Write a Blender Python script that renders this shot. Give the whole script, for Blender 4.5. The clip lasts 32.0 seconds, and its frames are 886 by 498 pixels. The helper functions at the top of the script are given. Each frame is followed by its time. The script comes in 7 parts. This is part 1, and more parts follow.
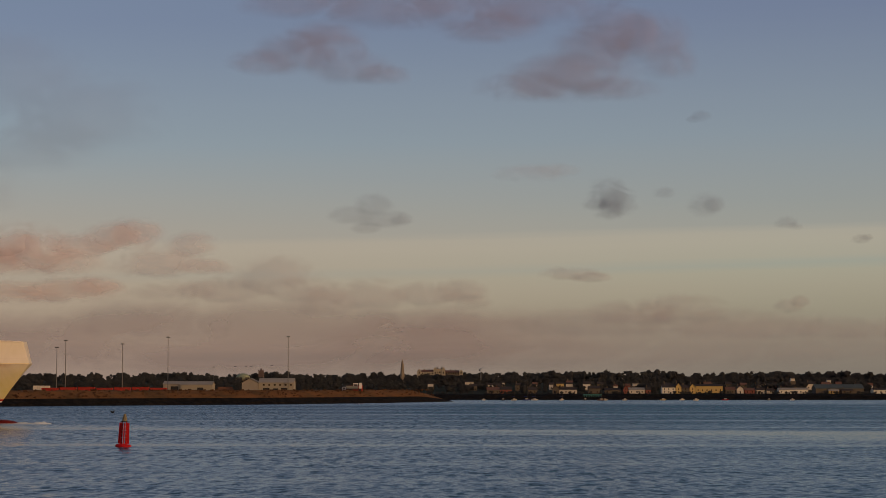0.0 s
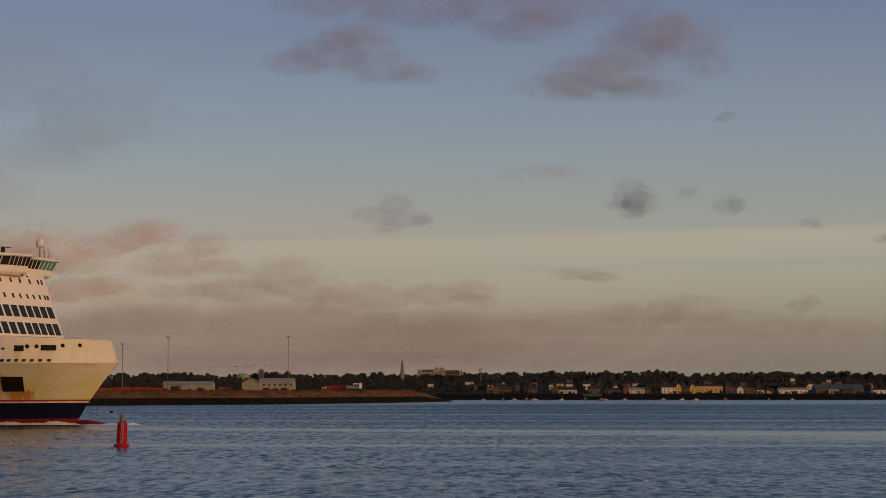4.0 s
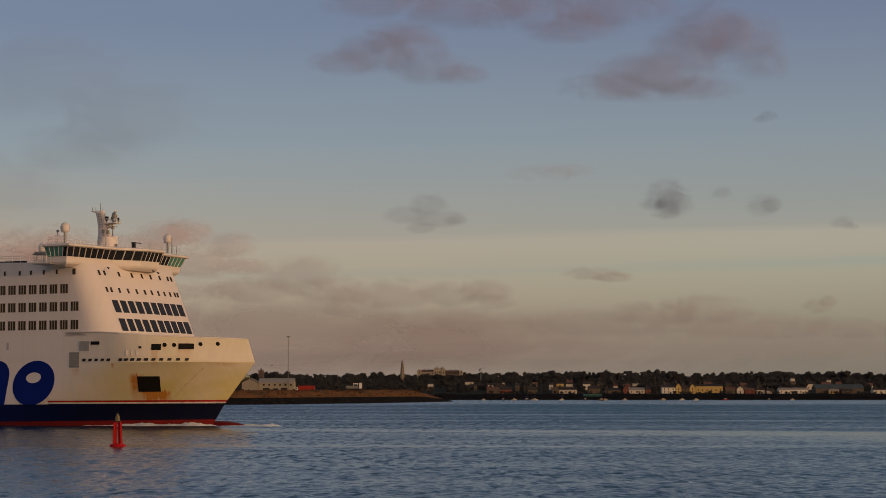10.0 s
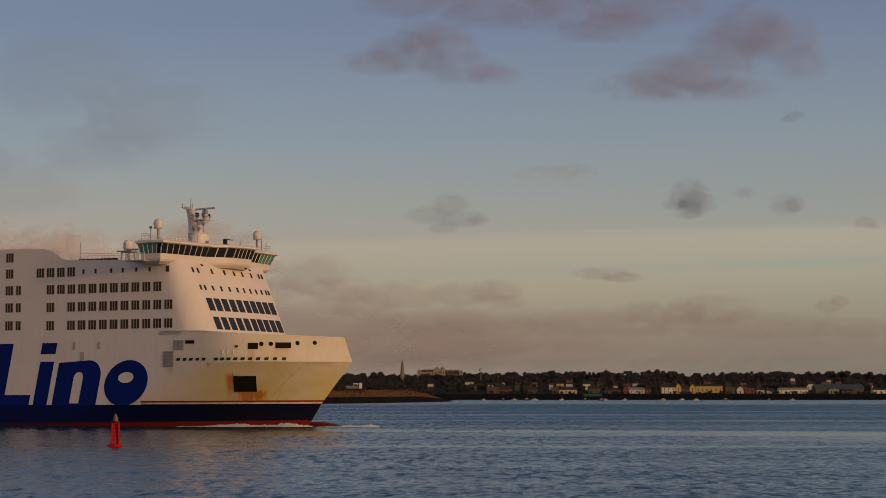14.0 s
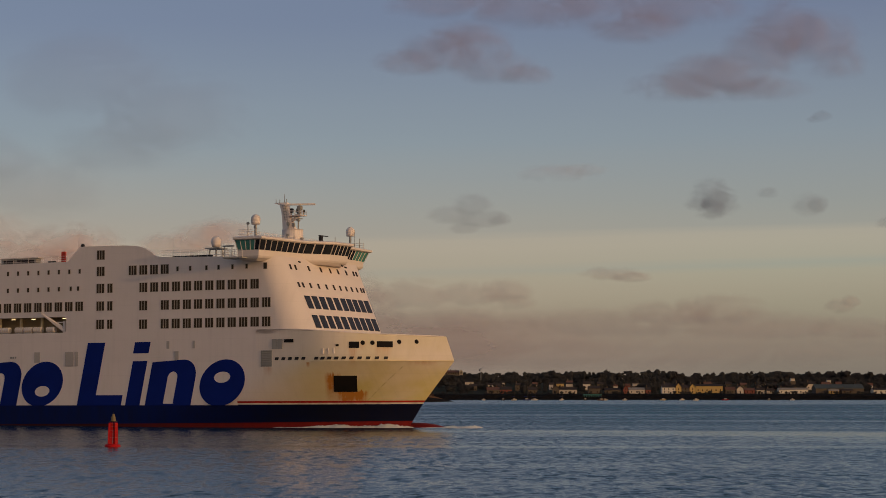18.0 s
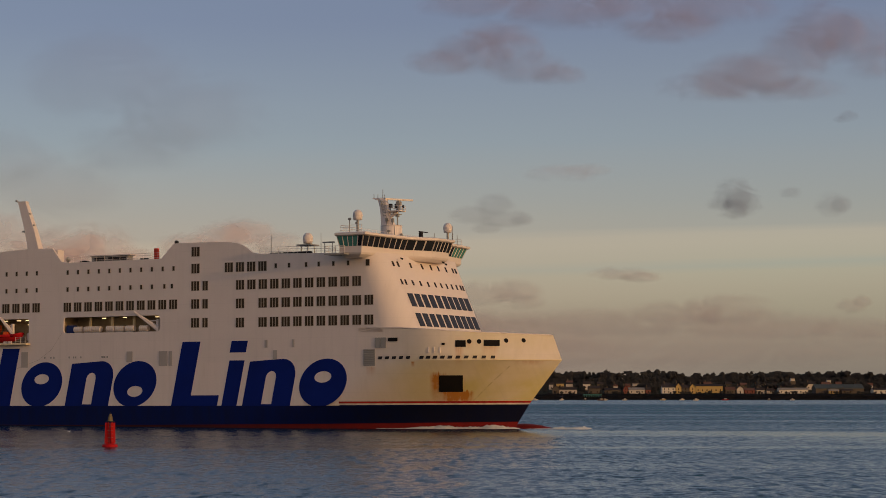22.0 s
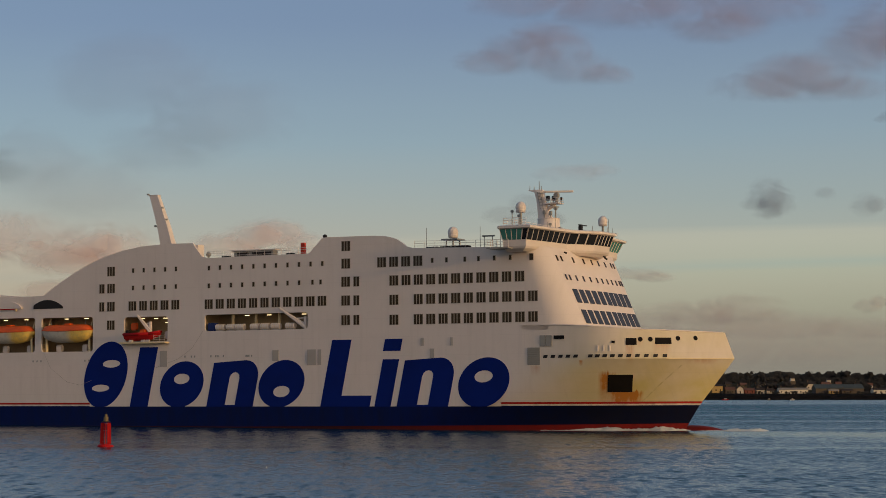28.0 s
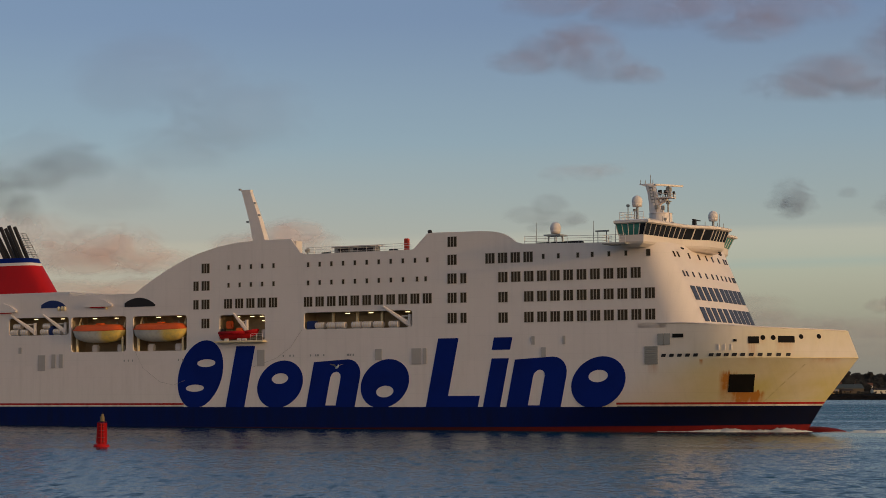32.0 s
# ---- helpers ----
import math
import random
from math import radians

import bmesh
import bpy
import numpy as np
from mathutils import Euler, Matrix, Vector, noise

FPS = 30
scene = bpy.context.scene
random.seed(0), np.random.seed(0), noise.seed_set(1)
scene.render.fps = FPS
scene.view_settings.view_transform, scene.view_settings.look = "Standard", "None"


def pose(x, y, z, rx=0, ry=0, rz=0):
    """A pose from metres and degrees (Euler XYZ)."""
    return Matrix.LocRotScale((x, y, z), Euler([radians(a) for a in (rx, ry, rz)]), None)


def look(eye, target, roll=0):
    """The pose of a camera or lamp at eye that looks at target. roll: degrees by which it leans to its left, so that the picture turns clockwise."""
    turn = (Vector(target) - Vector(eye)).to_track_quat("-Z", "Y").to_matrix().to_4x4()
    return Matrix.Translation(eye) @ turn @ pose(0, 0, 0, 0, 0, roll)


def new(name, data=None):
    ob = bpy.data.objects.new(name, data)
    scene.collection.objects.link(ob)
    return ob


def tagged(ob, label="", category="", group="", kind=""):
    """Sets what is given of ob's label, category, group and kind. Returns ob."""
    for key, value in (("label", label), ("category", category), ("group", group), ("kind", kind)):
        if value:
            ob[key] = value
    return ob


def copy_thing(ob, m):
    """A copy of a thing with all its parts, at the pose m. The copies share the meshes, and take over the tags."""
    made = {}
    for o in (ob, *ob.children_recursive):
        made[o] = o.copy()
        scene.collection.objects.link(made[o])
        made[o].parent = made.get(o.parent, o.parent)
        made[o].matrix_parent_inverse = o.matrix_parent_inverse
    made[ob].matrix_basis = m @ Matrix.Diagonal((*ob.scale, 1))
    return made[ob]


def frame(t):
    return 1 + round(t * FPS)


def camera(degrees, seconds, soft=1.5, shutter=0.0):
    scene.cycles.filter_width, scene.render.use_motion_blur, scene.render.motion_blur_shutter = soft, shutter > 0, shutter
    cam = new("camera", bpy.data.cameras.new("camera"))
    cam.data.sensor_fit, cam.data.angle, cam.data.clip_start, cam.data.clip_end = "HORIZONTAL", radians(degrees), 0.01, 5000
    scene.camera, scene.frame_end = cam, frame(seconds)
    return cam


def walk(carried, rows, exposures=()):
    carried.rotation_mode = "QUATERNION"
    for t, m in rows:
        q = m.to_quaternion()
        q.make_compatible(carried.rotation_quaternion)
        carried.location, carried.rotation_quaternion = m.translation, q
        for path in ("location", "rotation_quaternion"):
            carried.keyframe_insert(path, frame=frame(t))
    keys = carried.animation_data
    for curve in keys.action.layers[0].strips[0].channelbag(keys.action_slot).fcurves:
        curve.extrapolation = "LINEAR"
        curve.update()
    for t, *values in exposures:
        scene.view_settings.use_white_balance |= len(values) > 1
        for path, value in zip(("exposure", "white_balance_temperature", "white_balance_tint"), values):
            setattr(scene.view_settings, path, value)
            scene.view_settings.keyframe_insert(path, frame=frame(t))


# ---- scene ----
cam = camera(25.25, 32.0, soft=0.85)
CAM = pose(0, 0, 5.87, 94.04, 0, 0)
walk(cam, [(0, CAM), (32, CAM)], [(0, -0.05, 6500, 13), (16, -0.05, 6550, 13), (21, -0.05, 6600, 13), (22.4, 0.10, 6650, 14), (25.5, 0.11, 6550, 13), (27.5, 0.22, 6100, 4), (32, 0.23, 6000, 4)])

# ---- world, sun, exposure ----
SUN_AZ, SUN_EL = radians(-36.0), radians(7.5)
SUN_DIR = Vector((math.cos(SUN_AZ) * math.cos(SUN_EL), math.sin(SUN_AZ) * math.cos(SUN_EL), math.sin(SUN_EL)))


def node(nt, kind, at=None, **inputs):
    n = nt.nodes.new(kind)
    for key, value in inputs.items():
        n.inputs[key.replace("_", " ")].default_value = value
    return n


def ramp(nt, fac, stops, smooth=False):
    n = nt.nodes.new("ShaderNodeValToRGB")
    el = n.color_ramp.elements
    while len(el) < len(stops):
        el.new(0.5)
    for e, (p, c) in zip(el, stops):
        e.position = p
        e.color = (c, c, c, 1) if isinstance(c, (int, float)) else (*c, 1)
    if smooth:
        n.color_ramp.interpolation = "EASE"
    nt.links.new(fac, n.inputs["Fac"])
    return n.outputs["Color"]


def maths(nt, op, a, b=None, clamp=False):
    n = nt.nodes.new("ShaderNodeMath")
    n.operation, n.use_clamp = op, clamp
    for i, v in enumerate((a, b)):
        if v is None:
            continue
        if isinstance(v, (int, float)):
            n.inputs[i].default_value = v
        else:
            nt.links.new(v, n.inputs[i])
    return n.outputs[0]


def mixc(nt, fac, a, b, mode="MIX"):
    n = nt.nodes.new("ShaderNodeMix")
    n.data_type, n.blend_type = "RGBA", mode
    for sock, v in ((n.inputs[0], fac), (n.inputs[6], a), (n.inputs[7], b)):
        if isinstance(v, (int, float)):
            sock.default_value = v
        elif isinstance(v, (tuple, list)):
            sock.default_value = (*v, 1)
        else:
            nt.links.new(v, sock)
    return n.outputs[2]


def build_world():
    w = bpy.data.worlds.new("evening_sky")
    scene.world = w
    w.use_nodes = True
    nt = w.node_tree
    nt.nodes.clear()
    sky = nt.nodes.new("ShaderNodeTexSky")
    sky.sky_type, sky.sun_disc = "NISHITA", False
    sky.sun_elevation, sky.sun_rotation = SUN_EL, radians(126.0)
    sky.air_density, sky.dust_density, sky.ozone_density = 1.0, 2.0, 1.5
    bg1 = node(nt, "ShaderNodeBackground", Strength=0.05)
    nt.links.new(sky.outputs[0], bg1.inputs[0])
    tc = nt.nodes.new("ShaderNodeTexCoord")
    sep = nt.nodes.new("ShaderNodeSeparateXYZ")
    nt.links.new(tc.outputs["Generated"], sep.inputs[0])
    lift = maths(nt, "SUBTRACT", sep.outputs[2], maths(nt, "MULTIPLY", sep.outputs[0], 0.022))
    # thin stratus streaks that make the bands uneven
    wisp_map = nt.nodes.new("ShaderNodeMapping")
    wisp_map.inputs["Scale"].default_value = (1.6, 1.6, 60.0)
    nt.links.new(tc.outputs["Generated"], wisp_map.inputs[0])
    wisp = nt.nodes.new("ShaderNodeTexNoise")
    wisp.inputs["Scale"].default_value, wisp.inputs["Detail"].default_value, wisp.inputs["Roughness"].default_value = 1.6, 4.0, 0.55
    nt.links.new(wisp_map.outputs[0], wisp.inputs["Vector"])
    lift = maths(nt, "ADD", lift, maths(nt, "MULTIPLY", maths(nt, "SUBTRACT", wisp.outputs[0], 0.5), 0.007))
    haze = ramp(nt, lift, [
        (0.0, (0.200, 0.172, 0.146)), (0.020, (0.230, 0.204, 0.170)), (0.036, (0.268, 0.240, 0.188)), (0.048, (0.304, 0.270, 0.212)), (0.0550, (0.310, 0.284, 0.224)),
        (0.0580, (0.266, 0.276, 0.242)), (0.0615, (0.316, 0.288, 0.234)), (0.0738, (0.350, 0.304, 0.246)), (0.0758, (0.266, 0.252, 0.232)), (0.090, (0.234, 0.236, 0.236)), (0.125, (0.178, 0.206, 0.254)),
        (0.185, (0.110, 0.126, 0.218)), (0.40, (0.080, 0.110, 0.172)), (1.0, (0.048, 0.086, 0.132))])
    # rosy belt low in the sky opposite the sun
    anti = nt.nodes.new("ShaderNodeVectorMath")
    anti.operation = "DOT_PRODUCT"
    nt.links.new(tc.outputs["Generated"], anti.inputs[0])
    anti.inputs[1].default_value = (-math.cos(SUN_AZ), -math.sin(SUN_AZ), 0)
    belt = maths(nt, "MULTIPLY", ramp(nt, anti.outputs["Value"], [(0.44, 0.0), (0.76, 0.75), (1.0, 0.85)]), ramp(nt, sep.outputs[2], [(0.0, 1.0), (0.05, 0.9), (0.13, 0.0)], True))
    haze = mixc(nt, belt, haze, (0.335, 0.225, 0.185))
    # warm glow round the low sun
    dot = nt.nodes.new("ShaderNodeVectorMath")
    dot.operation = "DOT_PRODUCT"
    nt.links.new(tc.outputs["Generated"], dot.inputs[0])
    dot.inputs[1].default_value = tuple(SUN_DIR)
    near = maths(nt, "POWER", maths(nt, "MAXIMUM", maths(nt, "DIVIDE", maths(nt, "ADD", dot.outputs["Value"], 0.3), 1.3), 0.0), 1.25)
    haze = mixc(nt, maths(nt, "MULTIPLY", near, ramp(nt, sep.outputs[2], [(0.0, 1.0), (0.9, 0.0)], True)), haze, (0.92, 0.60, 0.36))
    bg2 = node(nt, "ShaderNodeBackground", Strength=0.9)
    nt.links.new(haze, bg2.inputs[0])
    add = nt.nodes.new("ShaderNodeAddShader")
    out = nt.nodes.new("ShaderNodeOutputWorld")
    nt.links.new(bg1.outputs[0], add.inputs[0])
    nt.links.new(bg2.outputs[0], add.inputs[1])
    nt.links.new(add.outputs[0], out.inputs[0])
    sun = new("sun", bpy.data.lights.new("sun", "SUN"))
    sun.data.energy, sun.data.angle, sun.data.color = 1.0, radians(0.8), (1.0, 0.595, 0.25)
    sun.matrix_world = look(SUN_DIR * 300, (0, 0, 0))


build_world()


# ---- materials ----
def material(name):
    m = bpy.data.materials.new(name)
    m.use_nodes = True
    nt = m.node_tree
    return m, nt, nt.nodes["Principled BSDF"]


def noise_tex(nt, vec, scale, detail=4, rough=0.55, dim="3D"):
    n = nt.nodes.new("ShaderNodeTexNoise")
    n.noise_dimensions = dim
    n.inputs["Scale"].default_value, n.inputs["Detail"].default_value, n.inputs["Roughness"].default_value = scale, detail, rough
    if vec is not None:
        nt.links.new(vec, n.inputs["Vector"])
    return n


def coords(nt, scale=(1, 1, 1)):
    tc = nt.nodes.new("ShaderNodeTexCoord")
    mp = nt.nodes.new("ShaderNodeMapping")
    mp.inputs["Scale"].default_value = scale
    nt.links.new(tc.outputs["Object"], mp.inputs[0])
    return mp.outputs[0]


def paint(name, colour, dirt=(0.25, 0.2, 0.15), amount=0.25, rough=0.5, metal=0.0, scale=0.6, bump=0.02, vary=0.0, gloss=0.3, plates=False):
    """Painted or plain surface with broad stains and fine grain."""
    m, nt, b = material(name)
    v = coords(nt)
    big = noise_tex(nt, v, scale * 0.35, 5, 0.6)
    fine = noise_tex(nt, v, scale * 9, 3, 0.6)
    f = maths(nt, "MULTIPLY", ramp(nt, big.outputs[0], [(0.42, 0.0), (0.78, 1.0)]), amount)
    c = mixc(nt, f, colour, dirt)
    c = mixc(nt, maths(nt, "MULTIPLY", fine.outputs[0], 0.22), c, tuple(x * 0.72 for x in colour))
    if plates:
        c = plating(nt, c)
    if vary:
        oi = nt.nodes.new("ShaderNodeObjectInfo")
        hs = nt.nodes.new("ShaderNodeHueSaturation")
        nt.links.new(c, hs.inputs["Color"])
        nt.links.new(maths(nt, "ADD", maths(nt, "MULTIPLY", oi.outputs["Random"], vary), 1 - vary / 2), hs.inputs["Value"])
        c = hs.outputs[0]
    nt.links.new(c, b.inputs["Base Color"])
    b.inputs["Roughness"].default_value, b.inputs["Metallic"].default_value = rough, metal
    b.inputs["Specular IOR Level"].default_value = gloss
    if bump:
        bp = node(nt, "ShaderNodeBump", Strength=0.3, Distance=bump)
        nt.links.new(fine.outputs[0], bp.inputs["Height"])
        nt.links.new(bp.outputs[0], b.inputs["Normal"])
    return m


def plating(nt, c, amount=0.08):
    """Welded plate seams and faint runs of dirt on a ship's side."""
    tc = nt.nodes.new("ShaderNodeTexCoord")
    sp, cb = nt.nodes.new("ShaderNodeSeparateXYZ"), nt.nodes.new("ShaderNodeCombineXYZ")
    nt.links.new(tc.outputs["Object"], sp.inputs[0])
    nt.links.new(sp.outputs[0], cb.inputs[0])
    nt.links.new(sp.outputs[2], cb.inputs[1])
    br = nt.nodes.new("ShaderNodeTexBrick")
    for key, value in (("Scale", 1.0), ("Mortar Size", 0.035), ("Mortar Smooth", 0.6), ("Brick Width", 7.3), ("Row Height", 2.72)):
        br.inputs[key].default_value = value
    nt.links.new(cb.outputs[0], br.inputs["Vector"])
    runs = noise_tex(nt, coords(nt, (1.3, 0.05, 0.07)), 1.0, 4, 0.6)
    f = maths(nt, "ADD", maths(nt, "MULTIPLY", br.outputs["Fac"], amount), maths(nt, "MULTIPLY", ramp(nt, runs.outputs[0], [(0.52, 0.0), (0.75, 1.0)]), amount * 1.2), True)
    return mixc(nt, f, c, (0.30, 0.25, 0.20))


def hull_paint():
    """Ship's side paint: red boot topping, navy band, white and red pinstripes, white above, with rust and ochre stains."""
    m, nt, b = material("hull_paint")
    tc = nt.nodes.new("ShaderNodeTexCoord")
    sep = nt.nodes.new("ShaderNodeSeparateXYZ")
    nt.links.new(tc.outputs["Object"], sep.inputs[0])
    v = coords(nt, (0.35, 0.35, 0.09))
    streak = noise_tex(nt, v, 2.4, 5, 0.62)
    big = noise_tex(nt, coords(nt, (1, 1, 1.6)), 0.09, 4, 0.55)
    fine = noise_tex(nt, coords(nt), 3.0, 3, 0.6)
    white = mixc(nt, maths(nt, "MULTIPLY", ramp(nt, streak.outputs[0], [(0.45, 0.0), (0.8, 1.0)]), 0.22), (0.79, 0.68, 0.615), (0.58, 0.47, 0.38))
    # ochre weathering of the bow flare, below the knuckle
    bow = maths(nt, "MULTIPLY", ramp(nt, maths(nt, "ADD", maths(nt, "DIVIDE", sep.outputs[0], 40.0), 1.0), [(0.30, 0.0), (0.72, 1.0)]),
                ramp(nt, maths(nt, "DIVIDE", sep.outputs[2], 20.0), [(0.42, 1.0), (0.56, 0.45)]))
    bow = maths(nt, "MULTIPLY", bow, ramp(nt, big.outputs[0], [(0.32, 0.35), (0.62, 0.95)]))
    white = mixc(nt, bow, white, (0.61, 0.50, 0.17))
    # rust: runs below the mooring port and under the fairleads of the bulwark
    across = maths(nt, "ADD", maths(nt, "MULTIPLY", sep.outputs[0], 0.894), maths(nt, "MULTIPLY", sep.outputs[1], 0.448))
    fallen = nt.nodes.new("ShaderNodeCombineXYZ")
    nt.links.new(across, fallen.inputs[0])
    nt.links.new(maths(nt, "MULTIPLY", sep.outputs[2], 0.12), fallen.inputs[2])
    drip = noise_tex(nt, fallen.outputs[0], 1.9, 4, 0.6)
    spot = noise_tex(nt, coords(nt), 1.1, 4, 0.65)
    drips = maths(nt, "MULTIPLY", ramp(nt, drip.outputs[0], [(0.30, 0.15), (0.66, 1.0)]), ramp(nt, spot.outputs[0], [(0.25, 0.5), (0.62, 1.0)]))
    def run(u, su, w, long, k):
        du = maths(nt, "DIVIDE", maths(nt, "SUBTRACT", across, u), su)
        side = maths(nt, "SUBTRACT", 1.0, maths(nt, "MULTIPLY", du, du), True)
        fall = maths(nt, "ADD", maths(nt, "DIVIDE", maths(nt, "SUBTRACT", w, sep.outputs[2]), long), maths(nt, "MULTIPLY", maths(nt, "SUBTRACT", drip.outputs[0], 0.5), 0.5))
        below = maths(nt, "MULTIPLY", maths(nt, "MULTIPLY", fall, 6.0, True), maths(nt, "SUBTRACT", 1.0, fall, True))
        return maths(nt, "MULTIPLY", maths(nt, "MULTIPLY", maths(nt, "MULTIPLY", side, below), k), drips)
    rust = maths(nt, "ADD", run(-15.2, 2.4, 5.7, 2.4, 4.6), run(-18.1, 1.3, 8.3, 5.0, 2.7), True)
    for u, su, w, long, k in ((-15.06, 0.7, 12.4, 3.4, 1.1), (-13.6, 0.5, 13.0, 1.6, 0.9), (-10.58, 1.4, 12.4, 2.6, 0.8), (-21.75, 0.3, 9.9, 0.9, 1.8), (-4.91, 2.6, 10.0, 0.8, 0.8), (-27.93, 0.8, 9.3, 1.6, 0.9), (-16.44, 0.5, 4.6, 0.9, 2.0)):
        rust = maths(nt, "ADD", rust, run(u, su, w, long, k), True)
    # thin broken dark line slanting across the flare
    slant = maths(nt, "ABSOLUTE", maths(nt, "SUBTRACT", maths(nt, "SUBTRACT", sep.outputs[2], 3.9), maths(nt, "MULTIPLY", maths(nt, "ADD", sep.outputs[0], 11.3), 0.85)))
    slant_line = maths(nt, "MULTIPLY", maths(nt, "SUBTRACT", 1.0, maths(nt, "DIVIDE", slant, 0.13), True), maths(nt, "MULTIPLY", maths(nt, "LESS_THAN", sep.outputs[2], 9.2), ramp(nt, spot.outputs[0], [(0.38, 0.05), (0.6, 0.6)])))
    white = mixc(nt, slant_line, white, (0.32, 0.25, 0.10))
    white = mixc(nt, maths(nt, "MULTIPLY", rust, 0.9), white, (0.50, 0.165, 0.010))
    c = ramp(nt, maths(nt, "DIVIDE", sep.outputs[2], 20.0), [(0.0, (0.003, 0.010, 0.080)), (0.176, (0.78, 0.70, 0.6)), (0.188, (0.45, 0.025, 0.02)), (0.206, (0, 0, 0))])
    nt.nodes[-1].color_ramp.interpolation = "CONSTANT"
    # the stripes stop where the large side marking stands
    mid = maths(nt, "MULTIPLY", maths(nt, "GREATER_THAN", sep.outputs[0], -101.5), maths(nt, "LESS_THAN", sep.outputs[0], -29.5))
    up = maths(nt, "GREATER_THAN", sep.outputs[2], maths(nt, "SUBTRACT", 4.12, maths(nt, "MULTIPLY", mid, 0.6)))
    # the band's colour turns near-black towards the bow
    fore_dark = maths(nt, "MULTIPLY", ramp(nt, maths(nt, "ADD", maths(nt, "DIVIDE", sep.outputs[0], 60.0), 1.0), [(0.35, 0.0), (0.72, 1.0)]), maths(nt, "LESS_THAN", sep.outputs[2], 3.52))
    c = mixc(nt, maths(nt, "MULTIPLY", fore_dark, 0.85), c, (0.006, 0.007, 0.017))
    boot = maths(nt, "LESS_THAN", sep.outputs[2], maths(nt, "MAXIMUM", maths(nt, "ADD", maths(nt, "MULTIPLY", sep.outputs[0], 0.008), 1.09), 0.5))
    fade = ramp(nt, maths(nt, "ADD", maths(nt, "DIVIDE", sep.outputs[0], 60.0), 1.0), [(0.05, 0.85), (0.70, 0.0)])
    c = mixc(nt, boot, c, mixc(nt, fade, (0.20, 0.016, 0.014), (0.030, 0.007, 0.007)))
    low = mixc(nt, maths(nt, "MULTIPLY", ramp(nt, streak.outputs[0], [(0.4, 0.0), (0.75, 1.0)]), 0.4), c, (0.012, 0.010, 0.014))
    c = mixc(nt, up, low, plating(nt, white))
    c = mixc(nt, maths(nt, "MULTIPLY", fine.outputs[0], 0.04), c, (0.02, 0.018, 0.02))
    nt.links.new(c, b.inputs["Base Color"])
    b.inputs["Roughness"].default_value = 0.5
    b.inputs["Specular IOR Level"].default_value = 0.08
    bp = node(nt, "ShaderNodeBump", Strength=0.25, Distance=0.03)
    nt.links.new(big.outputs[0], bp.inputs["Height"])
    nt.links.new(bp.outputs[0], b.inputs["Normal"])
    return m


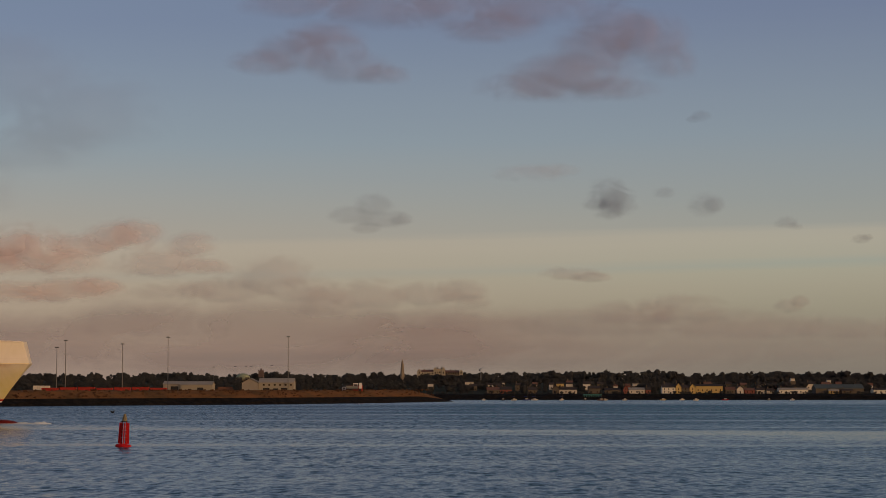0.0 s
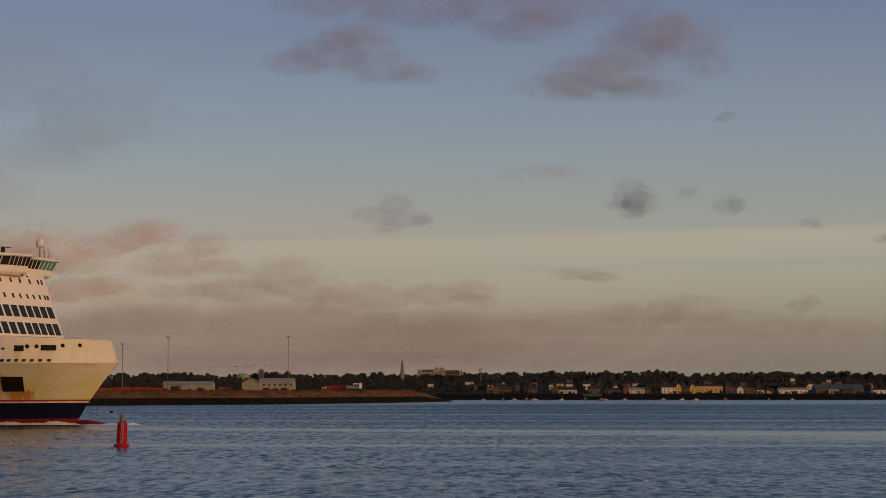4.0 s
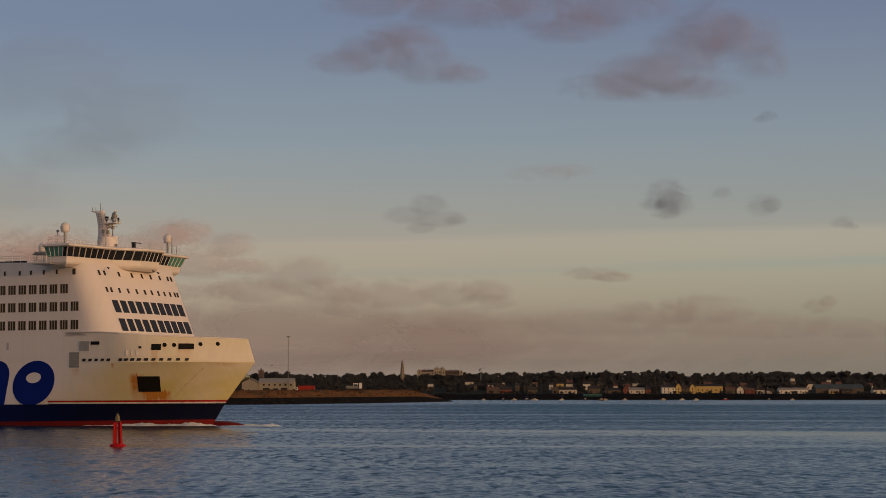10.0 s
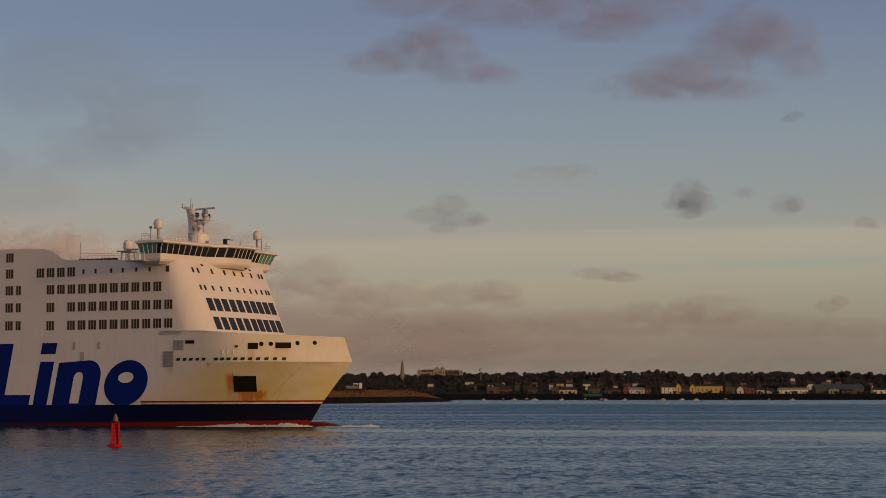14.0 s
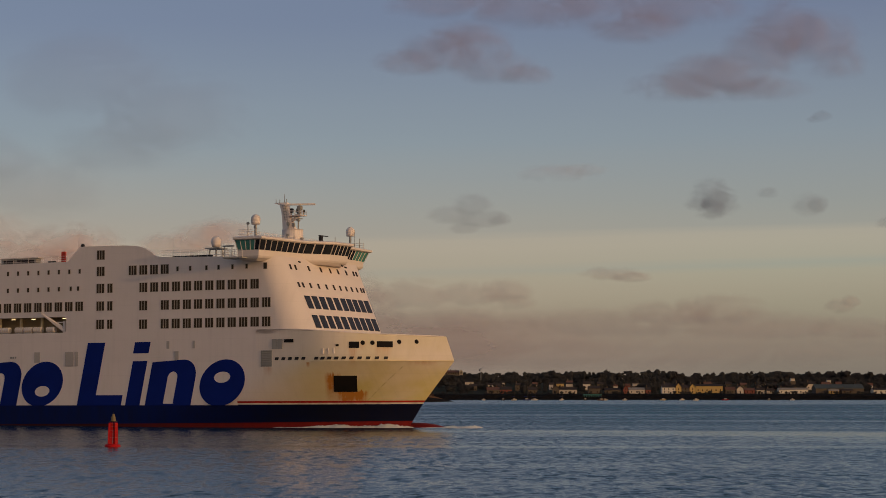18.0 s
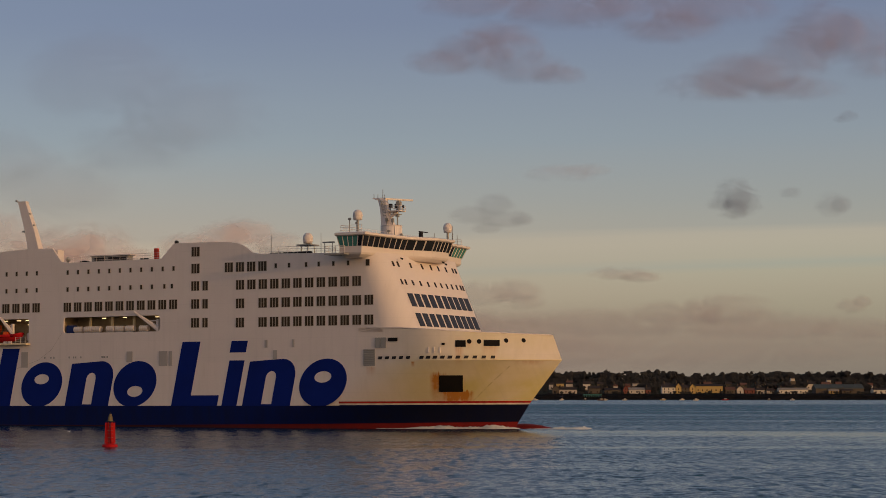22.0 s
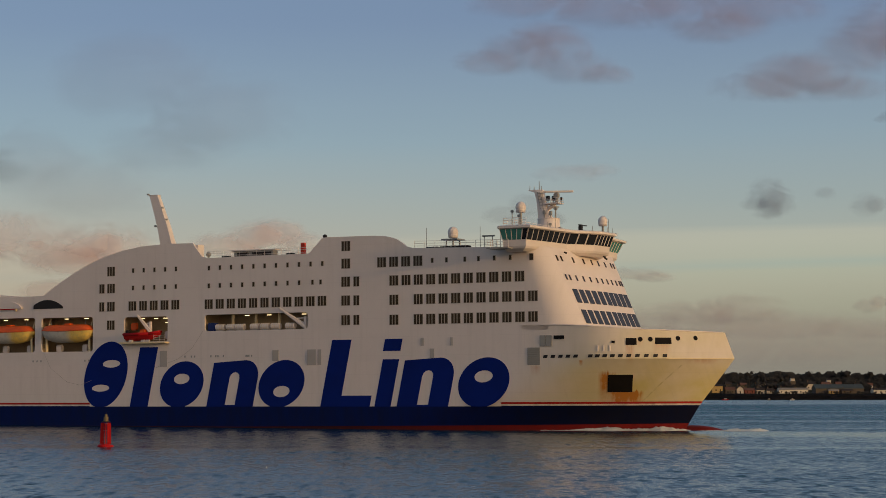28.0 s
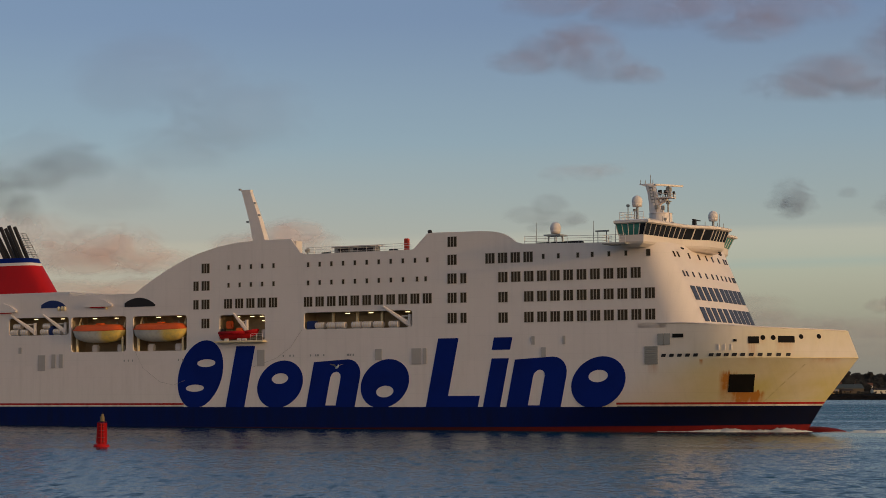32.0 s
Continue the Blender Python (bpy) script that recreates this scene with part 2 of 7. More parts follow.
def water_material():
    """Rippled sea: two scales of wave slope, calmer and rougher patches in long streaks."""
    m, nt, b = material("sea_water")
    patch = noise_tex(nt, coords(nt, (0.0035, 0.030, 1)), 1.0, 5, 0.6)
    fine = noise_tex(nt, coords(nt, (0.8, 1.0, 1)), 1.2, 3, 0.6)
    swell = noise_tex(nt, coords(nt, (0.85, 0.34, 1)), 0.9, 4, 0.6)
    def slope(n, k):
        v = nt.nodes.new("ShaderNodeVectorMath")
        v.operation = "SUBTRACT"
        nt.links.new(n.outputs["Color"], v.inputs[0])
        v.inputs[1].default_value = (0.5, 0.5, 0.5)
        s = nt.nodes.new("ShaderNodeVectorMath")
        s.operation = "SCALE"
        nt.links.new(v.outputs[0], s.inputs[0])
        if isinstance(k, float):
            s.inputs["Scale"].default_value = k
        else:
            nt.links.new(k, s.inputs["Scale"])
        return s.outputs[0]
    calm = ramp(nt, patch.outputs[0], [(0.36, 1.05), (0.50, 0.95), (0.58, 0.74), (0.70, 0.60)])
    # long glassy slicks lying across the channel
    slick = noise_tex(nt, coords(nt, (0.0026, 0.021, 1)), 1.0, 3, 0.55)
    calm = maths(nt, "MULTIPLY", calm, ramp(nt, slick.outputs[0], [(0.58, 1.0), (0.63, 0.52), (0.67, 0.52), (0.72, 1.0)], True))
    # calmer in the lee of the near shore, breezier out in the channel
    tc = nt.nodes.new("ShaderNodeTexCoord")
    ps = nt.nodes.new("ShaderNodeSeparateXYZ")
    nt.links.new(tc.outputs["Object"], ps.inputs[0])
    calm = maths(nt, "MULTIPLY", calm, ramp(nt, maths(nt, "DIVIDE", ps.outputs[1], 1000.0), [(0.095, 0.66), (0.13, 0.70), (0.20, 0.74), (0.27, 0.92), (0.34, 1.25), (0.6, 1.7), (0.745, 1.6), (0.785, 0.75)]))
    lee = ramp(nt, maths(nt, "ADD", maths(nt, "DIVIDE", ps.outputs[0], 200.0), 0.5), [(0.30, 1.0), (0.72, 0.0)], True)
    calm = maths(nt, "MULTIPLY", calm, maths(nt, "SUBTRACT", 0.83, maths(nt, "MULTIPLY", lee, 0.25)))
    # glassy tide lines across the channel
    for y0, k, w, glass_calm in ((273.0, -0.47, 28.0, 0.74), (205.0, -0.03, 5.5, 0.5)):
        wob = maths(nt, "MULTIPLY", maths(nt, "SUBTRACT", slick.outputs[0], 0.5), w * 4.0)
        d = maths(nt, "DIVIDE", maths(nt, "ADD", maths(nt, "SUBTRACT", maths(nt, "SUBTRACT", ps.outputs[1], y0), maths(nt, "MULTIPLY", ps.outputs[0], k)), wob), w)
        calm = maths(nt, "MULTIPLY", calm, maths(nt, "SUBTRACT", 1.0, maths(nt, "MULTIPLY", maths(nt, "SUBTRACT", 1.0, maths(nt, "MULTIPLY", d, d), True), glass_calm)))
    # scattered cat's-paws: short steep ripples on the smoother water
    paw = noise_tex(nt, coords(nt, (0.95, 0.15, 1)), 1.0, 4, 0.65)
    gust = noise_tex(nt, coords(nt, (0.030, 0.022, 1)), 1.0, 3, 0.55)
    paws = maths(nt, "MULTIPLY", ramp(nt, paw.outputs[0], [(0.50, 0.0), (0.66, 1.0)]), ramp(nt, gust.outputs[0], [(0.38, 0.25), (0.62, 1.0)]))
    calm = maths(nt, "MULTIPLY", calm, maths(nt, "ADD", maths(nt, "MULTIPLY", paws, maths(nt, "ADD", maths(nt, "MULTIPLY", lee, 1.9), 0.9)), 0.82))
    a = nt.nodes.new("ShaderNodeVectorMath")
    a.operation = "ADD"
    nt.links.new(slope(fine, maths(nt, "MULTIPLY", calm, 1.2)), a.inputs[0])
    nt.links.new(slope(swell, maths(nt, "MULTIPLY", calm, 1.3)), a.inputs[1])
    sx = nt.nodes.new("ShaderNodeSeparateXYZ")
    nt.links.new(a.outputs[0], sx.inputs[0])
    # steep-fronted ripples running in with the breeze
    sy = maths(nt, "SUBTRACT", maths(nt, "MULTIPLY", maths(nt, "ABSOLUTE", sx.outputs[1]), -1.15), maths(nt, "MULTIPLY", calm, 0.07))
    up = nt.nodes.new("ShaderNodeCombineXYZ")
    nt.links.new(sx.outputs[0], up.inputs[0])
    nt.links.new(sy, up.inputs[1])
    up.inputs[2].default_value = 1.0
    nz = nt.nodes.new("ShaderNodeVectorMath")
    nz.operation = "NORMALIZE"
    nt.links.new(up.outputs[0], nz.inputs[0])
    nt.links.new(nz.outputs[0], b.inputs["Normal"])
    # base colour duller on the left for the ship's shade, greener to the right
    nt.links.new(mixc(nt, lee, (0.004, 0.062, 0.066), (0.010, 0.032, 0.048)), b.inputs["Base Color"])
    b.inputs["IOR"].default_value = 1.33
    b.inputs["Roughness"].default_value = 0.17
    return m


def glow(name, colour, strength):
    m, nt, b = material(name)
    b.inputs["Emission Color"].default_value = (*colour, 1)
    b.inputs["Emission Strength"].default_value = strength
    b.inputs["Base Color"].default_value = (0.8, 0.8, 0.7, 1)
    return m


def glass(name, colour=(0.015, 0.016, 0.02), rough=0.08):
    m, nt, b = material(name)
    v = coords(nt)
    n = noise_tex(nt, v, 0.7, 2)
    nt.links.new(mixc(nt, n.outputs[0], colour, tuple(x * 2.2 for x in colour)), b.inputs["Base Color"])
    b.inputs["Roughness"].default_value = rough
    b.inputs["Specular IOR Level"].default_value = 0.18
    return m


def foliage(name, colour, rough=0.7):
    m, nt, b = material(name)
    geo = nt.nodes.new("ShaderNodeNewGeometry")
    c = ramp(nt, geo.outputs["Random Per Island"], [(0.0, tuple(x * 0.75 for x in colour)), (0.6, colour), (1.0, (colour[0] * 1.1, colour[1] * 1.1, colour[2]))])
    n = noise_tex(nt, coords(nt), 0.02, 3)
    c = mixc(nt, ramp(nt, n.outputs[0], [(0.4, 0.0), (0.65, 0.6)]), c, (colour[0] * 0.6, colour[1] * 0.55, colour[2] * 0.6))
    nt.links.new(c, b.inputs["Base Color"])
    b.inputs["Roughness"].default_value = rough
    b.inputs["Specular IOR Level"].default_value = 0.03
    soft = nt.nodes.new("ShaderNodeVectorMath")
    soft.operation = "MULTIPLY_ADD"
    nt.links.new(geo.outputs["Normal"], soft.inputs[0])
    soft.inputs[1].default_value = (0.16, 0.16, 0.16)
    soft.inputs[2].default_value = (0.1, -0.5, 0.75)
    unit = nt.nodes.new("ShaderNodeVectorMath")
    unit.operation = "NORMALIZE"
    nt.links.new(soft.outputs[0], unit.inputs[0])
    nt.links.new(unit.outputs[0], b.inputs["Normal"])
    return m


def cloud_material(name, colour, density, scale=0.014, solid=0.45):
    """Thin vapour: ragged, soft-edged, lit by sun and sky. One field of wisps runs through all the puffs of a cloud."""
    m, nt, b = material(name)
    nt.nodes.remove(b)
    out = nt.nodes["Material Output"]
    tc = nt.nodes.new("ShaderNodeTexCoord")
    sep = nt.nodes.new("ShaderNodeSeparateXYZ")
    nt.links.new(tc.outputs["Generated"], sep.inputs[0])
    gx = maths(nt, "SUBTRACT", maths(nt, "MULTIPLY", sep.outputs[0], 2.0), 1.0)
    gz = maths(nt, "ADD", maths(nt, "SUBTRACT", maths(nt, "MULTIPLY", sep.outputs[2], 2.0), 1.0), 0.2)
    gz = maths(nt, "MAXIMUM", maths(nt, "DIVIDE", gz, 1.2), maths(nt, "DIVIDE", gz, -0.8))
    fall = maths(nt, "SUBTRACT", 1.0, maths(nt, "ADD", maths(nt, "MULTIPLY", gx, gx), maths(nt, "MULTIPLY", gz, gz)), True)
    flat = nt.nodes.new("ShaderNodeMapping")
    flat.inputs["Scale"].default_value = (0.7, 1.25, 1.0)
    nt.links.new(tc.outputs["UV"], flat.inputs[0])
    wisps = noise_tex(nt, flat.outputs[0], scale, 6, 0.56)
    wisps.inputs["Distortion"].default_value = 0.7
    a = maths(nt, "ADD", wisps.outputs[0], maths(nt, "MULTIPLY", fall, solid))
    a = maths(nt, "MULTIPLY", ramp(nt, a, [(0.50, 0.0), (0.95, 1.0)], True), density)
    a = maths(nt, "MULTIPLY", a, ramp(nt, fall, [(0.0, 0.0), (0.8, 1.0)], True))
    tr = nt.nodes.new("ShaderNodeBsdfTransparent")
    df = node(nt, "ShaderNodeBsdfDiffuse", Color=(*colour, 1))
    tl = node(nt, "ShaderNodeBsdfTranslucent", Color=(*colour, 1))
    m1, m2 = nt.nodes.new("ShaderNodeMixShader"), nt.nodes.new("ShaderNodeMixShader")
    m1.inputs[0].default_value = 0.5
    nt.links.new(df.outputs[0], m1.inputs[1])
    nt.links.new(tl.outputs[0], m1.inputs[2])
    nt.links.new(a, m2.inputs[0])
    nt.links.new(tr.outputs[0], m2.inputs[1])
    nt.links.new(m1.outputs[0], m2.inputs[2])
    nt.links.new(m2.outputs[0], out.inputs[0])
    return m


def ground_material(name, a, b_, scale):
    m, nt, b = material(name)
    v = coords(nt)
    n1, n2 = noise_tex(nt, v, scale, 5, 0.6), noise_tex(nt, v, scale * 8, 4, 0.65)
    c = mixc(nt, ramp(nt, n1.outputs[0], [(0.4, 0.0), (0.62, 1.0)]), a, b_)
    c = mixc(nt, maths(nt, "MULTIPLY", n2.outputs[0], 0.5), c, tuple(x * 0.4 for x in a))
    nt.links.new(c, b.inputs["Base Color"])
    b.inputs["Roughness"].default_value = 0.9
    b.inputs["Specular IOR Level"].default_value = 0.03
    bp = node(nt, "ShaderNodeBump", Strength=0.6, Distance=0.4)
    nt.links.new(n2.outputs[0], bp.inputs["Height"])
    nt.links.new(bp.outputs[0], b.inputs["Normal"])
    return m


def sun_toned(name, aft, fore):
    """Glass-fibre moulding with low sun painted yellow on its forward half, with grime."""
    m, nt, b = material(name)
    tc = nt.nodes.new("ShaderNodeTexCoord")
    sp = nt.nodes.new("ShaderNodeSeparateXYZ")
    nt.links.new(tc.outputs["Object"], sp.inputs[0])
    grime = noise_tex(nt, coords(nt), 1.4, 4, 0.6)
    f = ramp(nt, maths(nt, "ADD", maths(nt, "DIVIDE", sp.outputs[0], 8.0), maths(nt, "MULTIPLY", grime.outputs[0], 0.3)), [(0.18, 0.0), (0.36, 1.0)])
    c = mixc(nt, maths(nt, "MULTIPLY", ramp(nt, grime.outputs[0], [(0.45, 0.0), (0.7, 1.0)]), 0.35), mixc(nt, f, aft, fore), (0.3, 0.25, 0.2))
    nt.links.new(c, b.inputs["Base Color"])
    b.inputs["Roughness"].default_value = 0.4
    return m


HULL = hull_paint()
WHITE = paint("white_ship_paint", (0.79, 0.68, 0.615), (0.54, 0.45, 0.38), 0.22, 0.45, scale=0.5, plates=True)
NAVY = paint("navy_paint", (0.005, 0.018, 0.17), (0.006, 0.008, 0.04), 0.4, 0.6, scale=0.5, gloss=0.06)
DARK = paint("dark_opening", (0.012, 0.011, 0.011), (0.03, 0.02, 0.015), 0.4, 0.7, scale=1, gloss=0.05)
VENTGREY = paint("faded_grey_paint", (0.46, 0.41, 0.37), (0.33, 0.28, 0.24), 0.3, 0.55, scale=1)
GREY = paint("grey_paint", (0.33, 0.31, 0.28), (0.2, 0.17, 0.14), 0.3, 0.55, scale=1)
DECK = paint("deck_paint", (0.20, 0.19, 0.17), (0.1, 0.1, 0.09), 0.4, 0.8, scale=0.5)
RED = paint("red_paint", (0.46, 0.012, 0.016), (0.2, 0.02, 0.02), 0.3, 0.5, scale=0.8, gloss=0.08)
BUOYRED = paint("buoy_red_paint", (0.46, 0.010, 0.012), (0.2, 0.02, 0.02), 0.35, 0.6, scale=3, gloss=0.1)
ORANGE = paint("orange_grp", (0.80, 0.12, 0.015), (0.35, 0.06, 0.02), 0.3, 0.4, scale=1.2)
CREAM = paint("cream_grp", (0.78, 0.62, 0.36), (0.4, 0.32, 0.2), 0.3, 0.45, scale=1.2)
# grey hull; the yellow is sunlight put into the forward end's colour
BOATHULL = sun_toned("sun_toned_grp", (0.60, 0.54, 0.45), (0.85, 0.58, 0.12))
BLUE = paint("blue_cover", (0.015, 0.03, 0.13), (0.02, 0.03, 0.07), 0.3, 0.7, scale=1)
SOOT = paint("sooty_steel", (0.025, 0.022, 0.022), (0.06, 0.04, 0.03), 0.4, 0.6, 0.3, scale=1)
STEEL = paint("galvanised_steel", (0.30, 0.29, 0.28), (0.16, 0.14, 0.12), 0.3, 0.5, 0.4, scale=2)
GLASS = glass("window_glass", (0.026, 0.017, 0.011))
FRONTGLASS = glass("front_glass", (0.013, 0.014, 0.018))
FRAME = paint("brown_window_frame", (0.40, 0.325, 0.26), (0.15, 0.12, 0.1), 0.3, 0.6, scale=2, gloss=0.1)
# green reflection of the wing windows, put into the glass colour
TEAL = glass("teal_reflection_glass", (0.05, 0.155, 0.13), 0.1)
LOCKER = paint("locker_red", (0.62, 0.05, 0.02), (0.4, 0.04, 0.02), 0.2, 0.5, scale=2)
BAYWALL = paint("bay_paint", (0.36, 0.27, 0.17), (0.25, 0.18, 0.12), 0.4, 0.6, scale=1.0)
SCRUB = foliage("scrub", (0.15, 0.070, 0.032))
LAMP = glow("deck_lamp", (1.0, 0.70, 0.32), 2.3)
FOAM = paint("sea_foam", (0.75, 0.74, 0.70), (0.4, 0.42, 0.42), 0.5, 0.8, scale=2.5, bump=0.1)
WATER = water_material()
GRASS = ground_material("dry_grass", (0.24, 0.102, 0.036), (0.13, 0.070, 0.028), 0.10)
ROCK = ground_material("dark_rock", (0.010, 0.009, 0.009), (0.022, 0.018, 0.016), 0.4)
LAND = ground_material("far_land", (0.030, 0.032, 0.018), (0.05, 0.042, 0.024), 0.02)
LEAF = foliage("dark_foliage", (0.068, 0.064, 0.058))


# ---- mesh helpers ----
def part(name, bm, mat, parent=None, label="", smooth=False):
    me = bpy.data.meshes.new(name)
    bm.to_mesh(me)
    bm.free()
    if smooth:
        for p in me.polygons:
            p.use_smooth = True
    me.materials.append(mat)
    ob = new(name, me)
    ob.parent = parent
    if label:
        tagged(ob, label)
    return ob


def block(bm, x0, x1, y0, y1, z0, z1, bevel=0.0):
    r = bmesh.ops.create_cube(bm, size=1, matrix=Matrix.Translation(((x0 + x1) / 2, (y0 + y1) / 2, (z0 + z1) / 2)) @ Matrix.Diagonal((x1 - x0, y1 - y0, z1 - z0, 1)))
    if bevel:
        es = list({e for v in r["verts"] for e in v.link_edges})
        bmesh.ops.bevel(bm, geom=es, offset=bevel, segments=2, affect="EDGES")
    return bm


def rod(bm, a, b, r0, r1=None, seg=6):
    a, b = Vector(a), Vector(b)
    d = b - a
    m = Matrix.Translation((a + b) / 2) @ d.to_track_quat("Z", "Y").to_matrix().to_4x4()
    bmesh.ops.create_cone(bm, cap_ends=True, segments=seg, radius1=r0, radius2=r0 if r1 is None else r1, depth=d.length, matrix=m)
    return bm


def ball(bm, c, rx, ry, rz, seg=12):
    bmesh.ops.create_uvsphere(bm, u_segments=seg, v_segments=max(6, seg // 2), radius=1, matrix=Matrix.Translation(c) @ Matrix.Diagonal((rx, ry, rz, 1)))
    return bm


def prism(pts, y0, y1, holes=()):
    """An outline in x and z, with holes, as a plate from y0 to y1."""
    bm = bmesh.new()
    edges = []
    for loop in (pts, *holes):
        vs = [bm.verts.new((x, y0, z)) for x, z in loop]
        edges += [bm.edges.new((vs[i], vs[(i + 1) % len(vs)])) for i in range(len(vs))]
    r = bmesh.ops.triangle_fill(bm, use_beauty=True, use_dissolve=False, edges=edges)
    faces = [f for f in r["geom"] if isinstance(f, bmesh.types.BMFace)]
    ex = bmesh.ops.extrude_face_region(bm, geom=faces)
    bmesh.ops.translate(bm, vec=(0, y1 - y0, 0), verts=[v for v in ex["geom"] if isinstance(v, bmesh.types.BMVert)])
    bmesh.ops.recalc_face_normals(bm, faces=bm.faces)
    return bm


def grid_mesh(rows, close=False):
    """Quads over rows of points."""
    bm = bmesh.new()
    vs = [[bm.verts.new(p) for p in r] for r in rows]
    for a, b in zip(vs, vs[1:]):
        n = len(a)
        for i in range(n if close else n - 1):
            j = (i + 1) % n
            q = [a[i], a[j], b[j], b[i]]
            bm.faces.new(q)
    bmesh.ops.remove_doubles(bm, verts=bm.verts, dist=1e-4)
    bmesh.ops.recalc_face_normals(bm, faces=bm.faces)
    return bm


def empty(name, m=None):
    ob = new(name)
    ob.empty_display_size = 1
    if m is not None:
        ob.matrix_basis = m
    return ob


def lerp(x, table):
    for (x0, y0), (x1, y1) in zip(table, table[1:]):
        if x <= x1:
            k = max(0.0, (x - x0) / (x1 - x0))
            return y0 + (y1 - y0) * k
    return table[-1][1]


# ---- sea and land ----
def build_sea():
    bm = bmesh.new()
    vs = [bm.verts.new(p) for p in ((-4800, -1500, 0), (4800, -1500, 0), (4800, 4900, 0), (-4800, 4900, 0))]
    bm.faces.new(vs)
    return tagged(part("water", bm, WATER), "blue-grey rippled harbour water under an evening sky", "water", kind="structure")


SHORE = [(-420, 330), (-250, 520), (-145, 650), (-104, 700), (-60, 745), (-26, 820), (7.5, 906)]


def shore_y(x):
    return lerp(x, SHORE)


def build_embankment():
    """Port embankment: a rock toe, a grassed slope, and the level ground of the port behind."""
    rng = random.Random(4)
    xs = [-420 + i * 3.0 for i in range(143)]
    rock, grass = [[] for _ in range(6)], [[] for _ in range(8)]
    for x in xs:
        y = shore_y(x)
        fade = min(1.0, max(0.0, (7.5 - x) / 15.0)) ** 0.7
        hi = 5.35 * fade
        for k in range(6):
            q = k / 5
            j = 0.35 if 0 < k < 5 else 0.0
            rock[k].append((x - 2.2 * q, y + 5.0 * q + rng.uniform(-j, j), -0.4 + (2.5 * fade + 0.4) * q + rng.uniform(-j, j) * fade))
        for k in range(8):
            q = k / 7
            rise = 2.5 * fade + (hi - 2.5 * fade) * min(1.0, q * 1.3)
            back = (5.0, 7, 9, 11.5, 14, 17, 20, 30)[k]
            grass[k].append((x - 2.2 - back * 0.25, y + back, rise + (rng.uniform(-0.25, 0.25) if 0 < k < 7 else 0) * fade - (2.4 if k == 7 else 0)))
    tagged(part("embankment", grid_mesh(grass), GRASS, smooth=True), "brown grassed port embankment above the water", "embankment", kind="structure")
    tagged(part("rock_toe", grid_mesh(rock), ROCK), "dark wet rock armour along the embankment foot", "rocks", kind="structure")
    # level port ground behind
    rows = []
    for k in range(4):
        rows.append([(x - 20, shore_y(x) + 24 + k * 90, 3.4 if x < -25 else 3.4 * max(0, (7.5 - x) / 32.5) - 0.3) for x in xs])
    tagged(part("port_ground", grid_mesh(rows), LAND), "flat port ground behind the embankment", "ground", kind="structure")


def land_height(x, y):
    far = 0.6 + 2.4 * min(1, max(0, (y - 1046) / 10)) + 6.0 * min(1, max(0, (y - 1090) / 300)) + 5.0 * min(1, max(0, (y - 1400) / 500))
    return far + 1.3 * noise.noise((x * 0.004, y * 0.004, 0.3)) * min(1, max(0, (y - 1100) / 200))


def build_land():
    rows = []
    ys = [1040, 1046, 1056, 1090, 1130, 1180, 1240, 1320, 1420, 1550, 1700, 1900, 2200, 2700, 3400]
    for y in ys:
        rows.append([(x, y, -0.5 if y == 1040 else land_height(x, y)) for x in range(-1100, 1101, 40)])
    tagged(part("ground", grid_mesh(rows), LAND, smooth=True), "low wooded far shore rising to a ridge", "land", kind="structure")
    rng = random.Random(8)
    rows = [[], [], [], []]
    for i in range(320):
        x = -500 + i * 4
        for k, (dy, z) in enumerate(((-7, -0.3), (-3, 1.0), (0, 2.6), (4, 3.1))):
            rows[k].append((x, 1046 + dy + rng.uniform(-.8, .8), z + rng.uniform(-.35, .35)))
    tagged(part("sea_wall", grid_mesh(rows), ROCK), "dark stone sea wall along the far waterfront", "sea wall", kind="structure")


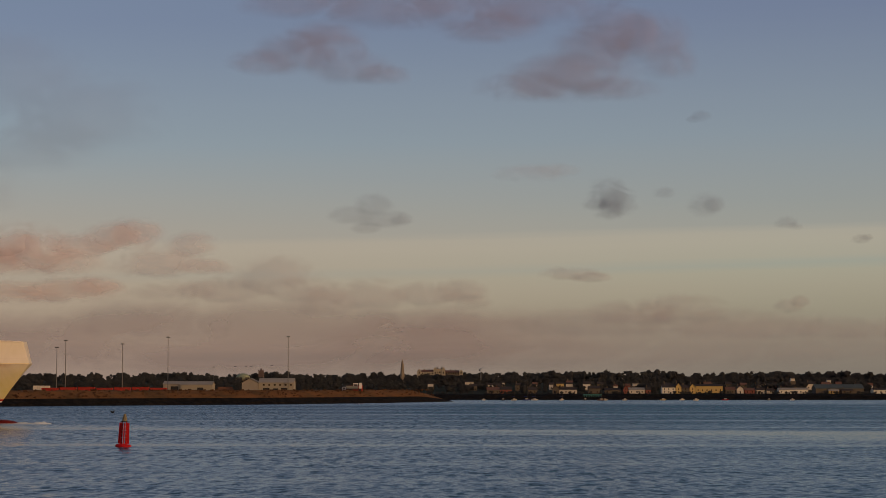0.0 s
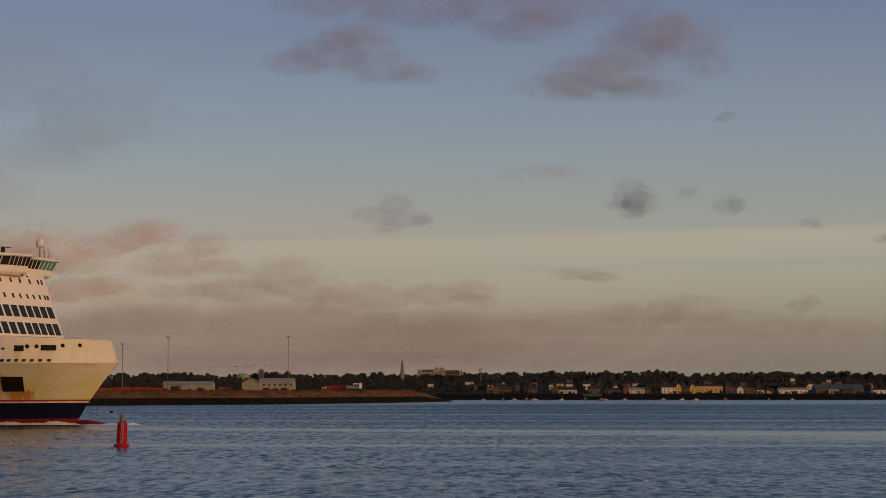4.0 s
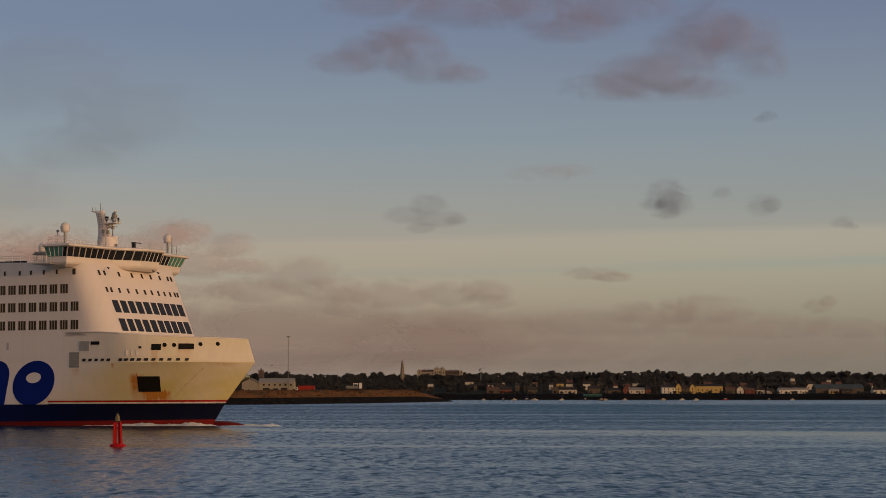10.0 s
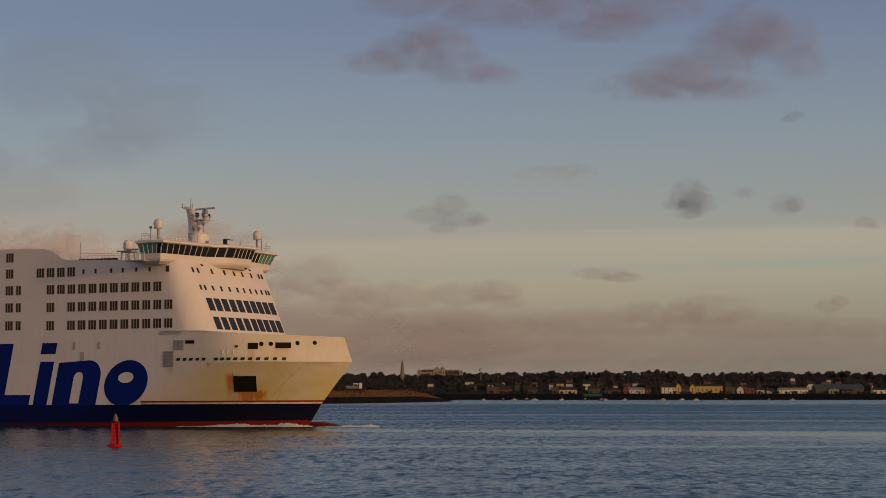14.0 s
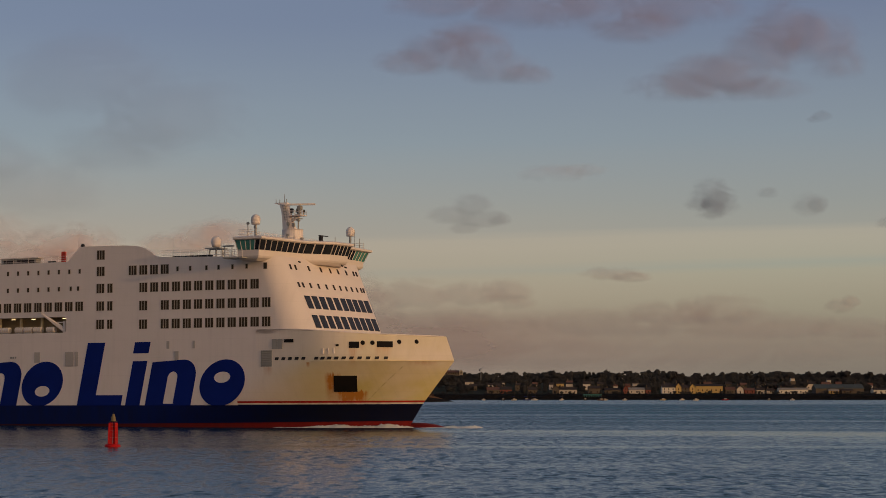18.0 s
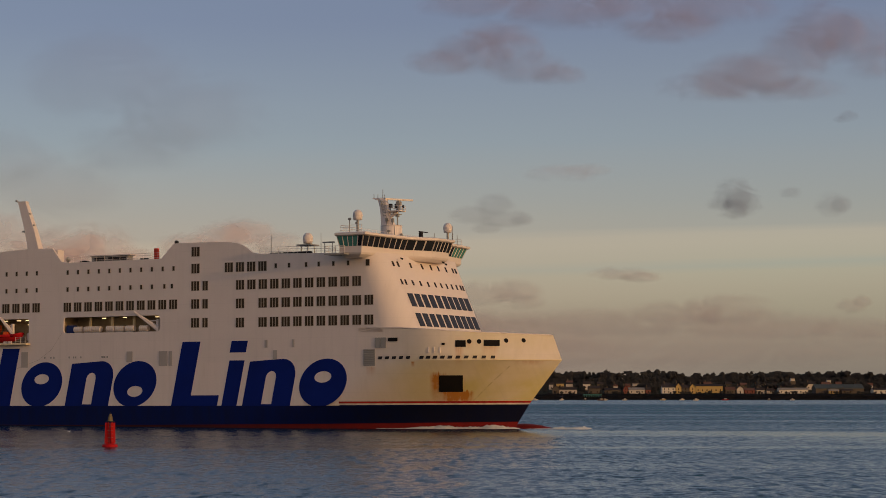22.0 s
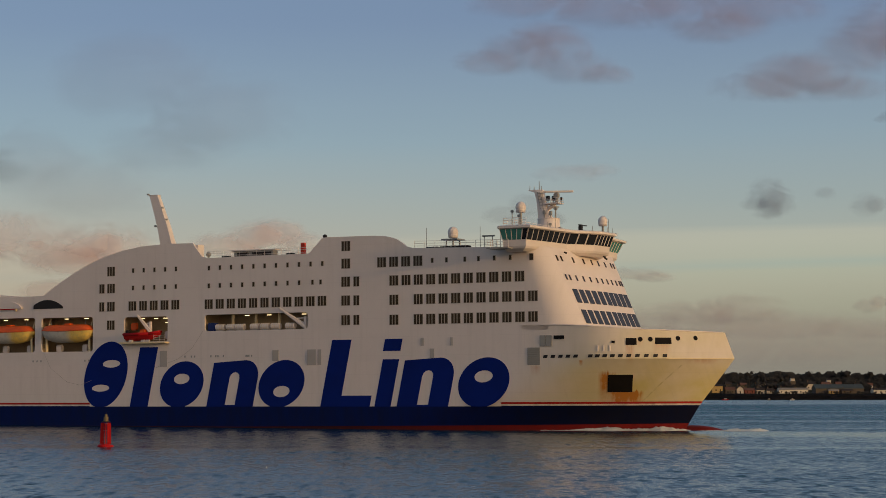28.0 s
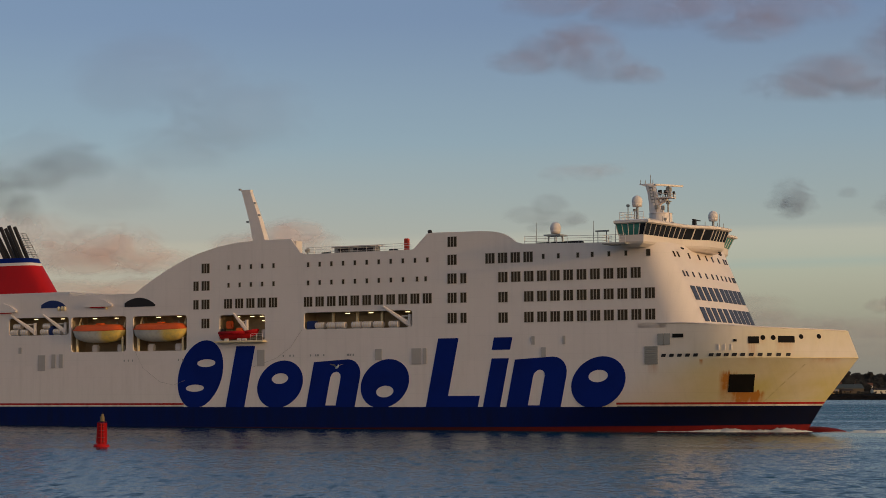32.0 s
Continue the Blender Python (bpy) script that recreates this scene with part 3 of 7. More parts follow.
def woods(name, label, spots, seed, mat):
    """Far trees: tapered trunks and crowns of leaf clumps with gaps, one object."""
    rng = random.Random(seed)
    verts, faces = [], []
    for x, y, z, hgt, rad in spots:
        t = 0.035 * hgt
        b0 = len(verts)
        for i in range(4):
            a = i * math.pi / 2
            verts.append((x + t * math.cos(a), y + t * math.sin(a), z - 1))
        for i in range(4):
            a = i * math.pi / 2
            verts.append((x + t * 0.4 * math.cos(a), y + t * 0.4 * math.sin(a), z + hgt * 0.7))
        faces += [(b0 + i, b0 + (i + 1) % 4, b0 + 4 + (i + 1) % 4, b0 + 4 + i) for i in range(4)]
        lobes = [(x + rng.uniform(-.5, .5) * rad, y + rng.uniform(-.5, .5) * rad, z + hgt * rng.uniform(0.2, 0.78), rad * rng.uniform(0.26, 0.44)) for _ in range(9)]
        for lx, ly, lz, lr in lobes:
            # shaded heart of the clump
            b2, ph = len(verts), rng.uniform(0, 6)
            for i in range(4):
                q = (i + .5) * math.pi / 4
                for j in range(7):
                    a, r2 = j * 2 * math.pi / 7 + ph, lr * .85 * rng.uniform(.6, 1.15)
                    verts.append((lx + r2 * math.sin(q) * math.cos(a), ly + r2 * math.sin(q) * math.sin(a), lz + r2 * .85 * math.cos(q)))
            faces += [(b2 + i * 7 + j, b2 + i * 7 + (j + 1) % 7, b2 + i * 7 + 7 + (j + 1) % 7, b2 + i * 7 + 7 + j) for i in range(3) for j in range(7)]
            faces.append(tuple(b2 + j for j in range(7)))
            for _ in range(22):
                u, v = rng.uniform(-1, 1), rng.uniform(0, 2 * math.pi)
                q = math.sqrt(1 - u * u)
                n = Vector((q * math.cos(v), q * math.sin(v), u))
                rr = lr * rng.uniform(0.7, 1.08)
                c = Vector((lx, ly, lz)) + Vector((n.x * rr, n.y * rr, n.z * rr * 0.8))
                s = lr * rng.uniform(0.16, 0.36)
                e1 = n.cross(Vector((rng.uniform(-1, 1), rng.uniform(-1, 1), rng.uniform(-1, 1))))
                if e1.length < 1e-3:
                    continue
                e1.normalize()
                e2 = (n * rng.uniform(-.4, .4) + e1.cross(n)).normalized()
                b1 = len(verts)
                verts += [tuple(c + e1 * s), tuple(c + e2 * s * rng.uniform(.7, 1)), tuple(c - e1 * s * rng.uniform(.7, 1.1)), tuple(c - e2 * s)]
                faces.append((b1, b1 + 1, b1 + 2, b1 + 3))
    me = bpy.data.meshes.new(name)
    me.from_pydata(verts, [], faces)
    me.materials.append(mat)
    return tagged(new(name, me), label, "trees", kind="stuff")


def build_woods():
    rng = random.Random(21)
    ridge, mid, front = [], [], []
    for i in range(1050):
        x = rng.uniform(-520, 520)
        y = rng.uniform(1560, 1720)
        hgt = 5.0 + 3.6 * rng.random() ** 2 + 2.2 * noise.noise((x * 0.025, 3.1, 0)) + 2.0 * min(1.0, max(0.0, (x - 10) / 60))
        ridge.append((x, y, land_height(x, y), hgt, hgt * rng.uniform(0.5, 0.72)))
    for i in range(1300):
        x, y = rng.uniform(-420, 420), rng.uniform(1230, 1540)
        hgt = rng.uniform(3.2, 5.6)
        mid.append((x, y, land_height(x, y), hgt, hgt * rng.uniform(0.45, 0.65)))
    # taller trees before the institution on the ridge
    for i in range(75):
        x, y = rng.uniform(-40, 26), rng.uniform(1500, 1533)
        hgt = rng.uniform(6.4, 8.4)
        mid.append((x, y, land_height(x, y), hgt, hgt * rng.uniform(0.4, 0.55)))
    for i in range(420):
        x, y = rng.uniform(-330, 330), rng.uniform(1120, 1230)
        hgt = rng.uniform(3.0, 5.5)
        front.append((x, y, land_height(x, y), hgt, hgt * rng.uniform(0.45, 0.7)))
    for i in range(230):
        x, y = rng.uniform(-60, 330), rng.uniform(1058, 1098)
        hgt = rng.uniform(.8, 1.9)
        front.append((x, y, land_height(x, y), hgt, hgt * rng.uniform(0.6, 0.9)))
    scrub = []
    for i in range(800):
        x = rng.uniform(-260, 0)
        back = rng.uniform(5.5, 19)
        hgt = rng.uniform(.2, .7)
        scrub.append((x - 2.2 - back * .25, shore_y(x) + back, 2.6 + 2.7 * min(1, max(0, back - 5) / 12 * 1.3) - .2, hgt, hgt * rng.uniform(.7, 1.3)))
    woods("embankment_scrub", "low brown scrub and dry grass tufts on the embankment", scrub, 4, SCRUB)
    woods("ridge_trees", "dark leafy trees along the far ridge", ridge, 1, LEAF)
    woods("hillside_trees", "dark leafy trees on the far hillside", mid, 2, LEAF)
    woods("waterfront_trees", "dark bushes and trees among the far houses", front, 3, LEAF)


WATER_OB = build_sea()
build_embankment()
build_land()
build_woods()

# ---- ferry ----
HALF = 14.65
STEM = [(-4, -6.9), (0.5, -6.55), (3.46, -4.75), (3.83, -4.5), (10.05, 0.3), (13.7, -1.2), (16, -2.0)]
LENG = [(-4, 46), (0, 42), (1, 40), (3.5, 33), (5.5, 27), (7.8, 22), (10.05, 16.2), (16, 15)]
FULL = [(-4, 1.9), (0, 2.0), (3.5, 2.3), (5.5, 2.35), (7.8, 2.3), (10.05, 1.95), (16, 1.95)]
KEEL = [(-4, -1.7), (0.5, -1.6), (3.8, -1.2), (10.05, -0.5), (16, 0.0)]


def shell(u, w, side=-1):
    """Where the shell plating lies across the ship, at a station and height."""
    s = (lerp(w, STEM) - u) / lerp(w, LENG)
    f = 1 - (1 - min(1.0, max(0.0, s))) ** lerp(w, FULL)
    k = lerp(w, KEEL)
    return k + (side * HALF - k) * f


def half_breadth(u, w):
    return -shell(u, w)


def bulwark_top(u):
    return lerp(-u, [(0, 13.7), (10, 14.15), (18, 14.75), (22, 14.9), (30, 14.9)])


def on_hull(u, w):
    """Place on the starboard shell and its frame: along, up, out."""
    p = Vector((u, -half_breadth(u, w), w))
    du = Vector((u + 0.2, -half_breadth(u + 0.2, w), w)) - Vector((u - 0.2, -half_breadth(u - 0.2, w), w))
    dw = Vector((u, -half_breadth(u, w + 0.2), w + 0.2)) - Vector((u, -half_breadth(u, w - 0.2), w - 0.2))
    du.normalize()
    n = du.cross(dw).normalized()
    up = n.cross(du)
    return Matrix((du, n * -1, up)).transposed().to_4x4(), p, n


def hull_frame(u, w, out=0.03):
    r, p, n = on_hull(u, w)
    return Matrix.Translation(p + n * out) @ r


ferry = tagged(empty("ferry"), "large white passenger ferry with navy hull band and red funnel", "ferry")
RIDERS = []  # things carried by the ferry: (object, place on board)


def rider(ob, m):
    RIDERS.append((ob, m))
    ob.matrix_basis = m
    return ob


def build_hull():
    dist = [0, .12, .35, .7, 1.2, 1.9, 2.8, 4, 5.5, 7, 9, 11, 13, 15, 17, 19, 22, 25, 28, 32, 36, 40, 46, 60, 80, 110, 140, 170, 197]
    levels = [-4, -2, -.5, .5, 1.04, 2.2, 3.52, 4.12, 5, 6.2, 7.4, 8.6, 9.5, 10.05]
    rows = []
    for w in levels:
        st = lerp(w, STEM)
        rows.append([(st - d, shell(st - d, w, 1), w) for d in dist[::-1]] + [(st - d, shell(st - d, w), w) for d in dist[1:]])
    bm = grid_mesh(rows)
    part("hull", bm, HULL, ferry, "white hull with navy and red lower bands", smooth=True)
    bm = bmesh.new()
    block(bm, -204.3, -203.9, -HALF, HALF, -4, 21)
    part("transom", bm, HULL, ferry)
    # bulwark above the knuckle
    rows = []
    for k in range(5):
        right, left = [], []
        for d in [0, .12, .35, .7, 1.2, 1.9, 2.8, 4, 5.5, 7, 9, 11, 13, 15, 17, 19, 22, 24.9]:
            st0 = 0.3 - 1.5 * k / 4
            u = st0 - d * (26.0 + st0) / 24.9
            w = 10.05 + (bulwark_top(u) - 10.05) * k / 4
            f = 1 - (1 - min(1.0, (st0 - u) / lerp(w, LENG))) ** lerp(w, FULL)
            c = lerp(w, KEEL)
            right.append((u, c + (-HALF - c) * f, w))
            left.append((u, c + (HALF - c) * f, w))
        rows.append(left[::-1] + right[1:])
    part("bulwark", grid_mesh(rows), HULL, ferry, "white bow bulwark above a sharp knuckle", smooth=True)
    # fore deck
    row = [(u, half_breadth(u, 13.0) - 0.15, bulwark_top(u) - (0.9 if u > -16.5 else 0.02)) for u in [-1.8, -2.4, -3.2, -4.5, -6, -8, -10, -13, -16, -17, -20, -25.9]]
    part("foredeck", grid_mesh([[(x, -y, z) for x, y, z in row], row]), DECK, ferry)
    # bulbous bow
    bm = bmesh.new()
    ball(bm, (-6.4, 0, -1.25), 6.4, 2.6, 2.0, 24)
    part("bulb", bm, HULL, ferry, "red bulbous bow just awash", smooth=True)


PROFILE = [(-111.0, 21.2), (-109.2, 22.35), (-107.1, 23.5), (-105.2, 24.5), (-103.3, 25.4), (-101, 26.35), (-98.7, 27.1), (-95.2, 27.95), (-91.7, 28.45), (-86.9, 28.68),
           (-82.0, 28.6), (-80.3, 26.45), (-79.2, 26.2), (-61.0, 26.25), (-58.7, 28.45), (-57.9, 28.55), (-50.0, 28.45), (-48.0, 28.3), (-47.0, 28.1), (-46.0, 27.75), (-45.1, 27.2), (-44.4, 26.65), (-43.4, 26.4), (-26.0, 25.95)]


def rounded(x0, x1, z0, z1, r=0.45):
    pts = []
    for cx, cz, a0 in ((x1 - r, z0 + r, -90), (x1 - r, z1 - r, 0), (x0 + r, z1 - r, 90), (x0 + r, z0 + r, 180)):
        pts += [(cx + r * math.cos(radians(a0 + k * 30)), cz + r * math.sin(radians(a0 + k * 30))) for k in range(4)]
    return pts


BAYS = [(-136.3, -124.0, 15.0, 17.85), (-123.5, -112.6, 12.2, 17.75), (-111.3, -101.0, 12.2, 17.65), (-94.9, -86.6, 13.6, 17.45), (-79.7, -61.2, 15.0, 17.5)]


def build_superstructure():
    outline = [(-204, 10.05), (-26, 10.05)] + PROFILE[::-1] + [(-204, 21.4)]
    wall = part("side_wall", prism(outline, -HALF, -HALF + 0.3, [rounded(*b) for b in BAYS]), WHITE, ferry, "white side wall with open boat bays")
    flat = [(x, min(z, 26.1)) for x, z in PROFILE]
    part("side_wall", prism([(-204, 10.05), (-26, 10.05)] + flat[::-1] + [(-204, 21.4)], HALF - 0.3, HALF), WHITE, ferry)
    # inner house, decks and roofs
    inner = [(-204, 10.05), (-26, 10.05)] + [(x, z - 0.25) for x, z in flat[::-1]] + [(-204, 21.1)]
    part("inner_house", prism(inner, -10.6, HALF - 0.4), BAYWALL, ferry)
    rows = [[(x, y, z - 0.12) for x, z in [(-204, 21.4)] + flat] for y in (-HALF + 0.2, HALF - 0.2)]
    part("roof", grid_mesh(rows), DECK, ferry)
    for x0, x1, z0, z1 in BAYS:
        bm = bmesh.new()
        block(bm, x0 - 0.6, x1 + 0.6, -HALF + 0.31, -10.61, z0 - 0.25, z0 - 0.04)
        block(bm, x0 - 0.6, x1 + 0.6, -HALF + 0.31, -10.61, z1 + 0.06, z1 + 0.3)
        block(bm, x0 - 0.5, x0 - 0.3, -HALF + 0.31, -10.61, z0 - 0.04, z1 + 0.06)
        block(bm, x1 + 0.3, x1 + 0.5, -HALF + 0.31, -10.61, z0 - 0.04, z1 + 0.06)
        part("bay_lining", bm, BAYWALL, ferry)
    # sloping front with rounded corners
    rows = []
    for k in range(9):
        w = 14.2 + (25.95 - 14.2) * k / 8
        uf = -17.45 - (w - 14.0) * 0.45
        r = 4.3 - 1.2 * k / 8
        half = [(-26.0, -HALF)] + [(uf - r + r * math.sin(a), -HALF + r - r * math.cos(a)) for a in [radians(10 * j) for j in range(10)]]
        half = [(u + 0.55 * (1 - (abs(v) / HALF)) if j else u, v) for j, (u, v) in enumerate(half)]
        mid = [(uf + 0.55 * (1 - abs(v) / HALF), v) for v in (-8, -4, 0, 4, 8)]
        full = half + mid + [(u, -v * 0.945) for u, v in half[::-1]]
        rows.append([(u - (0.022 * max(0, v + 10) if u > -25.9 else 0), v, w) for u, v in full])
    part("front_wall", grid_mesh(rows), WHITE, ferry, "sloping white forward wall with rounded corners", smooth=True)
    top = rows[-1]
    bm = bmesh.new()
    bm.faces.new([bm.verts.new((x, y, 25.94)) for x, y, z in top])
    part("wheelhouse_deck", bm, DECK, ferry)
    # after house seen past the funnel
    bm = bmesh.new()
    block(bm, -170, -128, -9.5, 9.5, 21.2, 22.2, 0.2)
    part("funnel_deckhouse", bm, WHITE, ferry)
    return wall


def window_kind(w, hgt, panes):
    """One framed window with upright mullions: the frame carries its panes."""
    t = 0.06
    step = (w - t) / panes
    edge = lambda x0, x1, z0, z1: [(x0, z0), (x1, z0), (x1, z1), (x0, z1)]
    fr = prism(edge(0, w, 0, hgt), -0.035, 0.02, [edge(k * step + t, (k + 1) * step - (0 if k == panes - 1 else t * 1.1), t, hgt - t) for k in range(panes)])
    gl = bmesh.new()
    block(gl, t - 0.01, step + 0.01, -0.018, 0.012, t - 0.01, hgt - t + 0.01)
    fr_me, gl_me = bpy.data.meshes.new("window"), bpy.data.meshes.new("pane")
    fr.to_mesh(fr_me), gl.to_mesh(gl_me)
    fr.free(), gl.free()
    fr_me.materials.append(FRAME), gl_me.materials.append(GLASS)
    return fr_me, gl_me, step, panes


def put_window(kind, m):
    fr, gl, step, panes = kind
    ob = new("window", fr)
    ob.parent, ob.matrix_basis = ferry, m
    for k in range(panes):
        p = new("pane", gl)
        p.parent, p.matrix_basis = ob, pose(k * step, 0, 0)
    return ob


def build_windows():
    tri = window_kind(1.52, 1.52, 3)
    duo = window_kind(1.02, 1.50, 2)
    slot = window_kind(0.46, 0.76, 1)
    sq = window_kind(0.68, 1.0, 1)
    y = -HALF - 0.006

    def line(kind, xs, z):
        for x in xs:
            put_window(kind, pose(x, y, z))

    line(tri, [-47.27 + 2.025 * k for k in range(11)], 21.02)
    line(tri, [-47.27] + [-43.24 + 2.03 * k for k in range(10)], 18.2)
    line(tri, [-47.27] + [-43.24 + 2.03 * k for k in range(10)], 15.3)
    line(tri, [-49.3 + 2.0 * k for k in range(4)], 23.74)
    line(slot, [-40.41, -38.09, -35.13, -32.94, -30.44, -27.92], 24.1)
    line(sq, [-24.75], 23.95)
    line(tri, [-55.37] * 1, 26.34)
    line(tri, [-55.38], 23.75)
    for z in (21.07, 18.3, 15.42):
        line(tri, [-55.4], z)
        line(duo, [-53.33], z)
    line(slot, [-79.17 + 2.027 * k for k in range(11)], 24.27)
    line(slot, [-79.17 + 2.03 * k for k in range(9)] + [-60.6, -59.19], 21.55)
    line(tri, [-79.7 + 2.023 * k for k in range(11)], 18.35)
    line(tri, [-94.08 + 2.04 * k for k in range(5)], 18.42)
    line(slot, [-93.47 + 2.04 * k for k in range(5)], 24.34)
    line(slot, [-93.47 + 2.04 * k for k in range(5)], 21.62)
    line(tri, [-98.27], 23.95)
    for z in (21.27, 18.42):
        line(duo, [-99.78], z)
        line(tri, [-98.25], z)
    line(tri, [-98.25], 15.5)
    # sloping front: two rows of tall panes, two rows of slots
    tall = bmesh.new()
    block(tall, -0.80, 0.80, -0.03, 0.03, 0, 2.15)
    tall_me = bpy.data.meshes.new("front_window")
    tall.to_mesh(tall_me)
    tall.free()
    tall_me.materials.append(FRONTGLASS)
    small = bmesh.new()
    block(small, -0.24, 0.24, -0.03, 0.03, 0, 0.85)
    small_me = bpy.data.meshes.new("front_window")
    small.to_mesh(small_me)
    small.free()
    small_me.materials.append(GLASS)
    lean = math.degrees(math.atan(0.45))

    def front(me, v, w):
        u = -17.45 - (w - 14.0) * 0.45 + 0.55 * (1 - abs(v) / HALF) + 0.03 - 0.022 * max(0, v + 10)
        ob = new("front_window", me)
        ob.parent = ferry
        ob.matrix_basis = Matrix.Translation((u, v, w)) @ pose(0, 0, 0, 0, 0, 90) @ pose(0, 0, 0, -lean, 0, 0)

    for k in range(10):
        front(tall_me, -9.92 + k * 2.148, 18.05)
        front(tall_me, -9.92 + k * 2.148, 15.1)
    for v in (-11.3, -9.9, -6.0, -2.4, .5, 3.3, 6.3, 9.0, 10.1):
        front(small_me, v, 24.0)
    for v in (-10.9, -9.7, -7.5, -5.1, -2.7, -.4, 1.75, 3.9, 5.9, 7.8, 9.4, 10.3):
        front(small_me, v, 21.3)
    for u, v, w in ((-21.6, -9.5, 25.2), (-20.3, 1.5, 25.2), (-21.2, 4.2, 25.1)):
        bm = bmesh.new()
        rod(bm, (u - .1, v, w + .12), (u + .3, v - .1, w - .06), .09, .14, 8)
        part("deck_floodlight", bm, SOOT, ferry)


def build_bridge():
    """Wheelhouse across the full beam: raked windows, a centre bay, a thick flat roof."""
    def ring(grow, z):
        pts = [(-27.7, -17.6), (-23.6, -17.6), (-22.4, -6.4), (-19.8, -2.3), (-19.5, 2.7), (-22.6, 6.6), (-23.6, 15.7), (-27.7, 15.7)]
        return [(u + grow * (1 if u > -27 else -0.3), v + grow * (0.9 if v > 7 else -0.9 if v < -7 else 0), z) for u, v in pts]
    part("wheelhouse_base", grid_mesh([ring(-1.3, 25.15), ring(-0.6, 25.55), ring(-0.42, 25.85), ring(-0.35, 26.75)], True), WHITE, ferry, "white wheelhouse skirt under the bridge windows")
    bm = bmesh.new()
    bm.faces.new([bm.verts.new((u, v, 25.17)) for u, v, z in ring(-1.3, 0)][::-1])
    part("wheelhouse_floor", bm, WHITE, ferry)
    bm = grid_mesh([ring(0.45, 28.2), ring(0.75, 28.32), ring(0.75, 28.62), ring(0.3, 28.75)], True)
    bm.faces.new([bm.verts.new((u, v, 28.75)) for u, v, z in ring(0.3, 0)])
    bm.faces.new([bm.verts.new((u, v, 28.2)) for u, v, z in ring(0.45, 0)][::-1])
    part("wheelhouse_roof", bm, WHITE, ferry, "thick white flat bridge roof")
    lo, hi = ring(-0.35, 26.75), ring(0.25, 28.2)
    for i, n in ((0, 5), (1, 8), (2, 3), (3, 5), (4, 3), (5, 7), (6, 4), (7, 8)):
        a0, a1, b0, b1 = (Vector(q) for q in (lo[i], lo[(i + 1) % 8], hi[i], hi[(i + 1) % 8]))
        for k in range(n):
            f0, f1 = (k + 0.09) / n, (k + 0.91) / n
            mat = TEAL if (i == 0 and k < 4) or i == 6 or (i == 5 and k > 2) else FRONTGLASS
            bm = bmesh.new()
            vs = [bm.verts.new(q) for q in (a0.lerp(a1, f0), a0.lerp(a1, f1), b0.lerp(b1, f1), b0.lerp(b1, f0))]
            f = bm.faces.new(vs)
            ex = bmesh.ops.extrude_face_region(bm, geom=[f])
            nrm = (a1 - a0).cross(b0 - a0).normalized() * 0.05
            bmesh.ops.translate(bm, vec=nrm, verts=[v for v in ex["geom"] if isinstance(v, bmesh.types.BMVert)])
            bmesh.ops.recalc_face_normals(bm, faces=bm.faces)
            part("bridge_window", bm, mat, ferry, "bridge wing window with a teal reflection in its colour" if mat is TEAL else "")
        for k in range(n + 1):
            bm = bmesh.new()
            rod(bm, a0.lerp(a1, k / n), b0.lerp(b1, k / n), 0.10, 0.10, 4)
            part("bridge_mullion", bm, WHITE, ferry)
    # wing platforms
    for s in (-1, 1):
        bm = bmesh.new()
        block(bm, -29.6, -26.2, -18.4 if s < 0 else 14.0, -15.2 if s < 0 else 16.7, 25.5, 25.68)
        part("wing_platform", bm, GREY, ferry)


def rail(name, pts, hgt=1.05, gap=1.6, parent=None, mat=None):
    """Posts and three lines of rail along a row of points: one mesh."""
    bm = bmesh.new()
    for a, b in zip(pts, pts[1:]):
        a, b = Vector(a), Vector(b)
        for q in (0.35, 0.7, 1.0):
            rod(bm, a + Vector((0, 0, hgt * q)), b + Vector((0, 0, hgt * q)), 0.028, 0.028, 4)
        n = max(1, int((b - a).length / gap))
        for k in range(n + 1):
            c = a.lerp(b, k / n)
            rod(bm, c, c + Vector((0, 0, hgt)), 0.03, 0.03, 4)
    return part(name, bm, mat or WHITE, parent)


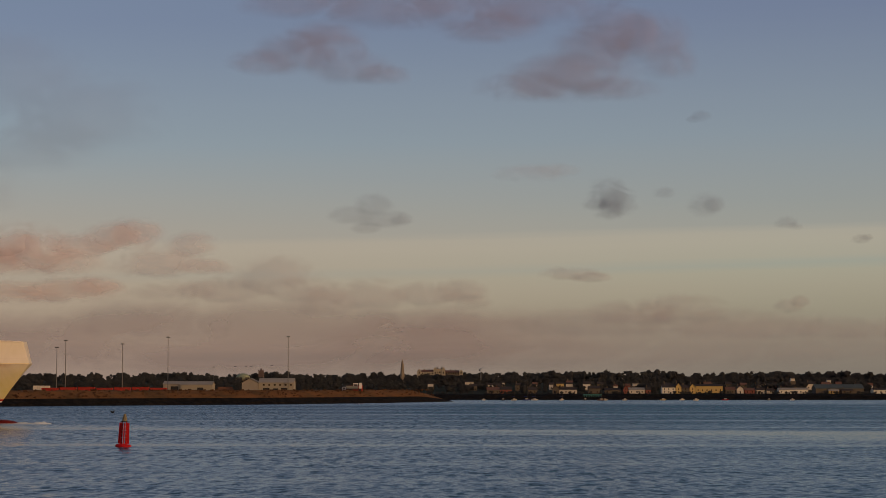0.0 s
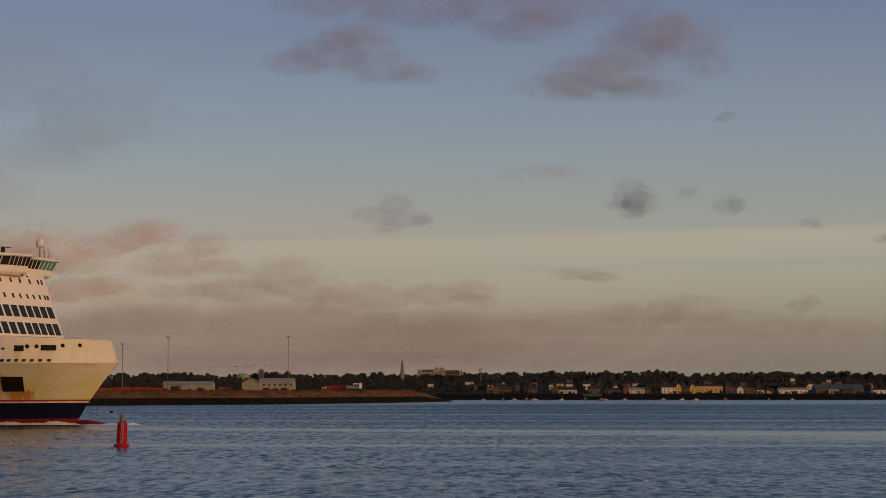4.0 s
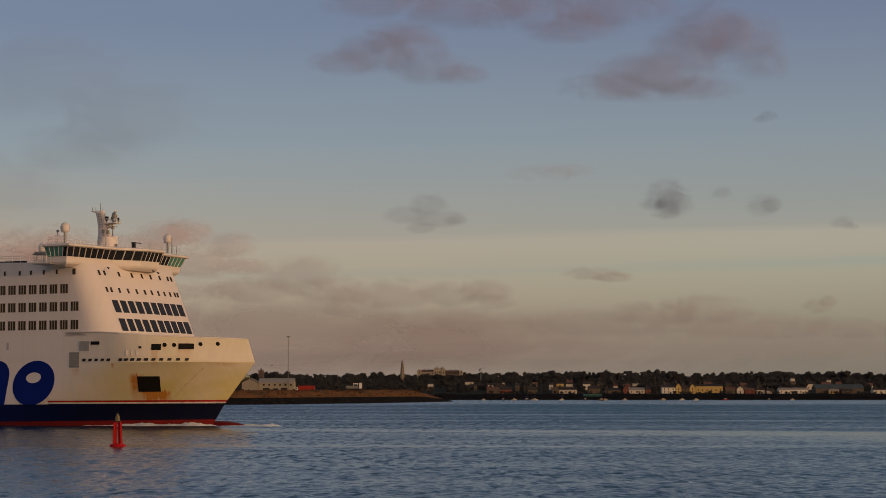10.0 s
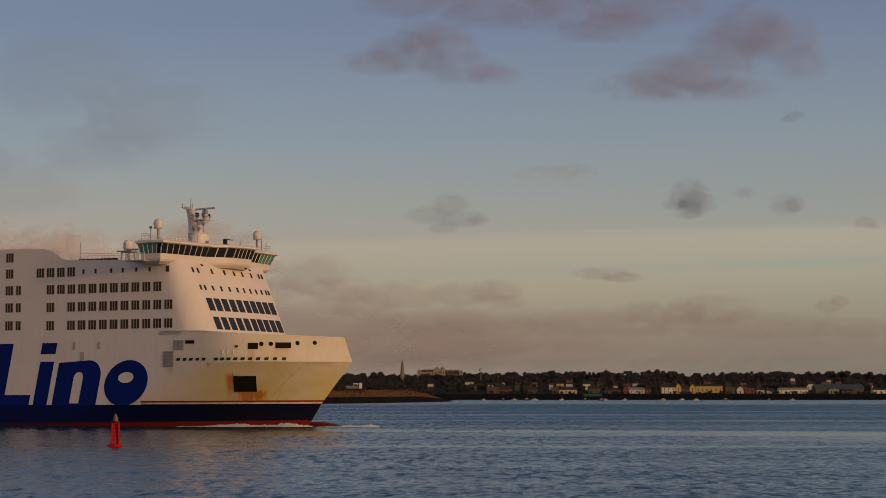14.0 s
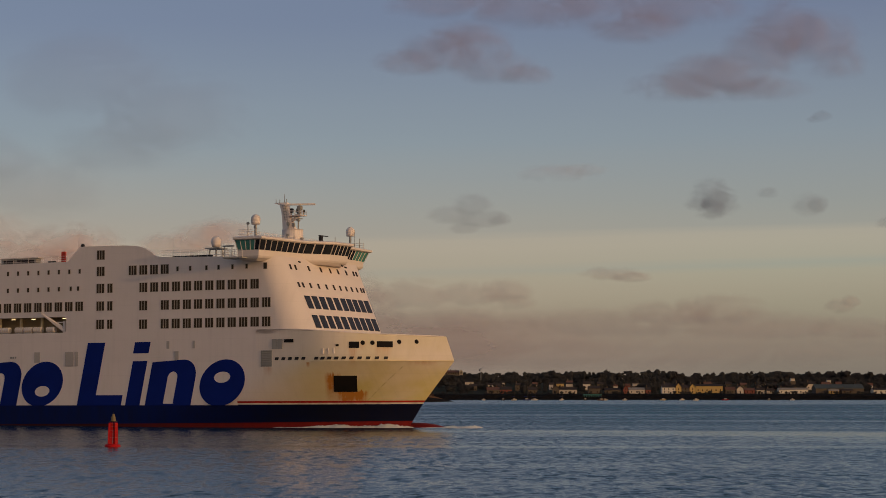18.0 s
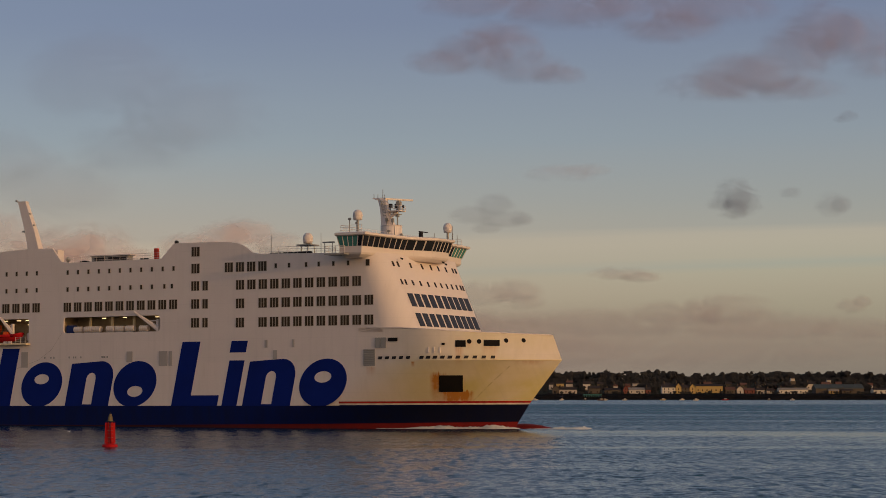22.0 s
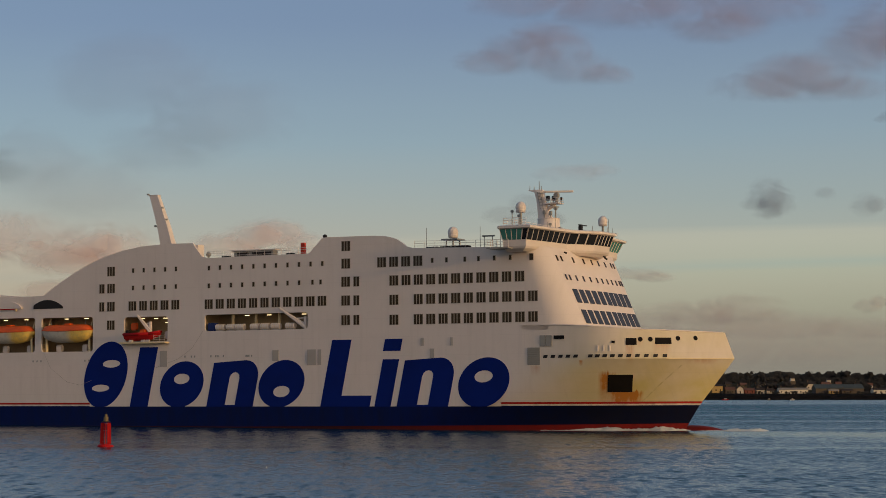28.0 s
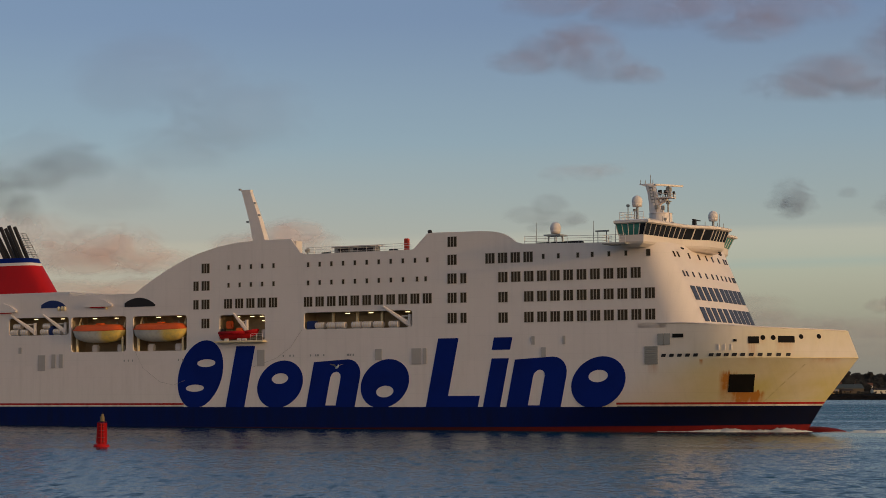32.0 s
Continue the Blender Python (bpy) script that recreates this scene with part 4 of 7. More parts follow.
def build_topsides():
    # radar mast
    bm = bmesh.new()
    rod(bm, (-28.8, .8, 28.7), (-28.8, .8, 31.1), 1.75, 1.65, 24)
    rod(bm, (-28.8, .8, 31.1), (-28.8, .8, 31.2), 1.75, 1.65, 24)
    part("mast_house", bm, WHITE, ferry, "round white mast house", smooth=False)
    rows = []
    for z, u0, u1, v in ((30.25, -31.1, -29.2, .75), (31.0, -31.2, -29.6, .65), (31.9, -31.3, -29.9, .55), (33.2, -31.5, -30.3, .5), (34.2, -31.8, -30.5, .5), (34.45, -32.6, -30.5, .45), (34.6, -32.9, -30.6, .4)):
        z, u0, u1 = z + .95, u0 + .9, u1 + .9
        rows.append([(u0, .8 - v, z), ((u0 + u1) / 2, .8 - v * 1.15, z), (u1, .8 - v * .8, z), (u1, .8 + v * .8, z), ((u0 + u1) / 2, .8 + v * 1.15, z), (u0, .8 + v, z)])
    bm = grid_mesh(rows, True)
    bm.faces.new([v for v in bm.verts if v.co.z > 35.5])
    part("radar_mast", bm, WHITE, ferry, "tapered white steel mast leaning aft")
    bm = bmesh.new()
    for a, b, r in (((-29.5, .8, 32.4), (-27.7, .8, 33.2), .34), ((-29.3, .8, 33.3), (-27.5, .8, 33.3), .14)):
        rod(bm, a, b, r, r * 0.8, 8)
    block(bm, -29.1, -26.8, -.2, 1.8, 33.3, 33.45)
    part("mast_platform", bm, WHITE, ferry)
    rail("platform_rail", [(-28.9, -.15, 33.45), (-26.85, -.15, 33.45), (-26.85, 1.75, 33.45), (-28.9, 1.75, 33.45)], .7, .7, ferry)
    bm = bmesh.new()
    block(bm, -.2, .2, -2.5, 2.5, -.14, .14, 0.05)
    scanner = part("radar_scanner", bm, WHITE, ferry, "long white radar scanner bar")
    scanner.matrix_basis = pose(-27.5, .8, 35.15)
    bm = bmesh.new()
    rod(bm, (-27.5, .8, 33.45), (-27.5, .8, 35.0), .3, .2, 8)
    block(bm, -27.85, -27.15, .4, 1.2, 34.25, 34.9, .08)
    part("scanner_post", bm, GREY, ferry)
    # second, lower radar
    bm = bmesh.new()
    rod(bm, (-27.4, .2, 31.1), (-27.4, .2, 32.8), .12, .1, 6)
    block(bm, -27.65, -27.15, -.05, .45, 32.4, 32.75, .05)
    block(bm, -27.5, -27.3, -1.0, 1.4, 32.82, 32.95)
    part("lower_radar", bm, GREY, ferry)
    for u, v, z, r in ((-29.5, .2, 33.3, .26), (-29.2, 1.5, 33.4, .24), (-28.9, -.3, 31.0, .24), (-30.0, -.1, 31.2, .22), (-27.7, .9, 33.2, .16)):
        u, z = u + .9, z + .9
        bm = bmesh.new()
        block(bm, u - r, u + r, v - r * .8, v + r * .8, z - r * 1.4, z + r * 1.2, .05)
        rod(bm, (u, v, z - .9), (u, v, z), .06, .06, 5)
        part("mast_lantern", bm, GREY if z < 33 else SOOT, ferry)
    bm = bmesh.new()
    for k in range(9):
        z = 31.4 + k * .45
        rod(bm, (-29.1 - k * .09, .18, z), (-29.6 - k * .09, .16, z), .04, .04, 4)
    for du in (0, -.5):
        rod(bm, (-29.1 + du, .17, 31.2), (-29.85 + du, .2, 35.2), .04, .04, 4)
    part("mast_ladder", bm, GREY, ferry)
    for u, v, z0, z1 in ((-31.8, .7, 35.45, 36.2), (-31.0, .5, 35.45, 36.1), (-30.4, 1.0, 35.45, 36.9), (-29.9, .7, 35.45, 36.1), (-25.4, -6.9, 28.72, 30.0), (-25.0, -5.2, 28.72, 30.6), (-24.4, 2.4, 28.72, 29.8), (-24.0, 6, 28.72, 30.2), (-24.6, 13.6, 28.72, 31.9), (-25.6, 15.4, 28.72, 30.8), (-24.6, 15.2, 28.72, 30.6)):
        bm = bmesh.new()
        rod(bm, (u, v, z0), (u, v, z1), .07, .04, 5)
        part("aerial", bm, GREY, ferry)
    for u, v, z in ((-26.8, .4, 29.7), (-24.8, -7.4, 29.6), (-26.6, -14.0, 30.4), (-26.9, -15.6, 30.9)):
        bm = bmesh.new()
        rod(bm, (u, v, 28.72), (u, v, z), .07, .07, 5)
        block(bm, u - .2, u + .2, v - .17, v + .17, z - .2, z + .15, .05)
        part("searchlight", bm, GREY, ferry)
    bm = bmesh.new()
    block(bm, -23.9, -23.4, .5, 1.1, 28.72, 29.95, .05)
    block(bm, -23.8, -23.5, .3, 2.9, 29.97, 30.09)
    part("roof_frame", bm, SOOT, ferry)
    # satellite domes
    for u, v, z, r, hz, foot in ((-25.6, -15.5, 31.4, .74, .82, 28.72), (-26.0, 14.6, 31.7, .74, .82, 28.72), (-51.8, 14.2, 31.0, .86, .95, 30.2)):
        bm = bmesh.new()
        ball(bm, (u, v, z), r, r, hz, 20)
        rod(bm, (u, v, z - hz * .9), (u, v, z), r * .85, r, 20)
        part("satellite_dome", bm, WHITE, ferry, "white radome", smooth=True)
        bm = bmesh.new()
        if r < .8:
            rod(bm, (u, v, foot), (u, v, z - hz * .8), .2, .2, 8)
        else:
            for a in range(6):
                du, dv = 1.5 * math.cos(a * math.pi / 3), 1.5 * math.sin(a * math.pi / 3)
                rod(bm, (u + du, v + dv, 26.4), (u + du * .8, v + dv * .8, 29.9), .09, .09, 5)
            block(bm, u - 1.4, u + 1.4, v - 1.4, v + 1.4, 29.75, 29.95)
        part("dome_stand", bm, STEEL, ferry)
    rail("bridge_rail", [(-24, -17.2, 28.72), (-27.5, -17.2, 28.72), (-27.5, 15.5, 28.72), (-24, 15.5, 28.72)], 1.1, 1.2, ferry)
    rail("wing_rail", [(-26.2, -18.3, 25.68), (-29.5, -18.3, 25.68), (-29.5, -15.2, 25.68)], 1.1, .8, ferry)
    rail("wing_rail", [(-26.2, 16.6, 25.68), (-29.5, 16.6, 25.68), (-29.5, 14.2, 25.68)], 1.1, .8, ferry)
    rail("deck_rail", [(-43.2, -14.4, 26.3), (-30, -14.4, 26.0)], 1.1, 1.5, ferry)
    rail("deck_rail", [(-79.5, -14.4, 26.1), (-61.5, -14.4, 26.1)], 1.1, 1.5, ferry)
    # low deck clutter before the dome
    for u0, u1 in ((-41.5, -39.6), (-39.2, -37.6), (-37.3, -34.6)):
        bm = bmesh.new()
        block(bm, u0, u1, -14.2, -13.2, 26.0, 26.5, .05)
        part("deck_locker", bm, SOOT, ferry)
    for u, v, z in ((-33.0, -13.5, 29.2), (-42, -13, 29.4), (-29.5, -14.0, 28.3)):
        bm = bmesh.new()
        rod(bm, (u, v, 26), (u, v, z), .05, .03, 5)
        part("aerial", bm, GREY, ferry)
    bm = bmesh.new()
    for u in (-32.3, -31.0):
        rod(bm, (u, -13.6, 26), (u, -13.6, 27.7), .06, .06, 5)
    block(bm, -32.6, -30.7, -13.8, -13.4, 27.65, 27.85)
    part("signal_frame", bm, GREY, ferry)
    # name box, locker and vents on the roof edge
    bm = bmesh.new()
    block(bm, -74.6, -67.4, -14.3, -13.2, 26.15, 27.05, .05)
    part("sign_box", bm, GREY, ferry, "low grey box with a dark name strip")
    bm = bmesh.new()
    block(bm, -74.0, -71.9, -14.36, -14.31, 26.35, 26.85)
    block(bm, -71.3, -67.9, -14.36, -14.31, 26.35, 26.85)
    part("name_strip", bm, SOOT, ferry)
    bm = bmesh.new()
    block(bm, -75.0, -67.0, -14.5, -12.9, 27.06, 27.2)
    part("sign_roof", bm, WHITE, ferry)
    bm = bmesh.new()
    block(bm, -63.15, -62.5, -13.6, -13.0, 26.1, 28.0, .06)
    part("fire_locker", bm, LOCKER, ferry, "bright red upright locker")
    bm = bmesh.new()
    block(bm, -77.0, -75.8, -14, -13.2, 26.15, 26.45)
    block(bm, -65.4, -64.4, -14, -13.2, 26.15, 26.55)
    part("roof_vent", bm, SOOT, ferry)
    bm = bmesh.new()
    ball(bm, (-79.6, -13.8, 26.8), .4, .4, .4, 8)
    rod(bm, (-79.6, -13.8, 26.1), (-79.6, -13.8, 26.8), .1, .1, 5)
    part("cowl_vent", bm, GREY, ferry)
    bm = bmesh.new()
    ball(bm, (-58.6, -14.0, 28.75), .35, .35, .3, 8)
    part("floodlight", bm, SOOT, ferry)
    # closed end of the raised side house
    bm = bmesh.new()
    block(bm, -92.5, -81.2, -14.32, -12.7, 26.0, 28.35, .05)
    part("side_house", bm, WHITE, ferry, "white side house with a sunlit end")
    # raked after mast
    rows = []
    for z, u0, u1, v in ((26.0, -97.4, -94.9, .7), (28.5, -97.9, -95.5, .7), (33, -99.0, -97.0, .55), (37.9, -100.6, -99.0, .4), (38.2, -100.9, -99.0, .4)):
        rows.append([(u0, -v, z), (u1, -v, z), (u1, v, z), (u0, v, z)])
    bm = grid_mesh(rows, True)
    bm.faces.new([v for v in bm.verts if v.co.z > 38.1])
    part("after_mast", bm, WHITE, ferry, "raked white steel mast")
    for u, z in ((-98.2, 36.0), (-97.3, 34.0), (-99.5, 33.0), (-101.0, 38.3)):
        bm = bmesh.new()
        block(bm, u - .17, u + .17, -.45, -.1, z - .12, z + .15)
        part("mast_light", bm, GREY, ferry)
    return scanner


def build_funnel():
    def ring(u0, u1, v, z, n=24):
        c, a = (u0 + u1) / 2, (u1 - u0) / 2
        return [(c + a * (abs(math.cos(t)) ** .5) * math.copysign(1, math.cos(t)), v * (abs(math.sin(t)) ** .5) * math.copysign(1, math.sin(t)), z) for t in [2 * math.pi * k / n for k in range(n)]]
    def at(z):
        k = (z - 21.2) / 7.4
        return ring(-155.0 - 0.8 * k, -138.1 - 5.2 * k, 2.4 - .2 * k, z)
    part("funnel_casing", grid_mesh([at(21.2), at(24), at(27.46)], True), RED, ferry, "bright red funnel casing", smooth=True)
    part("funnel_stripe", grid_mesh([at(27.46), at(27.96)], True), WHITE, ferry, smooth=True)
    bm = grid_mesh([at(27.96), at(28.75)], True)
    part("funnel_band", bm, NAVY, ferry, smooth=True)
    bm = bmesh.new()
    bm.faces.new([bm.verts.new(p) for p in at(28.7)])
    part("funnel_top", bm, SOOT, ferry)
    for u, v, z in ((-147.0, -1.1, 34.4), (-148.8, -1.1, 34.2), (-150.6, -1.1, 33.6), (-152.4, -1.1, 33.4), (-147.6, 1.1, 34.4), (-149.6, 1.1, 34.2), (-151.6, 1.1, 33.4)):
        bm = bmesh.new()
        rod(bm, (u + 1.9, v, 28.4), (u - 1.3, v, z), .36, .32, 12)
        part("exhaust_pipe", bm, SOOT, ferry, "black raked exhaust pipe")
    bm = bmesh.new()
    for s in (-.6, .6):
        rod(bm, (-143.9, 1.0 + s, 28.7), (-146.7, 1.0 + s, 33.1), .07, .07, 4)
    for k in range(12):
        q = k / 11
        rod(bm, (-143.9 - 2.8 * q, .4, 28.7 + 4.5 * q), (-143.9 - 2.8 * q, 1.6, 28.7 + 4.5 * q), .05, .05, 4)
        rod(bm, (-143.9 - 2.8 * q, 1.0, 28.7 + 4.5 * q), (-145.4 - 2.8 * q, 1.0, 28.7 + 4.5 * q), .05, .05, 4)
    part("funnel_ladder", bm, STEEL, ferry)


def slab(name, pts, mat, label="", out=0.03):
    return part(name, prism(pts, -HALF - out, -HALF - 0.004), mat, ferry, label)


def oval(cx, cz, rx, rz, slant=0.21, n=28):
    return [(cx + rx * math.cos(t) + slant * rz * math.sin(t), cz + rz * math.sin(t)) for t in [2 * math.pi * k / n for k in range(n)]]


def lean_bar(x0, x1, z0, z1, slant=0.21):
    return [(x0, z0), (x1, z0), (x1 + slant * (z1 - z0), z1), (x0 + slant * (z1 - z0), z1)]


def slot_block(x0, x1, z0, z1, gap0, gap1, gap_top, slant=0.21):
    """A leaning slab with one round shoulder, and the slanted slot in it."""
    lean = lambda x, z: (x + slant * (z - z0), z)
    r = 2.6
    edge = [lean(x0, z0), lean(x1, z0)] + [lean(x1 - r + r * math.cos(radians(a)), z1 - r + r * math.sin(radians(a))) for a in range(0, 91, 15)] + [lean(x0, z1 - .35)]
    g = (gap1 - gap0) / 2
    gap = [lean(gap0, z0 + .25), lean(gap1, z0 + .25)] + [lean(gap0 + g + g * math.cos(radians(a)), gap_top - g + g * math.sin(radians(a))) for a in range(0, 181, 30)]
    return edge, gap


def build_livery():
    """Plain navy shapes along the side: slanted bars, slotted slabs and ovals."""
    lo = 3.5

    def shape(name, edge, holes, label):
        return part(name, prism(edge, -HALF - .03, -HALF - .004, holes), NAVY, ferry, label)

    for x0, x1, z1 in ((-93.7, -90.3, 12.7), (-59.0, -55.7, 13.3), (-49.8, -47.1, 10.35)):
        slab("livery_bar", lean_bar(x0, x1, lo, z1), NAVY, "navy slanted bar painted on the side")
    slab("livery_bar", lean_bar(-48.35, -45.45, 11.55, 13.3), NAVY)
    slab("livery_bar", lean_bar(-55.7, -50.6, lo, 5.1), NAVY)
    for x0, x1, g0, g1 in ((-79.3, -70.9, -76.0, -74.2), (-46.1, -37.7, -42.8, -41.0)):
        shape("livery_slab", *(lambda e, g: (e, [g]))(*slot_block(x0, x1, lo, 10.5, g0, g1, 8.7)), "navy slotted slab painted on the side")
    for cx, hz, hr in ((-83.9, 7.75, .8), (-65.8, 5.75, .85), (-32.0, 7.75, .85)):
        shape("livery_oval", [(x, max(z, lo)) for x, z in oval(cx, 6.9, 4.0, 3.55, n=40)], [oval(cx, hz, 1.45, hr, n=20)], "navy leaning oval ring painted on the side")
    shape("livery_oval", [(x, max(z, lo)) for x, z in oval(-98.4, 8.5, 4.1, 5.2, n=40)], [oval(-97.3, 10.2, 1.7, .6, n=20), oval(-99.4, 6.4, 1.7, .55, n=20)], "navy leaning oval with two slots painted on the side")


build_hull()
build_superstructure()
build_windows()
build_bridge()
SCANNER = build_topsides()
build_funnel()
build_livery()



# ---- ferry fittings ----
def build_bow_fittings():
    def plate(name, u, w, su, sw, mat, label="", thick=0.08):
        turn = (half_breadth(u - .4, w) - half_breadth(u + .4, w)) / .8
        su, thick = su / math.sqrt(1 + turn * turn), thick if w < 10 else max(thick, .12)

        def plumb(p, q):
            """The station at height q that lies straight over p at the plate's middle height."""
            goal, x = .894 * p - .448 * half_breadth(p, w), p
            for _ in range(12):
                x += (goal - .894 * x + .448 * half_breadth(x, q)) / 1.4
            return x
        rows = []
        for dw, out in ((-.5, -.05), (-.5, thick), (-.17, thick), (.17, thick), (.5, thick), (.5, -.05)):
            row = []
            for du, o2 in ((-.5, -.05), (-.5, out), (-.17, out), (.17, out), (.5, out), (.5, -.05)):
                q = w + dw * sw
                p = plumb(u + du * su, q)
                row.append((p, -half_breadth(p, q) - min(out, o2), q))
            rows.append(row)
        return part(name, grid_mesh(rows), mat, ferry, label)
    plate("mooring_port", -12.75, 6.65, 3.45, 2.4, DARK, "dark square mooring port with rust runs below", .04)
    plate("fairlead", -10.35, 12.4, 1.5, .95, DARK, "dark mooring fairlead")
    plate("fairlead", -6.9, 12.5, 2.5, .9, DARK, "dark mooring fairlead")
    for u, w in ((-9.4, 12.7), (-8.3, 12.7), (-5.5, 12.85), (-3.8, 12.9)):
        bm = bmesh.new()
        bmesh.ops.create_cone(bm, cap_ends=True, segments=16, radius1=.34, radius2=.34, depth=.12, matrix=pose(0, 0, 0, 90))
        ob = part("hawse_hole", bm, DARK, ferry)
        ob.matrix_basis = hull_frame(u, w, 0.03)
    plate("hawse_hole", -12.5, 12.35, .42, .32, DARK)
    plate("bow_slot", -20.25, 13.1, 1.55, .5, DARK)
    for k in range(2):
        plate("bow_panel", -22.75 + k * .95, 12.65, .85, 1.5, GREY)
    bm = bmesh.new()
    block(bm, -.95, .95, -.06, .03, -1.22, 1.22)
    louvre = part("side_louvre", bm, GREY, ferry, "grey louvred vent panel")
    louvre.matrix_basis = hull_frame(-24.15, 10.5, 0.02)
    for k in range(9):
        b2 = bmesh.new()
        block(b2, -.88, .88, -.03, 0, -.07, .07)
        sl = part("slat", b2, GREY, louvre)
        sl.matrix_basis = pose(0, -.06, -1.05 + k * .262, 25)
    for k in range(3):
        plate("draught_mark", -14.5 + k * .8, 11.5, .12, .8, WHITE)
    # name as one row of plain dark bars, five and ten
    for u in [-22.8 + 1.15 * k for k in range(5)] + [-16.0 + 1.0 * k for k in range(10)]:
        ob = part("name_bar", prism([(-.38, -.21), (.25, -.21), (.38, .21), (-.25, .21)], -.03, .01), SOOT, ferry)
        ob.matrix_basis = hull_frame(u + .45, 10.45, 0.02)
    # ledge under the forward wall, ochre-stained knuckle moulding
    rows = []
    us = [0.28, 0.15, -.25, -.9, -1.7, -2.7, -4, -5.2, -6.4]
    for dz, out in ((-.09, 0.0), (-.06, .07), (.06, .07), (.09, 0.0)):
        rows.append([(u + out * .5, -(half_breadth(u, 10.05) + out), 10.05 + dz) for u in us])
    part("knuckle_moulding", grid_mesh(rows), CREAM, ferry)
    rows = []
    for dz, out in ((-.1, 0.0), (-.05, .09), (.06, .09), (.1, -.2)):
        rows.append([(u, -(half_breadth(u, 13.5) + out), bulwark_top(u) + dz) for u in [-1.3, -1.7, -2.4, -3.4, -5, -7, -9.5, -12.5, -16, -19, -23]])
    part("bulwark_cap", grid_mesh(rows), WHITE, ferry)


def build_side_fittings():
    for x0, x1, z0, z1 in ((-67.37, -66.28, 10.3, 11.95), (-61.3, -59.75, 9.65, 11.94), (-59.45, -58.84, 9.65, 11.94), (-88.0, -86.65, 9.63, 12.1), (-42.1, -41.6, 12.2, 13.37),
                           (-40.6, -39.9, 10.45, 11.8), (-37.32, -36.9, 12.2, 13.37), (-130.2, -128.7, 9.3, 11.8), (-127.4, -126.6, 9.7, 11.9), (-125.9, -125.1, 9.7, 11.9), (-134.2, -133.6, 12.1, 13.1)):
        bm = bmesh.new()
        block(bm, x0, x1, -HALF - .07, -HALF - .035, z0, z1)
        v = part("side_vent", bm, VENTGREY, ferry, "grey louvred side vent")
        n = max(2, int((z1 - z0) / .3))
        for k in range(n):
            b2 = bmesh.new()
            z = z0 + (k + .5) * (z1 - z0) / n
            block(b2, x0 + .06, x1 - .06, -HALF - .1, -HALF - .07, z - .05, z + .04)
            part("slat", b2, VENTGREY, v)
    # small scuppers in rows
    for u in (-83.4, -82.2, -81.6, -78.6, -77.7, -77.3, -76.3, -72.2, -71.7, -71.2, -72.0, -71.2, -113, -112.2, -111.4, -102.6, -101.8):
        z = 11.0 if u > -90 else 10.6
        bm = bmesh.new()
        block(bm, u, u + .22, -HALF - .06, -HALF - .032, z, z + .3)
        part("scupper", bm, GREY, ferry)
    # half-oval openings along the after promenade
    for x0, x1, z0, hgt, mat, lab in ((-112.9, -107.0, 19.15, 1.4, SOOT, "black half-oval side window"), (-120.6, -115.2, 19.3, 1.2, WHITE, "white half-oval canopy"), (-129.6, -124.6, 19.35, 1.2, BLUE, "navy half-oval cover"), (-141, -134.6, 18.8, 1.5, WHITE, "white half-oval canopy")):
        pts = [(x0, z0)] + [(x0 + (x1 - x0) * k / 12, z0 + hgt * math.sin(math.pi * min(1, (k + 1.2) / 13.6)) ** .7) for k in range(13)] + [(x1, z0)]
        slab("side_canopy", pts, mat, lab, 0.4 if mat in (WHITE, CREAM) else 0.08)
        if mat in (WHITE, CREAM):
            slab("canopy_lip", [(x0 + 1.0, z0 - .16), (x1 - 1.2, z0 - .16), (x1 - 1.2, z0 - .01), (x0 + 1.0, z0 - .01)], RED, "", 0.3)
    # fenders and struts by the boat deck
    for u in (-126.0, -125.3, -124.8, -116.5):
        bm = bmesh.new()
        ball(bm, (u, -HALF - .12, 19.2), .3, .2, .38, 8)
        part("fender", bm, CREAM, ferry)
    # boat bay uprights and ceiling lamps
    for u in (-75.6, -71.4, -67.2):
        bm = bmesh.new()
        block(bm, u, u + .35, -13.4, -13.1, 15.0, 17.5)
        part("bay_post", bm, CREAM, ferry)
    for u, z in ((-73.4, 17.38), (-69.4, 17.38), (-63.2, 17.38), (-120.5, 17.6), (-116.2, 17.6), (-108.0, 17.55), (-104.0, 17.55), (-93.0, 17.3), (-90.4, 17.3), (-88.6, 17.3), (-88.2, 16.6), (-132.5, 17.7), (-127.0, 17.7)):
        bm = bmesh.new()
        block(bm, u - .3, u + .3, -12.6, -12.3, z - .08, z)
        part("bay_lamp", bm, LAMP, ferry, "lit yellow deck lamp")
    # davit arms
    for a, b in (((-61.9, -14.1, 15.4), (-66.0, -14.75, 18.1)), ((-131.3, -14.1, 15.5), (-135.8, -14.75, 18.3)), ((-125.1, -14.1, 15.5), (-129.2, -14.75, 18.3)), ((-90.2, -14.2, 15.2), (-92.3, -14.8, 17.7))):
        bm = bmesh.new()
        rod(bm, a, b, .42, .16, 6)
        rod(bm, (a[0], a[1], a[2] - .4), (a[0], a[1], a[2] + 1.5), .32, .28, 8)
        rod(bm, (a[0] + .2, a[1], a[2] + 1.3), tuple(Vector(a).lerp(Vector(b), .45)), .1, .1, 5)
        part("davit", bm, WHITE, ferry, "white steel davit arm", smooth=False)
    for u in (-122.6, -113.6, -110.5, -102.0):
        bm = bmesh.new()
        rod(bm, (u, -14.2, 12.2), (u, -14.3, 15.2), .22, .18, 6)
        rod(bm, (u, -14.3, 15.2), (u, -13.2, 17.6), .16, .14, 6)
        part("boat_davit", bm, CREAM, ferry)
    # rescue boat platform
    bm = bmesh.new()
